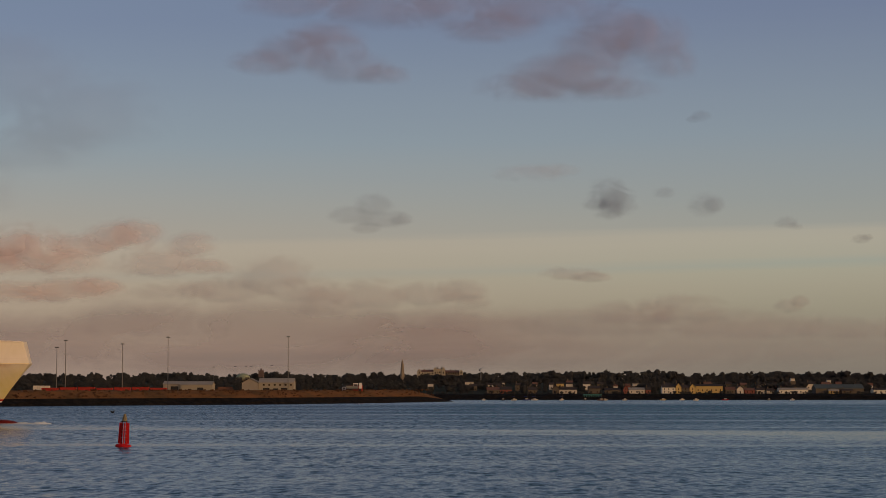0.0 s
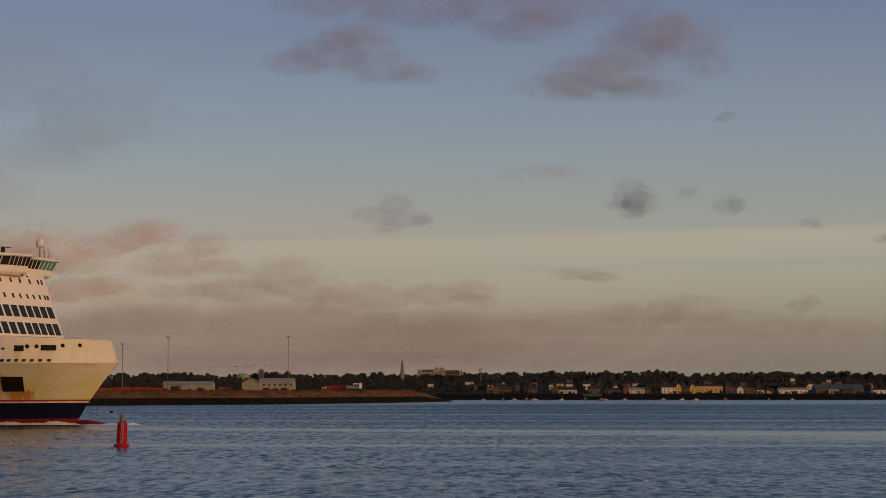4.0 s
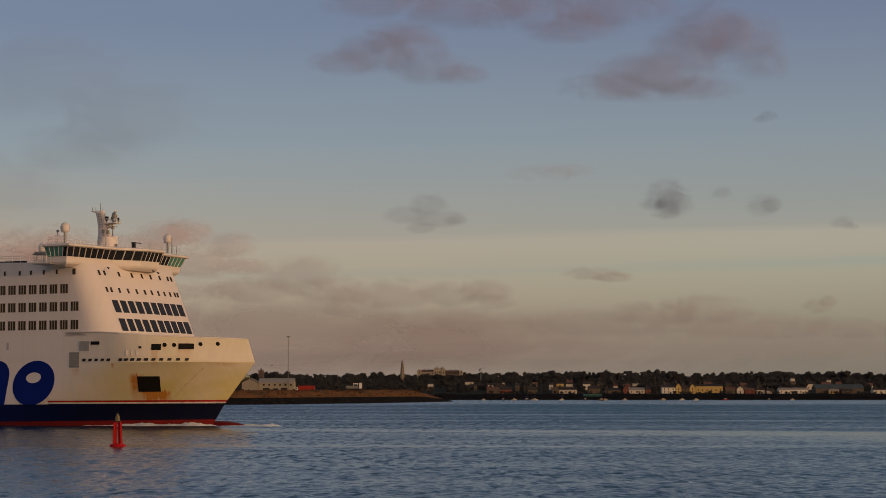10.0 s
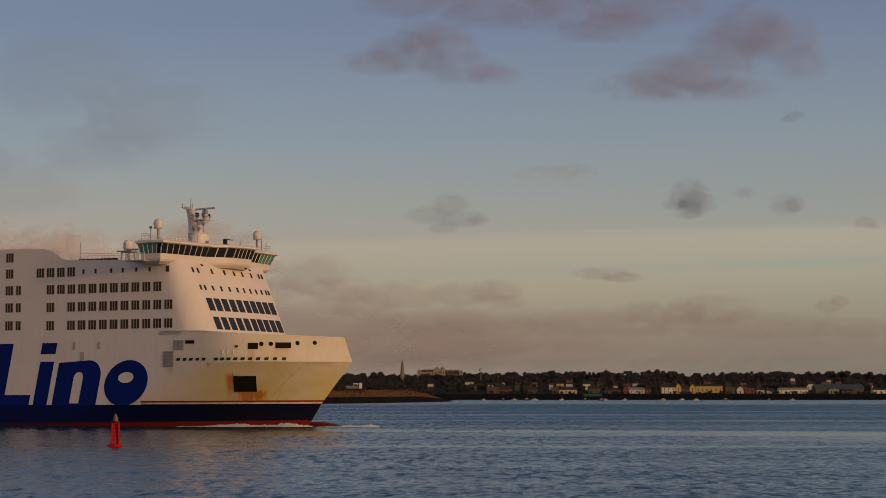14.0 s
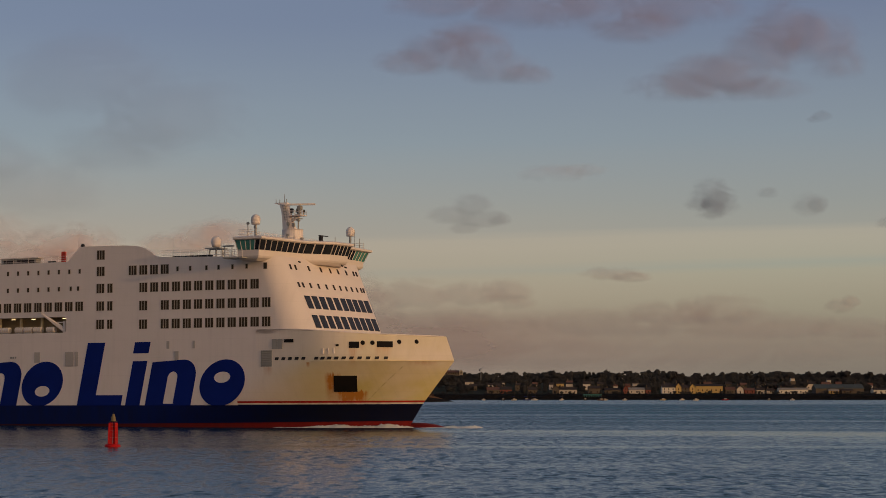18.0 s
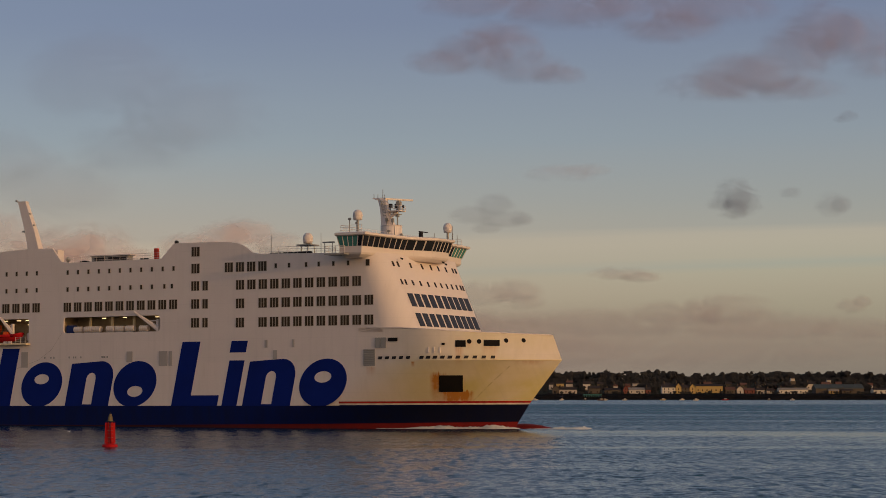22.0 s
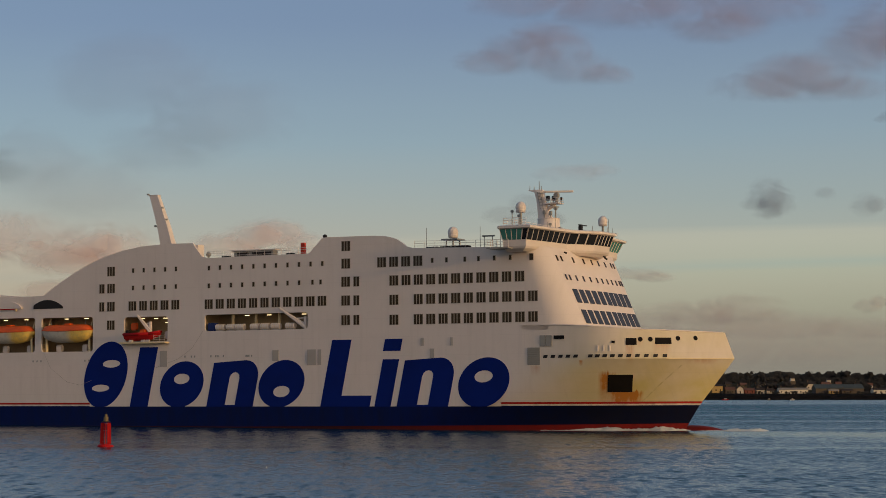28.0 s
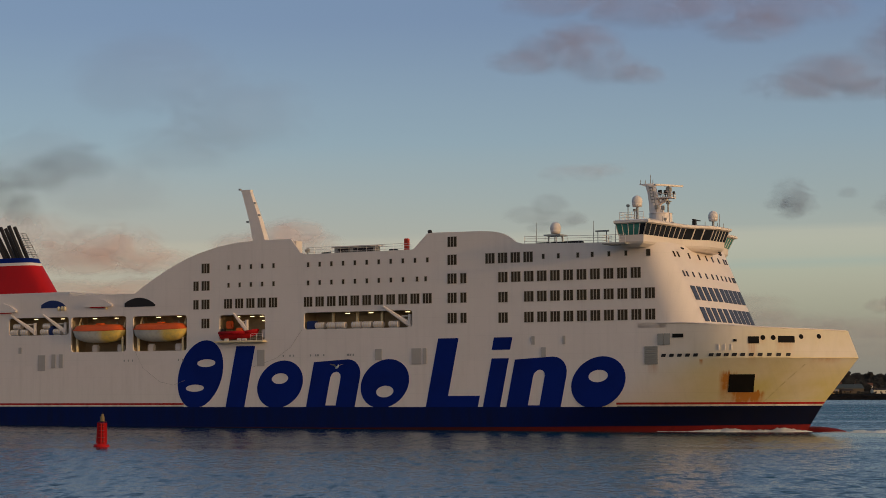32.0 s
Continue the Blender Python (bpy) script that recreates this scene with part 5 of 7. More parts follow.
    block(bm, -95.2, -86.3, -15.7, -12, 13.25, 13.5, .04)
    part("boat_platform", bm, CREAM, ferry, "narrow cream boat platform")
    rail("platform_rail", [(-88.6, -15.5, 13.5), (-86.5, -15.5, 13.5)], 1.0, .7, ferry)
    for u, w, mat in ((-93.9, 16.0, ORANGE), (-87.4, 14.6, WHITE), (-119.6, 12.75, WHITE), (-114.6, 12.75, WHITE), (-108.6, 12.75, WHITE), (-103.4, 12.75, WHITE)):
        bm = bmesh.new()
        block(bm, u - .6, u + .6, -13.6, -13.0, w - .6, w + .6, .15)
        part("gear_bin", bm, mat, ferry)
    # hanging cable loops
    for pts in (((-110.8, 12.2), (-109.3, 9.6), (-106.0, 7.4), (-103.4, 6.9), (-101.2, 7.6)), ((-80.0, 15.0), (-82.0, 12.4), (-84.6, 10.8), (-88.8, 9.5))):
        bm = bmesh.new()
        for (u0, w0), (u1, w1) in zip(pts, pts[1:]):
            rod(bm, (u0, -HALF - .06, w0), (u1, -HALF - .06, w1), .018, .018, 4)
        part("hanging_cable", bm, FRAME, ferry)


def lifeboat():
    ob = empty("lifeboat")
    rows, top = [], []
    L, n = 5.2, 15
    for k in range(n):
        q = -1 + 2 * k / (n - 1)
        fat = max(0.02, (1 - abs(q) ** 4.2)) ** .5
        sheer = .16 * q * q
        rows.append([(q * L, 1.35 * fat * math.sin(a), .75 + sheer - (1.75 + .15 * (1 - q * q)) * max(0, math.cos(a)) ** .75 * fat) for a in [radians(-90 + 18 * j) for j in range(11)]])
        cap = max(0.0, 1 - abs(q) ** 5) ** .5
        top.append([(q * L * .97, 1.28 * fat * math.sin(a), .72 + sheer + 1.05 * cap * max(0, math.cos(a)) ** .6) for a in [radians(-90 + 18 * j) for j in range(11)]])
    part("boat_hull", grid_mesh(rows), BOATHULL, ob, "grey glass-fibre lower hull, forward end coloured yellow as sunlit", smooth=True)
    part("canopy", grid_mesh(top), ORANGE, ob, "bright orange enclosed canopy", smooth=True)
    bm = bmesh.new()
    for s in (-1, 1):
        for k in range(n - 1):
            q0, q1 = -1 + 2 * k / (n - 1), -1 + 2 * (k + 1) / (n - 1)
            f0, f1 = (max(.02, 1 - abs(q) ** 4.2) ** .5 for q in (q0, q1))
            rod(bm, (q0 * L, s * 1.38 * f0, .75 + .16 * q0 * q0), (q1 * L, s * 1.38 * f1, .75 + .16 * q1 * q1), .09, .09, 5)
    part("rubbing_strake", bm, ORANGE, ob)
    bm = bmesh.new()
    block(bm, -.5, .7, -.6, .6, 1.6, 1.95, .12)
    part("hatch", bm, ORANGE, ob)
    bm = bmesh.new()
    for x in (-3.4, 3.4):
        rod(bm, (x, 0, 1.3), (x, 0, 2.2), .08, .05, 6)
    part("lifting_hook", bm, STEEL, ob)
    return tagged(ob, "orange-topped enclosed lifeboat with sunlit-yellow hull end in a side bay", "lifeboat", "ferry lifeboats")


def rescue_boat():
    ob = empty("rescue_boat")
    rows = []
    for k in range(11):
        q = -1 + 2 * k / 10
        fat = max(.05, 1 - max(0, q) ** 2.4 - .15 * max(0, -q) ** 3)
        rows.append([(q * 3.3, 1.05 * fat * math.sin(a), .55 + .35 * max(0, q) ** 2 - .95 * max(0, math.cos(a)) * (.4 + .6 * fat)) for a in [radians(-90 + 22.5 * j) for j in range(9)]])
    part("boat_hull", grid_mesh(rows), RED, ob, "red fast rescue boat hull", smooth=True)
    for s in (-1, 1):
        bm = bmesh.new()
        rod(bm, (-3.2, s * 1.0, .6), (1.6, s * 1.0, .65), .24, .24, 10)
        rod(bm, (1.6, s * 1.0, .65), (3.2, s * .15, 1.0), .24, .2, 10)
        part("buoyancy_tube", bm, RED, ob, smooth=True)
    bm = bmesh.new()
    block(bm, -.6, .5, -.35, .35, .4, 1.35, .1)
    part("console", bm, ORANGE, ob)
    bm = bmesh.new()
    block(bm, -3.3, -2.7, -.3, .3, .4, 1.3, .1)
    part("outboard_motor", bm, SOOT, ob)
    for x in (-2.0, 0.3, 1.2):
        bm = bmesh.new()
        block(bm, x - .35, x + .35, -.8, -.4, -.62, -.25, .06)
        part("cradle_chock", bm, WHITE, ob)
    return tagged(ob, "small red open rescue boat on its platform", "rescue boat")


def liferaft():
    ob = empty("liferaft_canister")
    bm = bmesh.new()
    rod(bm, (-.74, 0, 0), (.74, 0, 0), .46, .46, 16)
    part("canister", bm, WHITE, ob, "white ribbed drum", smooth=False)
    for x in (-.42, 0, .42):
        bm = bmesh.new()
        rod(bm, (x - .03, 0, 0), (x + .03, 0, 0), .475, .475, 16)
        part("strap", bm, CREAM, ob)
    bm = bmesh.new()
    block(bm, -.6, .6, -.3, .3, -.55, -.4)
    part("cradle", bm, GREY, ob)
    return tagged(ob, "white liferaft drum in a deck cradle", "liferaft", "liferafts of the ferry")


build_bow_fittings()
build_side_fittings()
boat = lifeboat()
rider(boat, pose(-118.05, -14.3, 14.75))
rider(copy_thing(boat, pose(0, 0, 0)), pose(-106.15, -14.3, 14.75))
rider(rescue_boat(), pose(-91.3, -14.4, 14.12))
raft = liferaft()
RAFTS = [(-77.1, 15.5), (-75.1, 15.5), (-73.5, 15.5), (-70.8, 15.5), (-69.0, 15.5), (-67.1, 15.5), (-64.5, 15.5), (-135.4, 15.5), (-133.4, 15.5), (-134.8, 16.4), (-129.2, 15.5), (-126.6, 15.5), (-128.7, 16.4)]
rider(raft, pose(RAFTS[0][0], -14.1, RAFTS[0][1] + .06))
for u, w in RAFTS[1:]:
    rider(copy_thing(raft, pose(0, 0, 0)), pose(u, -14.1, w + .06))
for u0, u1, w0, w1, lab in ((-79.4, -77.95, 15.0, 16.25, "blue tarpaulin-covered deck crate"), (-128.3, -127.4, 15.0, 16.5, "blue tarpaulin-covered deck crate")):
    bm = bmesh.new()
    block(bm, -(u1 - u0) / 2, (u1 - u0) / 2, -.6, .6, 0, w1 - w0, .12)
    crate = tagged(part("deck_crate", bm, BLUE), lab, "crate")
    rider(crate, pose((u0 + u1) / 2, -13.8, w0))


def build_bow_wave():
    """White water thrown up along the stem, in ridged lumps that keep station with the ship."""
    rng = random.Random(5)
    def ridge(name, label, pts, wide, tall, seed):
        rows = []
        n = len(pts)
        for k, (u, v) in enumerate(pts):
            q = k / (n - 1)
            env = min(1.0, q * 7.0) ** .7 * (1.0 - q) ** .8
            row = []
            for j in range(9):
                s = j / 8
                lump = max(0.0, noise.noise((u * .5 + seed, v * .5 + s * 2, seed)) * .55 + noise.noise((u * 2.7 + seed, s * 9, seed)) * .35 + noise.noise((u * 6.1, s * 19, seed)) * .25 + .5)
                row.append((u, v - wide * env * (s - .15) - rng.uniform(0, .12), -.05 + tall * env * lump * math.sin(math.pi * min(1, s * .9 + .1)) + .02))
            rows.append(row)
        ob = part(name, grid_mesh(rows), FOAM, smooth=True)
        tagged(ob, label, "bow wave")
        return rider(ob, pose(0, 0, 0))
    side = [(u, -half_breadth(u, .2) - .1) for u in [-5.6 - .2 * k for k in range(115)]]
    ridge("bow_wave", "white foaming bow wave along the red waterline", side, 3.8, 1.1, 1.7)
    front = [(5.3 - .25 * k, -.8 - .09 * k) for k in range(42)]
    ridge("bulb_wave", "white foam breaking over the bulbous bow", front, 3.0, .8, 6.1)
    aft = [(-28 - .6 * k, -half_breadth(-28 - .6 * k, .1) - .05) for k in range(60)]
    ridge("hull_wash", "thin broken foam along the ship's waterline", aft, .7, .3, 9.4)


build_bow_wave()


# ---- channel buoy ----
LANTERN = paint("olive_lantern", (0.20, 0.15, 0.075), (0.1, 0.08, 0.05), 0.4, 0.6, scale=3)


def build_buoy():
    ob = empty("channel_buoy")
    bm = bmesh.new()
    for z0, z1, r0, r1 in ((-.35, .12, .75, .82), (.12, .26, .82, .72), (.26, .34, .45, .4)):
        bmesh.ops.create_cone(bm, cap_ends=True, segments=20, radius1=r0, radius2=r1, depth=z1 - z0, matrix=pose(0, 0, (z0 + z1) / 2))
    part("float", bm, BUOYRED, ob, "round red float collar at the waterline")
    for k in range(4):
        a = k * 90
        bd = part("daymark_board", prism([(.14, .34), (.56, .34), (.50, 2.45), (.12, 2.45)], -.03, .03), BUOYRED, ob, "tall bright red daymark board")
        bd.matrix_basis = pose(0, 0, 0, 0, 0, a)
        bm = bmesh.new()
        rod(bm, (.36, .36, .2), (.2, .2, 2.55), .03, .025, 6)
        lg = part("tower_leg", bm, BUOYRED, ob)
        lg.matrix_basis = pose(0, 0, 0, 0, 0, a)
        for j in range(6):
            bm = bmesh.new()
            z = .6 + j * .36
            r = .36 - .16 * (z - .2) / 2.35
            rod(bm, (-r, r, z), (r, r, z), .014, .014, 5)
            rg = part("rung", bm, STEEL, ob)
            rg.matrix_basis = pose(0, 0, 0, 0, 0, a)
    bm = bmesh.new()
    bmesh.ops.create_cone(bm, cap_ends=True, segments=14, radius1=.42, radius2=.42, depth=.08, matrix=pose(0, 0, 2.58))
    part("lantern_deck", bm, SOOT, ob)
    bm = bmesh.new()
    bmesh.ops.create_cone(bm, cap_ends=True, segments=12, radius1=.24, radius2=.23, depth=.46, matrix=pose(0, 0, 2.84))
    part("lantern", bm, LANTERN, ob, "dull olive lantern housing")
    bm = bmesh.new()
    bmesh.ops.create_cone(bm, cap_ends=True, segments=10, radius1=.15, radius2=.13, depth=.26, matrix=pose(0, 0, 3.2))
    part("lantern_lens", bm, LANTERN, ob)
    bm = bmesh.new()
    rod(bm, (0, 0, 3.3), (0, 0, 3.5), .03, .02, 5)
    part("lantern_spike", bm, SOOT, ob)
    return tagged(ob, "red port-hand channel buoy with boards and a lantern", "buoy")


buoy = build_buoy()


def build_bird(name="seabird", mat=SOOT, tips=SOOT, label="dark seabird flying low over the water", size=1.0):
    ob = empty(name)
    bm = bmesh.new()
    ball(bm, (0, 0, 0), .42, .13, .14, 10)
    ball(bm, (.42, 0, .1), .13, .08, .09, 8)
    bmesh.ops.scale(bm, vec=(size,) * 3, verts=bm.verts)
    part("body", bm, mat, ob, smooth=True)
    for s in (-1, 1):
        rows = [[(.16, s * .1, .08), (-.16, s * .1, .06)], [(.22, s * .45, .30), (-.12, s * .45, .26)], [(.05, s * .85, .42), (-.12, s * .85, .40)]]
        bm = grid_mesh(rows)
        bmesh.ops.scale(bm, vec=(size,) * 3, verts=bm.verts)
        part("wing", bm, tips, ob)
    return tagged(ob, label, "bird")


bird = build_bird()
gull = build_bird("gull", FOAM, GREY, "small white gull skimming the water", .42)


# ---- port on the embankment ----
CONCRETE = paint("pale_cladding", (0.34, 0.28, 0.20), (0.28, 0.23, 0.17), 0.4, 0.7, scale=.4, vary=.12)
ROOFGREY = paint("grey_roofing", (0.34, 0.28, 0.22), (0.20, 0.16, 0.12), 0.4, 0.9, gloss=0.04, scale=.5, vary=.15)
SHEDROOF = paint("weathered_sheet_roof", (0.085, 0.098, 0.096), (0.09, 0.09, 0.08), 0.4, 0.8, gloss=0.04, scale=.5)
SLATE = paint("slate", (0.060, 0.048, 0.044), (0.06, 0.045, 0.04), 0.4, 0.9, gloss=0.04, scale=.8, vary=.2)
TERRA = paint("terracotta", (0.15, 0.07, 0.045), (0.14, 0.06, 0.04), 0.4, 0.8, scale=.8, vary=.2)
RENDERW = paint("white_render", (0.58, 0.50, 0.41), (0.4, 0.34, 0.27), 0.4, 0.8, scale=.5, vary=.5)
RENDERB = paint("bright_white_render", (0.74, 0.66, 0.54), (0.5, 0.42, 0.33), 0.3, 0.8, scale=.5)
RENDERY = paint("yellow_render", (0.52, 0.35, 0.12), (0.4, 0.27, 0.12), 0.35, 0.8, scale=.5, vary=.15)
RENDERR = paint("red_render", (0.22, 0.070, 0.050), (0.26, 0.08, 0.05), 0.35, 0.8, scale=.5, vary=.15)
STONE = paint("brown_stone", (0.11, 0.085, 0.062), (0.1, 0.08, 0.06), 0.4, 0.85, scale=.6, vary=.2)
TRAILER = paint("trailer_red_paint", (0.34, 0.036, 0.022), (0.2, 0.03, 0.02), 0.3, 0.6, scale=.8, gloss=.1, vary=.25)
MASTGREY = paint("dull_mast_grey", (0.17, 0.155, 0.14), (0.12, 0.10, 0.09), 0.3, 0.7, scale=2)
TEALP = paint("teal_paint", (0.10, 0.30, 0.25), (0.08, 0.16, 0.14), 0.3, 0.6, scale=.8)


def lamp_mast(x, y, z0, z1):
    ob = empty("lamp_mast", pose(x, y, z0))
    h = z1 - z0
    bm = bmesh.new()
    rod(bm, (0, 0, 0), (0, 0, h), .17, .09, 8)
    part("pole", bm, MASTGREY, ob)
    bm = bmesh.new()
    bmesh.ops.create_cone(bm, cap_ends=True, segments=10, radius1=.45, radius2=.5, depth=.25, matrix=pose(0, 0, h))
    part("head_ring", bm, STEEL, ob)
    for k in range(6):
        a = k * math.pi / 3
        bm = bmesh.new()
        block(bm, -.2, .2, -.14, .14, -.12, .12, .02)
        f = part("floodlight", bm, SOOT, ob)
        f.matrix_basis = pose(.55 * math.cos(a), .55 * math.sin(a), h - .12, 0, 15, k * 60)
    return tagged(ob, "tall grey port lighting mast with floodlight ring", "lamp mast", "port lighting masts")


for x, y, top in ((-105.5, 760, 25.7), (-62.5, 800, 26.9), (-141, 740, 23.9), (-123, 760, 23.1), (-156, 800, 22.6)):
    lamp_mast(x, y, 3.4, top)


def shed(name, label, x0, x1, y0, y1, z0, eave, ridge, wall, roof, gable_front=False, doors=(), windows=()):
    """A gabled building with overhanging roof slabs, doors and windows on its seaward face."""
    ob = empty(name, pose((x0 + x1) / 2, (y0 + y1) / 2, z0))
    w, d, e, r = (x1 - x0) / 2, (y1 - y0) / 2, eave - z0, ridge - z0
    bm = bmesh.new()
    vs = [bm.verts.new(p) for p in ((-w, -d, -.5), (w, -d, -.5), (w, d, -.5), (-w, d, -.5), (-w, -d, e), (w, -d, e), (w, d, e), (-w, d, e))]
    for q in ((0, 1, 5, 4), (1, 2, 6, 5), (2, 3, 7, 6), (3, 0, 4, 7)):
        bm.faces.new([vs[i] for i in q])
    if gable_front:
        for y, a, b in ((-d, 4, 5), (d, 6, 7)):
            bm.faces.new([vs[a], vs[b], bm.verts.new((0, y, r))])
    else:
        for x, a, b in ((-w, 7, 4), (w, 5, 6)):
            bm.faces.new([vs[a], vs[b], bm.verts.new((x, 0, r))])
    bmesh.ops.remove_doubles(bm, verts=bm.verts, dist=1e-4)
    bmesh.ops.recalc_face_normals(bm, faces=bm.faces)
    part("wall", bm, wall, ob)
    o, t = .25, .14
    for s in (-1, 1):
        if gable_front:
            k = (r - e) / w
            rows = [[(0, -d - o, r + dz), (0, d + o, r + dz)] for dz in (.02, t)] 
            edge = [[(s * (w + o), -d - o, e - k * o + dz), (s * (w + o), d + o, e - k * o + dz)] for dz in (t, .02)]
        else:
            k = (r - e) / d
            rows = [[(-w - o, 0, r + dz), (w + o, 0, r + dz)] for dz in (.02, t)]
            edge = [[(-w - o, s * (d + o), e - k * o + dz), (w + o, s * (d + o), e - k * o + dz)] for dz in (t, .02)]
        part("roof", grid_mesh(rows + edge + rows[:1]), roof, ob)
    for cx, cz, ww, hh in doors:
        bm = bmesh.new()
        block(bm, cx - ww / 2, cx + ww / 2, -d - .06, -d + .04, cz, cz + hh)
        part("door", bm, SOOT, ob)
    for cx, cz, ww, hh in windows:
        bm = bmesh.new()
        block(bm, cx - ww / 2 - .07, cx + ww / 2 + .07, -d - .05, -d + .02, cz - .07, cz + hh + .07)
        wn = part("window", bm, wall, ob)
        bm = bmesh.new()
        block(bm, cx - ww / 2, cx + ww / 2, -d - .09, -d - .04, cz, cz + hh)
        part("pane", bm, GLASS, wn)
    return tagged(ob, label, "building")


shed("port_shed", "low pale port shed with a shallow roof", -111.5, -104.5, 790, 800, 3.4, 7.6, 8.8, ROOFGREY, ROOFGREY, doors=[(1, 0, 3, 3.4)])
shed("port_shed", "low cream port shed with arched dark doors", -104.4, -92.0, 789, 800, 3.4, 7.4, 8.7, CONCRETE, ROOFGREY, doors=[(-2.6, 0, 1.4, 2.4), (1.6, 0, 2.4, 2.9)])
shed("port_shed", "pale port building with a pediment gable", -81.2, -74.5, 800, 812, 3.4, 8.3, 9.9, ROOFGREY, ROOFGREY, True)
shed("port_shed", "long cream port building with small upper windows", -74.4, -60.4, 801, 812, 3.4, 8.3, 10.0, CONCRETE, ROOFGREY, doors=[(-4, 0, 2.6, 2.8), (-.2, 0, 2.0, 2.6), (3.2, 0, 2.6, 2.8)],
     windows=[(-5 + k * 2.2, 3.7, .8, .6) for k in range(6)])


def container(x, y, z, rz, mat, label, length=6.06):
    ob = empty("freight_trailer", pose(x, y, z, 0, 0, rz))
    bm = bmesh.new()
    block(bm, -length / 2, length / 2, -1.22, 1.22, 1.05, 3.6, .04)
    bx = part("box", bm, mat, ob)
    for k in range(9):
        b2 = bmesh.new()
        u = -length / 2 + (k + .5) * length / 9
        block(b2, u - .08, u + .08, -1.27, -1.22, 1.15, 3.5)
        part("rib", b2, mat, bx)
    bm = bmesh.new()
    block(bm, -length / 2, length / 2, -.9, .9, .8, 1.05)
    part("chassis", bm, SOOT, ob)
    for u in (-length * .36, -length * .24, length * .3):
        for s in (-1, 1):
            b2 = bmesh.new()
            bmesh.ops.create_cone(b2, cap_ends=True, segments=14, radius1=.5, radius2=.5, depth=.35, matrix=pose(u, s * 1.0, .5, 90))
            part("wheel", b2, SOOT, ob)
    return tagged(ob, label, "trailer", "trailers parked in the port")


rng = random.Random(3)
for k in range(7):
    container(-145 + k * 6.5, 732 + k * 1.2, 2.6 + .3 * (k % 3) / 2, rng.uniform(-3, 3), TRAILER, "red freight trailer parked behind the embankment")
container(-150.8, 745, 3.4, 4, RENDERW, "pale freight trailer parked behind the embankment")
container(-88.5, 806, 3.0, 6, TERRA, "brown freight trailer parked by the sheds")


def flatbed():
    ob = empty("parked_lorry", pose(-37.2, 826, 4.8))
    bm = bmesh.new()
    block(bm, -3.2, 3.2, -1.1, 1.1, .7, 1.1)
    part("chassis", bm, SOOT, ob)
    bm = bmesh.new()
    block(bm, 2.2, 3.4, -1.2, 1.2, 1.0, 3.5, .2)
    part("cab", bm, WHITE, ob)
    bm = bmesh.new()
    block(bm, -3.2, 1.9, -1.2, 1.2, 1.1, 2.3, .1)
    part("load", bm, DECK, ob)
    bm = bmesh.new()
    block(bm, -.2, 1.9, -1.2, 1.2, 2.9, 3.3, .05)
    for x in (0, 1.7):
        rod(bm, (x, -1.1, 2.3), (x, -1.1, 2.95), .06, .06, 5)
        rod(bm, (x, 1.1, 2.3), (x, 1.1, 2.95), .06, .06, 5)
    part("canopy_frame", bm, WHITE, ob)
    for u in (-2.2, -1.1, 2.5):
        for s in (-1, 1):
            b2 = bmesh.new()
            bmesh.ops.create_cone(b2, cap_ends=True, segments=14, radius1=.5, radius2=.5, depth=.35, matrix=pose(u, s * 1.0, .5, 90))
            part("wheel", b2, SOOT, ob)
    return tagged(ob, "white lorry parked on the embankment top", "lorry")


flatbed()


def moving_lorry():
    ob = empty("lorry")
    bm = bmesh.new()
    block(bm, -2.6, 4.2, -1.25, 1.25, 1.1, 3.6, .06)
    part("cargo_box", bm, TRAILER, ob, "orange-red cargo box")
    bm = bmesh.new()
    block(bm, -4.4, -2.8, -1.2, 1.2, .8, 3.1, .22)
    cab = part("cab", bm, WHITE, ob, "white driver's cab")
    bm = bmesh.new()
    block(bm, -4.0, -3.2, -1.24, -1.18, 2.0, 2.8)
    part("side_window", bm, GLASS, cab)
    bm = bmesh.new()
    block(bm, -4.2, 4.2, -.9, .9, .75, 1.1)
    part("chassis", bm, SOOT, ob)
    for u in (-3.6, 2.2, 3.3):
        for s in (-1, 1):
            b2 = bmesh.new()
            bmesh.ops.create_cone(b2, cap_ends=True, segments=14, radius1=.5, radius2=.5, depth=.35, matrix=pose(u, s * 1.0, .5, 90))
            part("wheel", b2, SOOT, ob)
    return tagged(ob, "orange box lorry with a white cab driving along the embankment", "lorry")


lorry = moving_lorry()


# ---- far town ----
def house(x0, x1, eave, ridge, wall, roof, label, y=1100, gable=False, chimney=True, rows=1, name="house"):
    ground = land_height((x0 + x1) / 2, y) - .2
    z0 = max(ground, eave - 1.6 - 1.7 * rows)
    w = x1 - x0
    n = max(1, int(w / 2.2))
    win = [(-w / 2 + (k + .5) * w / n, .7 + j * 1.55, .6, .8) for k in range(n) for j in range(rows)]
    ob = shed(name, label, x0, x1, y, y + max(4, min(8, w)), z0, eave, ridge, wall, roof, gable, windows=win)
    if z0 > ground:
        bm = bmesh.new()
        block(bm, -w / 2 - .4, w / 2 + .4, -3, 3, ground - z0 - .5, -.02)
        part("terrace", bm, STONE, ob, "dark stone garden terrace")
    if chimney:
        bm = bmesh.new()
        block(bm, -w * .3 - .3, -w * .3 + .3, -.3, .3, (eave - z0) + .3, ridge - z0 + .9)
        c = part("chimney", bm, STONE, ob)
        bm = bmesh.new()
        rod(bm, (-w * .3, 0, ridge - z0 + .9), (-w * .3, 0, ridge - z0 + 1.2), .12, .1, 6)
        part("chimney_pot", bm, TERRA, c)
    return ob


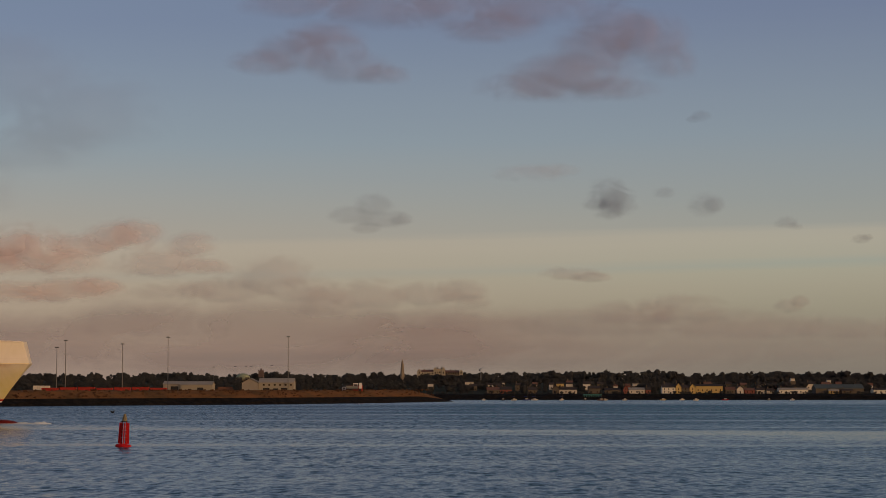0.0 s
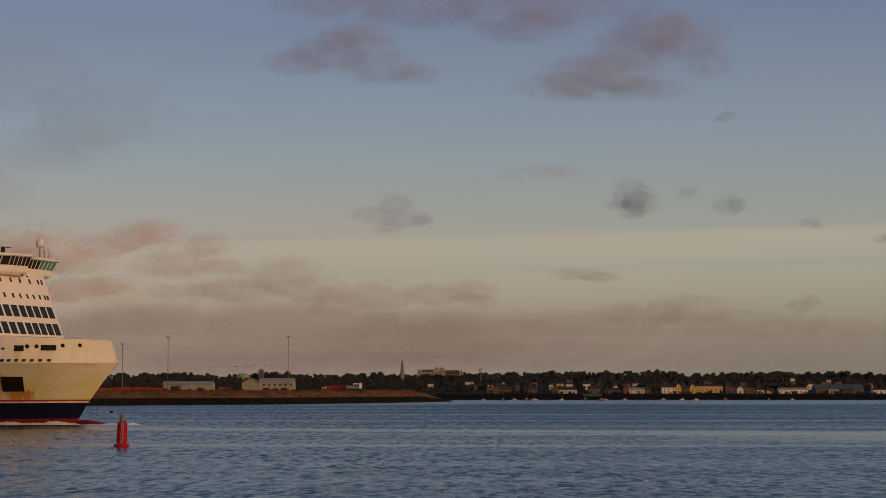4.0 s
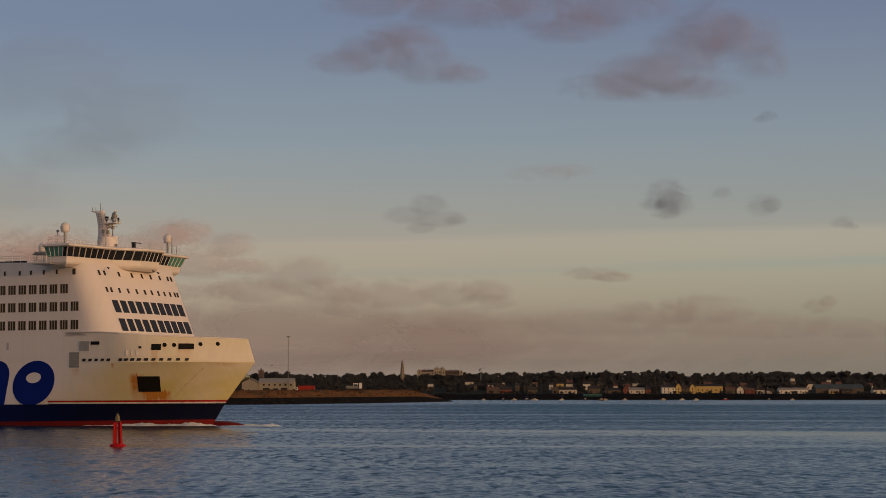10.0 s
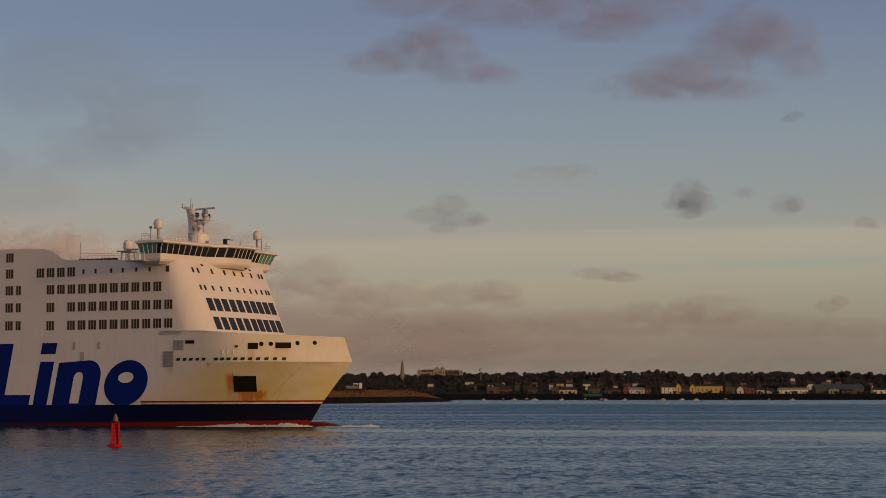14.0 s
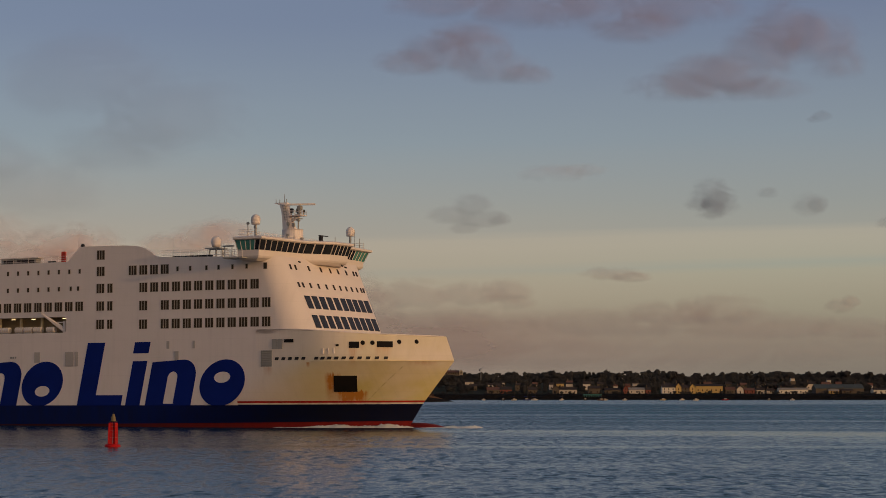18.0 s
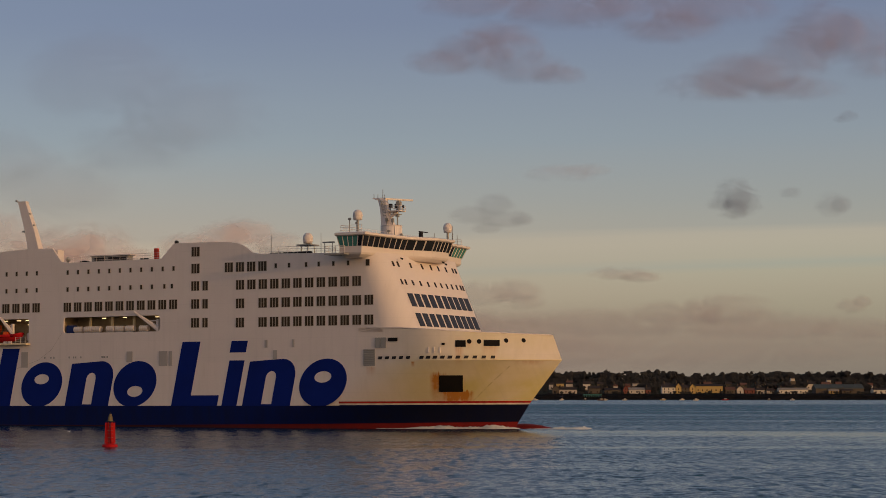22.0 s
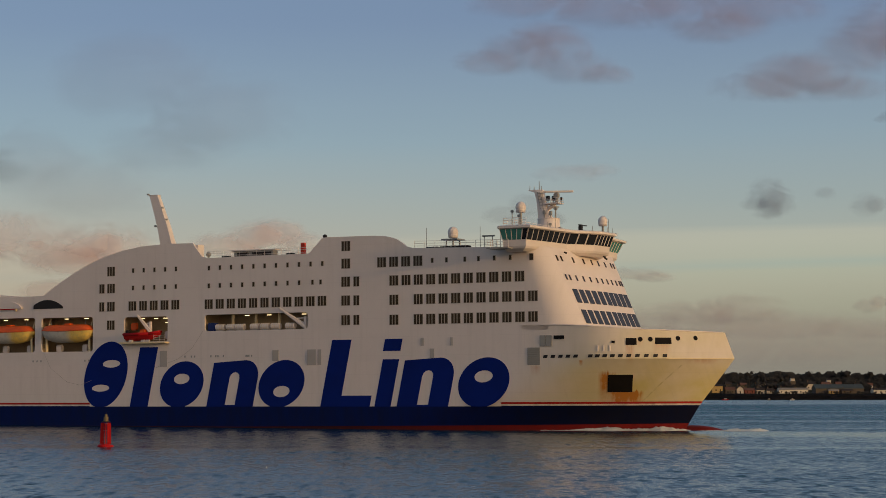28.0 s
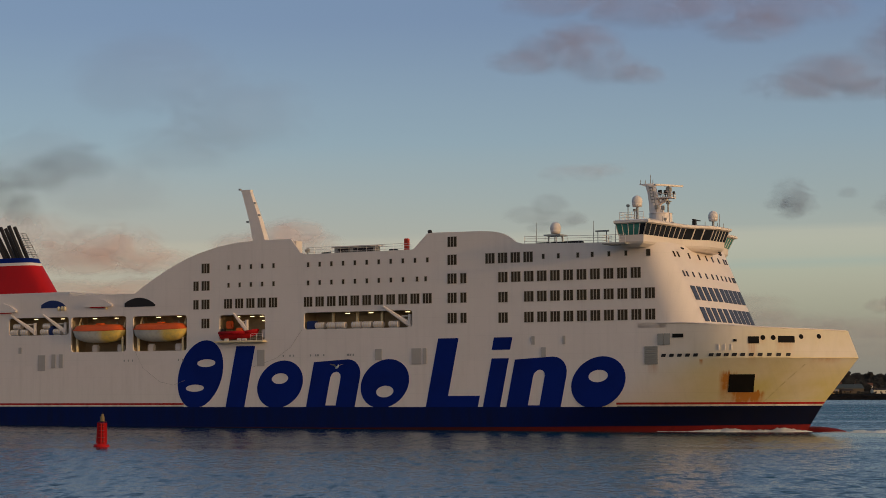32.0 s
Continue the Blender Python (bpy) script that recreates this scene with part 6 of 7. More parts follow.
K = 1100 / 3509.0
EAST_TOWN = [
    (1103, 1112, 5.6, 7.6, RENDERR, SLATE, "red rendered house with a gable on the waterfront", True, 2),
    (1113, 1141, 5.2, 6.4, RENDERW, ROOFGREY, "long low cream waterfront house", False, 1),
    (1143, 1152, 5.2, 6.8, RENDERR, SLATE, "small brick-red waterfront house", False, 1),
    (1172, 1195, 6.6, 8.2, RENDERB, SLATE, "white two-storey house with a slate roof", False, 2),
    (1195.5, 1206, 6.8, 9.0, RENDERY, SLATE, "yellow gabled house lit by the low sun", True, 2),
    (1207, 1220, 6.2, 8.0, STONE, SLATE, "grey-brown stone house with chimneys", False, 2),
    (1220.5, 1231, 6.6, 8.6, RENDERY, SLATE, "bright yellow gabled house", True, 2),
    (1231.5, 1279, 7.3, 8.4, RENDERY, SLATE, "long yellow building with a slate roof", False, 1),
    (1284, 1301, 5.4, 6.8, STONE, TERRA, "brown house with a tiled roof", False, 1),
    (1304, 1316, 5.6, 7.4, RENDERW, TERRA, "white gabled house among trees", True, 1),
    (1318, 1336, 5.0, 6.2, RENDERR, TERRA, "low house with a terracotta roof", False, 1),
    (1339, 1353, 5.2, 6.4, RENDERW, SLATE, "small white house on the waterfront", False, 1),
]
WEST_TOWN = [
    (1357, 1370, 4.8, 5.9, RENDERW, SLATE, "small white house on the waterfront", False, 1),
    (1379, 1404, 5.3, 6.3, RENDERB, ROOFGREY, "white terraced house row", False, 1),
    (1404.5, 1430, 5.3, 6.3, RENDERB, ROOFGREY, "white terraced house row", False, 1),
    (1467, 1485, 4.6, 5.4, RENDERY, ROOFGREY, "low yellow waterfront building", False, 1),
    (1546, 1572, 5.2, 6.2, RENDERB, SLATE, "cream house on the waterfront", False, 1),
    (1490, 1510, 4.8, 5.6, STONE, SLATE, "low brown waterfront building", False, 1),
    (862, 884, 5.2, 6.6, STONE, TERRA, "brown low waterfront house", False, 1),
    (885, 906, 5.4, 6.9, RENDERR, SLATE, "dull red waterfront house", False, 1),
    (990, 1021, 5.3, 6.4, RENDERW, SLATE, "cream house on the waterfront", False, 1),
    (978, 990, 6.0, 7.4, STONE, SLATE, "brown stone house on the waterfront", True, 1),
    (1042, 1062, 6.0, 7.2, STONE, SLATE, "dim stone house behind a quay", False, 1),
    (935, 950, 5.2, 6.6, STONE, SLATE, "brown stone house on the waterfront", False, 1),
    (1070, 1098, 5.0, 6.2, STONE, SLATE, "brown stone waterfront house", False, 1),
]
for a, b, e, r, wall, roof, lab, gab, n in EAST_TOWN + WEST_TOWN:
    house((a - 784) * K, (b - 784) * K, e, r, wall, roof, lab, gable=gab, rows=n)
# upper row of houses half hidden in trees
for a, b, e, r, wall, lab in ((985, 998, 8.9, 10.2, RENDERY, "yellow house on the wooded slope"), (1002, 1014, 8.7, 10.0, RENDERW, "pale house on the wooded slope"), (823, 838, 9.8, 10.6, RENDERW, "white house on the wooded slope"),
                              (1120, 1130, 9.0, 10.0, RENDERW, "white house on the wooded slope"), (1345, 1356, 8.6, 9.8, RENDERW, "white house on the wooded slope"), (1250, 1262, 9.2, 10.6, STONE, "stone house on the wooded slope"),
                              (1400, 1407, 12.0, 13.2, RENDERW, "white house high on the wooded slope"), (1464, 1471, 11.0, 12.2, RENDERW, "white house high on the wooded slope"), (885, 893, 9.4, 10.4, RENDERW, "white house on the wooded slope"),
                              (757, 767, 8.7, 9.8, RENDERW, "small pale house behind the spit")):
    k = 1185 / 3509.0
    house((a - 784) * k, (b - 784) * k, e, e + (r - e) * .6, wall, SLATE, lab, y=1185, chimney=False, rows=0)
slope = random.Random(77)
for i in range(26):
    a = 826 + i * 28.4 + slope.uniform(-8, 8)
    y = slope.choice((1165, 1180, 1205))
    k, e = y / 3509.0, land_height((a - 784) * y / 3509.0, y) + slope.uniform(2.6, 4.0)
    pick = slope.choice(((RENDERW, "pale rendered house half hidden among trees"), (STONE, "brown stone house half hidden among trees"), (STONE, "brown stone house half hidden among trees"), (RENDERR, "dull red house half hidden among trees")))
    house((a - 784) * k, (a + slope.uniform(7, 15) - 784) * k, e, e + slope.uniform(.9, 1.5), pick[0], slope.choice((SLATE, SLATE, TERRA)), pick[1], y=y, chimney=i % 3 == 0)
shed("boat_shed", "wide dark boat shed with a pale grey roof", (1446 - 784) * K, (1531 - 784) * K, 1103, 1116, 3.0, 6.0, 8.2, STONE, SHEDROOF, doors=[(-4, 0, 3, 2.4), (6, 0, 2.6, 2.4)])
# quay with teal railing
ob = empty("quay_rail", pose((1046 - 784) * .3, 1043, 1.4))
for k in range(12):
    bm = bmesh.new()
    rod(bm, (-5 + k * .9, 0, 0), (-5 + k * .9, 0, 1.5), .07, .07, 5)
    part("post", bm, TEALP, ob)
for z in (.7, 1.45):
    bm = bmesh.new()
    rod(bm, (-5, 0, z), (4.9, 0, z), .09, .09, 5)
    part("rail", bm, TEALP, ob)
tagged(ob, "teal painted railing along a quay edge", "railing")


PALESTONE = paint("pale_weathered_stone", (0.23, 0.175, 0.125), (0.14, 0.11, 0.08), 0.4, 0.85, scale=.6)


def monument():
    x, y = (712 - 784) / 3509 * 1490, 1490
    z = land_height(x, y)
    ob = empty("monument", pose(x, y, z))
    for nm, z0, z1, r0, r1, seg in (("plinth", -1, 5, 1.9, 1.7, 4), ("shaft", 5, 14.2, 1.75, 1.0, 8), ("gallery", 14.2, 14.7, 1.35, 1.35, 8), ("crown", 14.7, 16.5, .8, .55, 8), ("finial", 16.5, 18.6, .35, .06, 6)):
        bm = bmesh.new()
        bmesh.ops.create_cone(bm, cap_ends=True, segments=seg, radius1=r0, radius2=r1, depth=z1 - z0, matrix=pose(0, 0, (z0 + z1) / 2, 0, 0, 45))
        part(nm, bm, PALESTONE, ob)
    tagged(ob, "slender stone monument tower on the far ridge", "monument")


def college():
    x, y = (779 - 784) / 3509 * 1540, 1540
    z = land_height(x, y) + 5.0
    ob = empty("institution", pose(x, y, z))
    def window_row(wl, x0, x1, z0, tall, step):
        n = max(1, int((x1 - x0) / step))
        for k in range(n):
            bm = bmesh.new()
            cx = x0 + (k + .5) * (x1 - x0) / n
            block(bm, cx - .3, cx + .3, -4.06, -4.0, z0, z0 + tall)
            part("window", bm, GLASS, wl)
    for nm, x0, x1, h, top, wall in (("west_wing", -14.6, -5.2, 3.9, 5.5, CONCRETE), ("east_wing", 4.0, 14.8, 3.4, 5.0, STONE)):
        bm = bmesh.new()
        block(bm, x0, x1, -4, 4, -8, h)
        wl = part(nm, bm, wall, ob)
        rows = [[(u, -4.3, h - .1), (u, 0, top), (u, 4.3, h - .1)] for u in (x0, x1)]
        part("roof", grid_mesh(rows), TERRA, wl, "reddish-brown tiled roof")
        window_row(wl, x0, x1, 2.1, 1.1, 1.7)
    for nm, x0, x1, h, top in (("end_gable", -17.8, -14.6, 4.4, 6.2), ("gabled_bay", -5.2, -2.4, 5.6, 7.8), ("gabled_bay", 1.2, 4.0, 5.6, 7.6), ("end_gable", 14.8, 17.6, 4.0, 5.6)):
        mid = (x0 + x1) / 2
        outline = [(x0, -8), (x1, -8), (x1, h), (mid, top), (x0, h)]
        rows = [[(u, v, w) for u, w in outline + outline[:1]] for v in (-4.6, 4)]
        bm = grid_mesh(rows)
        bm.faces.new([bm.verts.new((u, -4.6, w)) for u, w in outline])
        wl = part(nm, bm, CONCRETE, ob)
        bm = bmesh.new()
        block(bm, mid - .35, mid + .35, -4.66, -4.6, 2.4, 3.9)
        part("window", bm, GLASS, wl)
    bm = bmesh.new()
    block(bm, -2.4, 1.2, -4, 4, -8, 5.9)
    wl = part("centre_block", bm, CONCRETE, ob)
    window_row(wl, -2.4, 1.2, 2.6, 1.4, 1.1)
    bm = bmesh.new()
    block(bm, -2.4, 1.2, -4.2, 4.2, 5.9, 6.25)
    part("roof", bm, SLATE, wl)
    for cx, top in ((-12.4, 6.4), (-8.6, 6.3), (-2.2, 7.9), (1.0, 7.9), (8.2, 5.9), (12.2, 5.8)):
        bm = bmesh.new()
        block(bm, cx - .3, cx + .3, -.4, .4, 3.0, top)
        part("chimney", bm, STONE, ob)
    tagged(ob, "long gabled stone institution with brown roofs on the far ridge", "building")


CHURCH = paint("red_sandstone", (0.12, 0.078, 0.066), (0.1, 0.06, 0.05), 0.4, 0.85, scale=.6)


def church():
    x, y = (462 - 784) / 3509 * 1420, 1420
    z = land_height(x, y)
    ob = empty("church_tower", pose(x, y, z))
    bm = bmesh.new()
    block(bm, -1.8, 1.8, -2, 2, -1, 9.4)
    part("tower", bm, CHURCH, ob)
    for cx in (-1.6, 0, 1.6):
        bm = bmesh.new()
        block(bm, cx - .4, cx + .4, -2, -1.4, 9.4, 10.0)
        part("battlement", bm, CHURCH, ob)
    bm = bmesh.new()
    bmesh.ops.create_cone(bm, cap_ends=True, segments=8, radius1=.9, radius2=.05, depth=2.2, matrix=pose(0, 0, 10.5))
    part("turret", bm, CHURCH, ob)
    tagged(ob, "reddish stone church tower among far trees", "church")


def crane():
    x, y = (851 - 784) / 3509 * 1560, 1560
    z = land_height(x, y)
    ob = empty("tower_crane", pose(x, y, z))
    bm = bmesh.new()
    rod(bm, (0, 0, 0), (0, 0, 12), .25, .22, 4)
    part("tower", bm, STEEL, ob)
    bm = bmesh.new()
    rod(bm, (-1.4, 0, 10.6), (2.2, 0, 12.6), .18, .14, 4)
    part("jib", bm, STEEL, ob)
    bm = bmesh.new()
    block(bm, -1.6, -.8, -.3, .3, 9.6, 10.6)
    part("counterweight", bm, SOOT, ob)
    tagged(ob, "small crane standing above the far ridge", "crane")


monument(), college(), church(), crane()
for px, py in ((378, 650), (416, 649), (435, 648.5), (444, 649.5), (481, 647)):
    x, y = (px - 784) / 3509 * 1000, 1000
    ob = empty("street_lamp", pose(x, y, 0))
    top = 5.87 + (688.2 - py) / 3509 * 1000
    bm = bmesh.new()
    rod(bm, (0, 0, 3), (0, 0, top), .05, .04, 5)
    part("pole", bm, MASTGREY, ob)
    bm = bmesh.new()
    block(bm, -.7, .7, -.25, .25, top - .1, top + .15, .05)
    part("lamp_head", bm, SOOT, ob)
    tagged(ob, "thin grey street lamp with a double head", "street lamp", "street lamps of the port road")
ob = empty("domed_hall", pose((430 - 784) / 3509 * 1450, 1450, land_height(-146, 1450)))
bm = bmesh.new()
ball(bm, (0, 0, 4.2), 5.2, 5, 3.2, 16)
part("dome", bm, paint("pale_green_roof", (0.25, 0.27, 0.17), rough=.7), ob, smooth=True)
bm = bmesh.new()
block(bm, -4.8, 4.8, -4.5, 4.5, -1, 4.4)
part("wall", bm, STONE, ob)
tagged(ob, "low hall with a pale green domed roof", "building")


def yacht(px, length, mast, hull, label, cabin=True):
    x, length = (px - 784) / 3509 * 985, length * .72
    ob = empty("moored_boat", pose(x, 985 + (px % 7) * 4, 0, 0, 0, (px * 37) % 50 - 25))
    rows = []
    for k in range(9):
        q = -1 + 2 * k / 8
        fat = max(.03, 1 - max(0, q) ** 2.2 - .25 * max(0, -q) ** 3)
        rows.append([(q * length / 2, length * .16 * fat * math.sin(a), .5 + .18 * max(0, q) ** 2 - .75 * max(0, math.cos(a)) * fat) for a in [radians(-90 + 30 * j) for j in range(7)]])
    part("hull", grid_mesh(rows), hull, ob, smooth=True)
    bm = bmesh.new()
    bm.faces.new([bm.verts.new((r[0][0], r[0][1], .47)) for r in rows] + [bm.verts.new((r[-1][0], r[-1][1], .47)) for r in rows[::-1]])
    part("deck", bm, RENDERW, ob)
    if cabin:
        bm = bmesh.new()
        block(bm, -length * .2, length * .18, -length * .1, length * .1, .47, 1.0, .1)
        part("cabin", bm, RENDERW, ob)
    if mast:
        bm = bmesh.new()
        rod(bm, (length * .08, 0, .7), (length * .08, 0, mast), .05, .03, 5)
        part("mast", bm, STONE, ob)
        bm = bmesh.new()
        rod(bm, (length * .08, 0, 1.8), (-length * .38, 0, 1.9), .11, .09, 6)
        part("boom", bm, BLUE, ob)
    return tagged(ob, label, "boat", "boats moored off the far shore")


for px, ln, mast, hull, lab in ((857, 2.6, 0, RENDERW, "small white moored dinghy"), (892, 3.2, 0, SOOT, "small dark boat at a mooring"), (910, 4.4, 7.5, RENDERW, "white moored yacht with a bare mast"), (934, 5.2, 9.2, BLUE, "dark blue moored yacht with a bare mast"),
                                (949, 4.8, 8.0, RENDERW, "white moored yacht with a bare mast"), (997, 3.4, 5.5, RENDERW, "small white yacht at a mooring"), (1040, 3.0, 0, SOOT, "small dark boat at a mooring"), (1064, 5.4, 10.2, TERRA, "brown moored yacht with a tall mast"),
                                (1072, 4.0, 0, RENDERW, "white moored motor boat"), (1107, 3.6, 0, RENDERW, "low white moored boat"), (1180, 4.4, 0, RENDERY, "cream boat moored offshore"), (1216, 4.0, 0, RENDERW, "white moored motor boat"),
                                (1232, 4.4, 0, RENDERW, "white boat moored offshore"), (1292, 4.8, 0, RED, "red-hulled moored motor boat"), (1410, 3.4, 0, RENDERW, "white moored motor boat"), (1368, 2.2, 0, STONE, "small grey moored boat")):
    yacht(px, ln, mast, hull, lab)

# ---- clouds ----
MAUVE = cloud_material("mauve_cloud", (0.53, 0.40, 0.46), 0.26, 0.013, 0.41)
DUSK = cloud_material("grey_cloud", (0.29, 0.28, 0.37), 0.24, 0.024, 0.44)
FAINT = cloud_material("faint_grey_cloud", (0.32, 0.30, 0.38), 0.18, 0.022, 0.42)
PINK = cloud_material("pink_cloud", (1.0, 0.75, 0.67), 0.40, 0.014, 0.44)
ROSE = cloud_material("rosy_cloud", (0.92, 0.70, 0.65), 0.34, 0.016, 0.42)
BANK = cloud_material("haze_bank", (0.72, 0.58, 0.57), 0.28, 0.016, 0.42)
DEEPBANK = cloud_material("deep_cloud_bank", (0.66, 0.50, 0.50), 0.42, 0.006, 0.50)
LOWBANK = cloud_material("low_cloud_bank", (0.74, 0.59, 0.57), 0.28, 0.006, 0.50)
THINBANK = cloud_material("thin_cloud_bank", (0.72, 0.57, 0.56), 0.20, 0.013, 0.44)
PALE = cloud_material("pale_cloud", (0.85, 0.75, 0.78), 0.20, 0.016, 0.36)
SMOKE = cloud_material("funnel_smoke", (0.20, 0.20, 0.21), 0.26, 0.13, 0.40)
VEIL = cloud_material("thin_veil", (0.48, 0.41, 0.47), 0.12, 0.008, 0.40)
CLOUDS = []


def vapour_body(w, h, seed, ox=0.0, oz=0.0):
    """Lumpy dome of vapour with a flat base and a puffed top, its wisps mapped from (ox, oz)."""
    n, rings = 36, 8
    deep = .25 * min(w, h)
    bm = bmesh.new()
    core = bm.verts.new((0, -deep, -.2 * h / 2))
    last = [core] * n
    for k in range(1, rings + 1):
        r, ring = k / rings, []
        for i in range(n):
            t = 2 * math.pi * i / n
            edge = 1 - .08 * (.5 + .5 * noise.noise((math.cos(t) * 2.2, math.sin(t) * 2.2, seed * 1.7))) * (abs(math.sin(2 * t)) ** .5)
            lump = 1 + .3 * noise.noise((r * math.cos(t) * 3, r * math.sin(t) * 3, seed))
            up = math.sin(t) * r * edge
            ring.append(bm.verts.new((math.cos(t) * r * edge * w / 2, -deep * (1 - r * r) * lump, (-.2 + up * (1.2 if up > 0 else .8)) * h / 2)))
        for i in range(n):
            j = (i + 1) % n
            bm.faces.new((core, ring[i], ring[j]) if k == 1 else (last[i], ring[i], ring[j], last[j]))
        last = ring
    uv = bm.loops.layers.uv.new("wisps")
    for f in bm.faces:
        for lp in f.loops:
            lp[uv].uv = (ox + lp.vert.co.x, oz + lp.vert.co.z)
    return bm


def cloud(px, py, speed, mat, label, puffs):
    """A far cloud of overlapping domed puffs of vapour, drifting along x."""
    dist = 3300.0 + 40.0 * len(CLOUDS)
    s = dist / 3509.0
    x, z = (px - 784) * s, 5.87 + (688.2 - py) * s
    ob = tagged(empty("cloud", pose(x, dist, z)), label, "cloud", "drifting evening clouds")
    for k, (dx, dy, wide, high) in enumerate(puffs):
        w, h = wide * 1.55 * s, high * 1.75 * s
        up = .1 * h - dy * s
        p = part("puff", vapour_body(w, h, len(CLOUDS) + k * 3.3, 917.0 * len(CLOUDS) + dx * s, up), mat, ob, smooth=True)
        p.matrix_basis = pose(dx * s, k * 5.0, up)
    CLOUDS.append((ob, x, dist, z, speed * s))
    return ob


cloud(555, 100, 14.4, MAUVE, "mauve ragged evening cloud", [(-95, 12, 110, 36), (-35, -6, 120, 58), (28, -16, 125, 60), (62, 16, 130, 48), (118, 30, 80, 32), (2, -36, 130, 46)])
cloud(985, 130, 15.0, MAUVE, "large mauve evening cloud", [(-62, 26, 130, 42), (0, 12, 170, 62), (62, 2, 150, 62), (100, 26, 150, 36)])
cloud(1105, 80, 16.8, MAUVE, "broad mauve evening cloud", [(-45, 10, 130, 70), (-10, -25, 130, 76), (45, -5, 130, 84), (85, 32, 90, 48)])
cloud(800, 10, 14.6, MAUVE, "thin mauve cloud high up", [(-265, -6, 180, 46), (-120, 2, 220, 60), (10, 8, 220, 64), (70, 36, 160, 44), (145, 0, 200, 56)])
cloud(1245, 205, 12.0, FAINT, "faint grey puff of cloud", [(0, 0, 30, 16), (-14, 5, 24, 10)])
cloud(80, 190, 8.5, VEIL, "faint mauve veil of cloud", [(-80, -40, 260, 120), (70, 30, 260, 110), (-20, 70, 220, 80)])
cloud(-150, 310, 8.5, VEIL, "faint mauve veil of cloud", [(-60, -20, 220, 90), (70, 30, 220, 80)])
cloud(1087, 356, 10.1, DUSK, "small dark grey cloud", [(-8, -8, 58, 46), (10, 4, 62, 40), (-6, 16, 50, 28), (-30, 6, 40, 20)])
cloud(652, 378, 9.8, FAINT, "small grey ragged cloud", [(-34, 4, 66, 26), (8, -14, 62, 32), (30, 12, 80, 24), (58, 10, 36, 18), (-4, 26, 50, 16)])
cloud(1252, 366, 10.3, FAINT, "small dark puff of cloud", [(-6, 0, 48, 34), (14, -4, 34, 24)])
cloud(1180, 342, 10.2, FAINT, "tiny grey puff of cloud", [(0, 0, 36, 18)])
cloud(1397, 397, 10.0, FAINT, "tiny grey puff of cloud", [(0, 0, 40, 18), (14, 4, 26, 12)])
cloud(1527, 424, 9.0, FAINT, "tiny grey puff of cloud", [(0, 0, 30, 12), (12, -4, 20, 8)])
cloud(955, 305, 2.5, PALE, "thin pale wisp of cloud", [(-16, 4, 100, 24), (34, -4, 80, 18)])
cloud(45, 455, 5.2, PINK, "pink sunlit evening cloud", [(-62, 12, 150, 44), (-32, -16, 110, 56), (18, -4, 120, 64), (62, 12, 120, 40)])
cloud(195, 425, 9.0, PINK, "pink sunlit evening cloud", [(-52, 14, 120, 34), (4, 2, 110, 42), (42, -10, 84, 40)])
cloud(85, 521, 4.2, PINK, "pink streak of evening cloud", [(-80, 0, 170, 34), (26, -2, 170, 36), (82, -12, 80, 26)])
cloud(295, 465, 7.0, ROSE, "pinkish broken cloud at evening", [(-20, 6, 140, 40), (42, -28, 84, 34), (62, 10, 90, 24)])
cloud(-150, 440, 5.5, PINK, "pink sunlit evening cloud", [(-90, 10, 170, 50), (0, -16, 190, 64), (80, 8, 160, 50)])
cloud(-330, 470, 5.0, PINK, "pink streak of evening cloud", [(-60, 0, 220, 44), (80, -8, 200, 40)])
cloud(465, 500, 5.0, BANK, "brownish broken evening cloud", [(10, -6, 150, 54), (-70, 18, 150, 32), (62, 18, 110, 34), (-160, 18, 130, 26)])
cloud(600, 535, 4.2, BANK, "brownish broken evening cloud", [(-40, 0, 110, 50), (50, -8, 130, 40)])
cloud(785, 524, 4.4, BANK, "brownish broken evening cloud", [(-30, 2, 110, 34), (26, -4, 84, 34), (42, 14, 74, 20)])
cloud(1155, 556, 3.8, BANK, "brownish cloud low over land", [(-30, 2, 140, 34), (50, -4, 150, 40)])
cloud(1405, 541, 5.0, BANK, "small brownish cloud at evening", [(-8, 4, 44, 20), (12, -6, 32, 16)])
cloud(1010, 486, 4.0, BANK, "thin brownish cloud wisp", [(0, 0, 100, 18), (36, 6, 60, 14)])
cloud(430, 611, .8, DEEPBANK, "long mauve-brown cloud bank low over the land", [(0, 0, 1000, 98)])
cloud(1040, 611, .8, LOWBANK, "long mauve-brown cloud bank low over the land", [(0, 0, 1000, 84)])
cloud(900, 575, 1.2, THINBANK, "ragged crest of the low cloud bank", [(-120, 0, 260, 36), (150, 2, 260, 36), (420, 6, 280, 36), (620, 8, 200, 30)])
cloud(220, 577, 1.2, THINBANK, "ragged crest of the low cloud bank", [(-190, 6, 260, 40), (60, 0, 260, 40)])

for u, w, du, dw in ((-146, 37.5, 9, 8), (-150, 40.5, 14, 10), (-156, 43, 18, 11), (-143, 43, 14, 9), (-134, 45, 18, 8)):
    sm = tagged(part("smoke_puff", vapour_body(du, dw, u, u * 3.0, w), SMOKE, smooth=True), "thin grey exhaust smoke above the funnel", "smoke")
    rider(sm, pose(u, 0, w, 0, 0, 27))

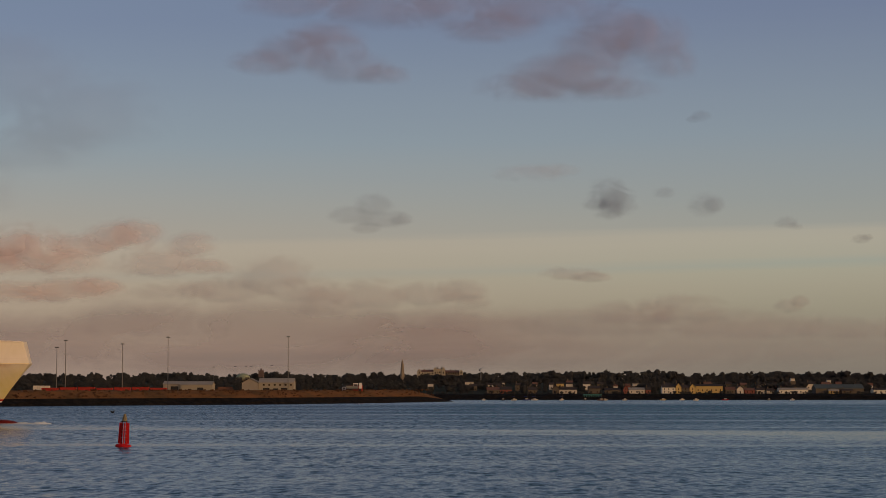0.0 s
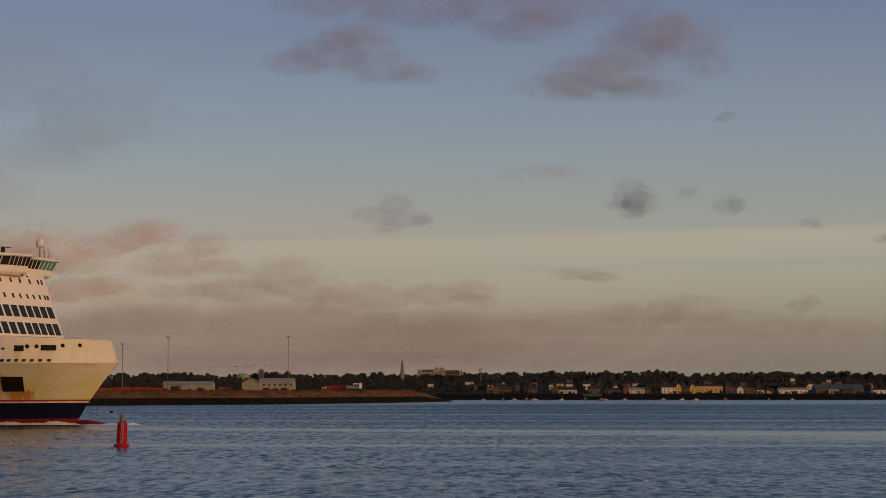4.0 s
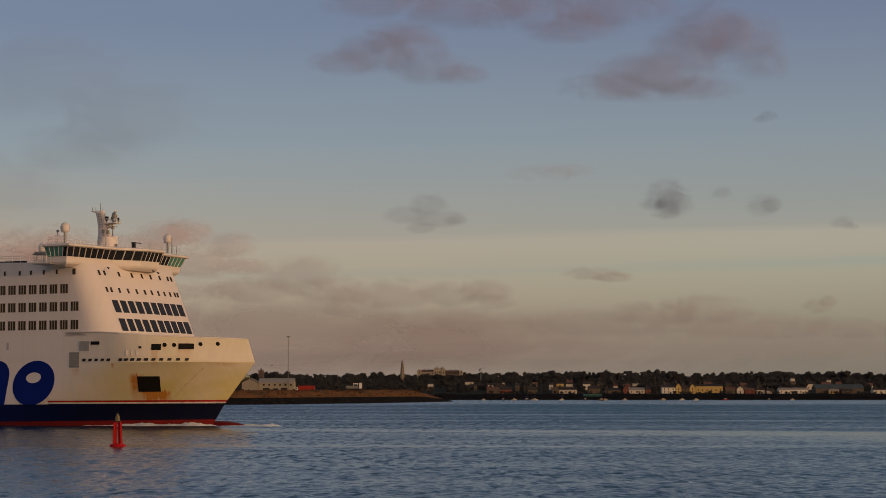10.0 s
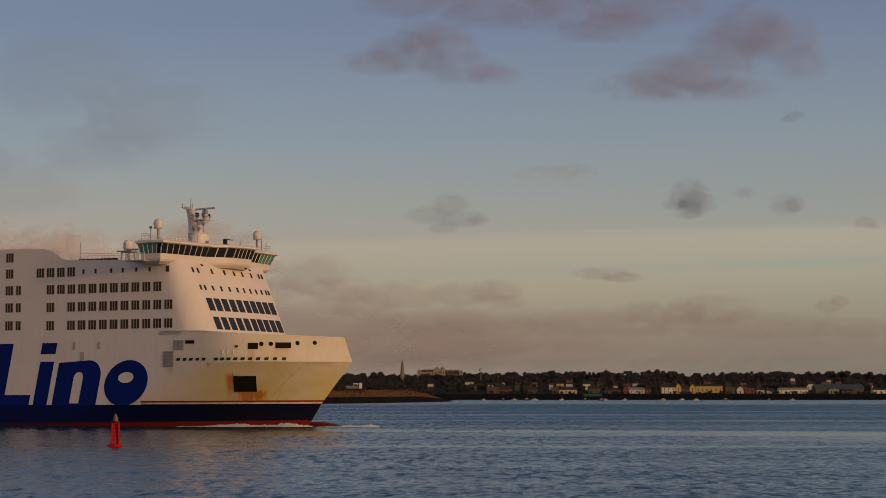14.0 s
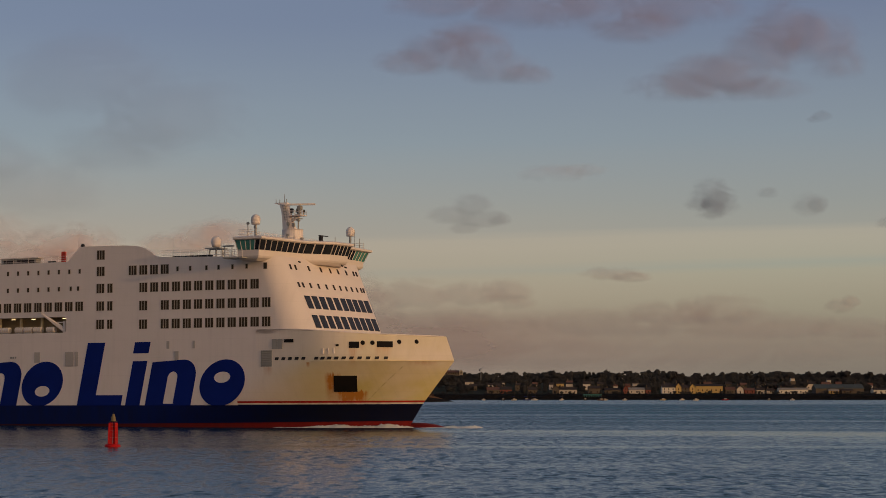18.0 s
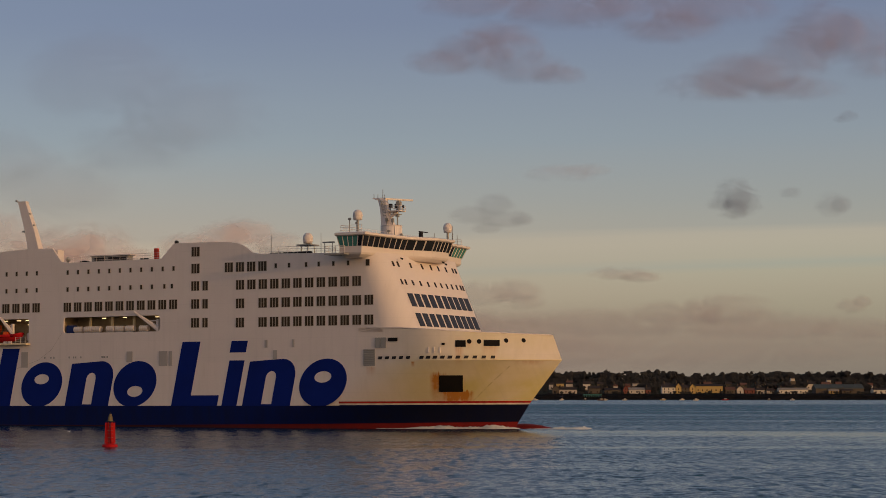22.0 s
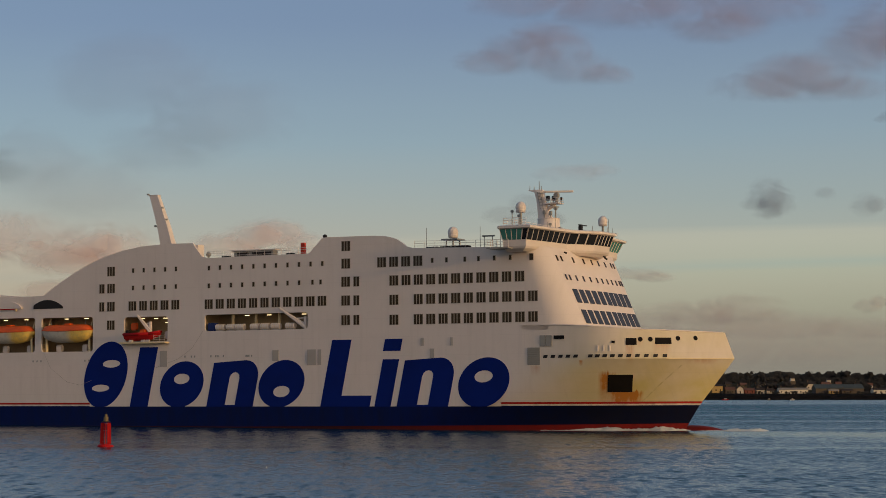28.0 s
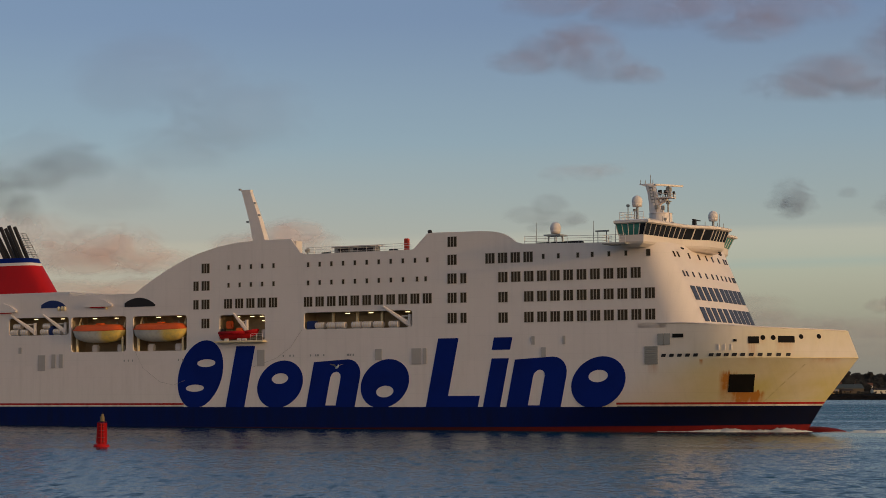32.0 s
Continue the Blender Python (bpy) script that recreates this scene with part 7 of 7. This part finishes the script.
# ---- what moves ----
TRACK = [(0, -69.21, 331.78, -23.701), (4, -53.51, 325.19, -24.273), (8, -37.75, 318.27, -24.85), (12, -21.96, 311.02, -25.432), (16, -6.17, 303.42, -26.018),
         (20, 9.59, 295.46, -26.61), (24, 25.3, 287.13, -27.207), (28, 40.92, 278.42, -27.808), (32, 56.42, 269.32, -28.415)]


def motions():
    rows = [(t, pose(x, y, 0, 0, -0.257, a)) for t, x, y, a in TRACK]
    walk(ferry, rows)
    for ob, m in RIDERS:
        walk(ob, [(t, p @ m) for t, p in rows])
    walk(SCANNER, [(k * .5, pose(-27.5, .8, 35.15, 0, 0, 40 + 72 * k)) for k in range(65)])
    walk(buoy, [(t, pose(x, 201.3, -.02 + dz, 0, tilt, yaw)) for t, x, dz, tilt, yaw in
                ((0, -32.4, 0, 2.5, 4), (3, -32.5, .04, 1.5, 8), (6, -32.7, -.03, 0, 28), (9, -32.9, .03, -1, 42), (13, -33.15, 0, 0, 46), (17, -33.4, -.03, 1, 38), (19, -33.55, .03, .5, 30),
                 (23, -33.8, 0, 0, 18), (25, -33.9, .03, 1, 14), (28, -34.2, -.02, .5, 6), (32, -34.6, 0, 1, -2))])
    walk(bird, [(0, pose(-66.6, 400, 1.1, 0, -10, 160)), (3, pose(-66.9, 401, 1.1, 0, -10, 165)), (8, pose(-68.5, 405, 1.0, 0, -5, 170)), (32, pose(-90, 430, 1.2, 0, 0, 172))])
    walk(gull, [(0, pose(-170, 170, 8, 0, 0, 20)), (19, pose(-84, 205, 2, 0, 0, 15)), (25, pose(-14.8, 224, .7, 0, -5, 280)), (27, pose(-13.2, 165, .6, 0, -5, 275)), (28.7, pose(-11.6, 128.5, .25, 0, -15, 272)), (29.5, pose(-11.5, 127, .12, 0, 0, 265)), (30.6, pose(-10.2, 117, 1.6, 0, -20, 280)), (32, pose(-5.35, 100, 6.95, 0, -20, 300))])
    walk(lorry, [(t, pose(x, 832, 3.55)) for t, x in ((0, -37.9), (3, -44.1), (7, -52.4), (10, -58.1), (13, -64.3), (20, -78), (32, -101))])
    walk(WATER_OB, [(0, pose(0, 0, 0)), (32, pose(14.0, -9.0, 0))])
    for ob, x, y, z, v in CLOUDS:
        walk(ob, [(0, pose(x, y, z)), (16, pose(x + 16 * v, y, z)), (32, pose(x + 32 * v, y, z))])


motions()
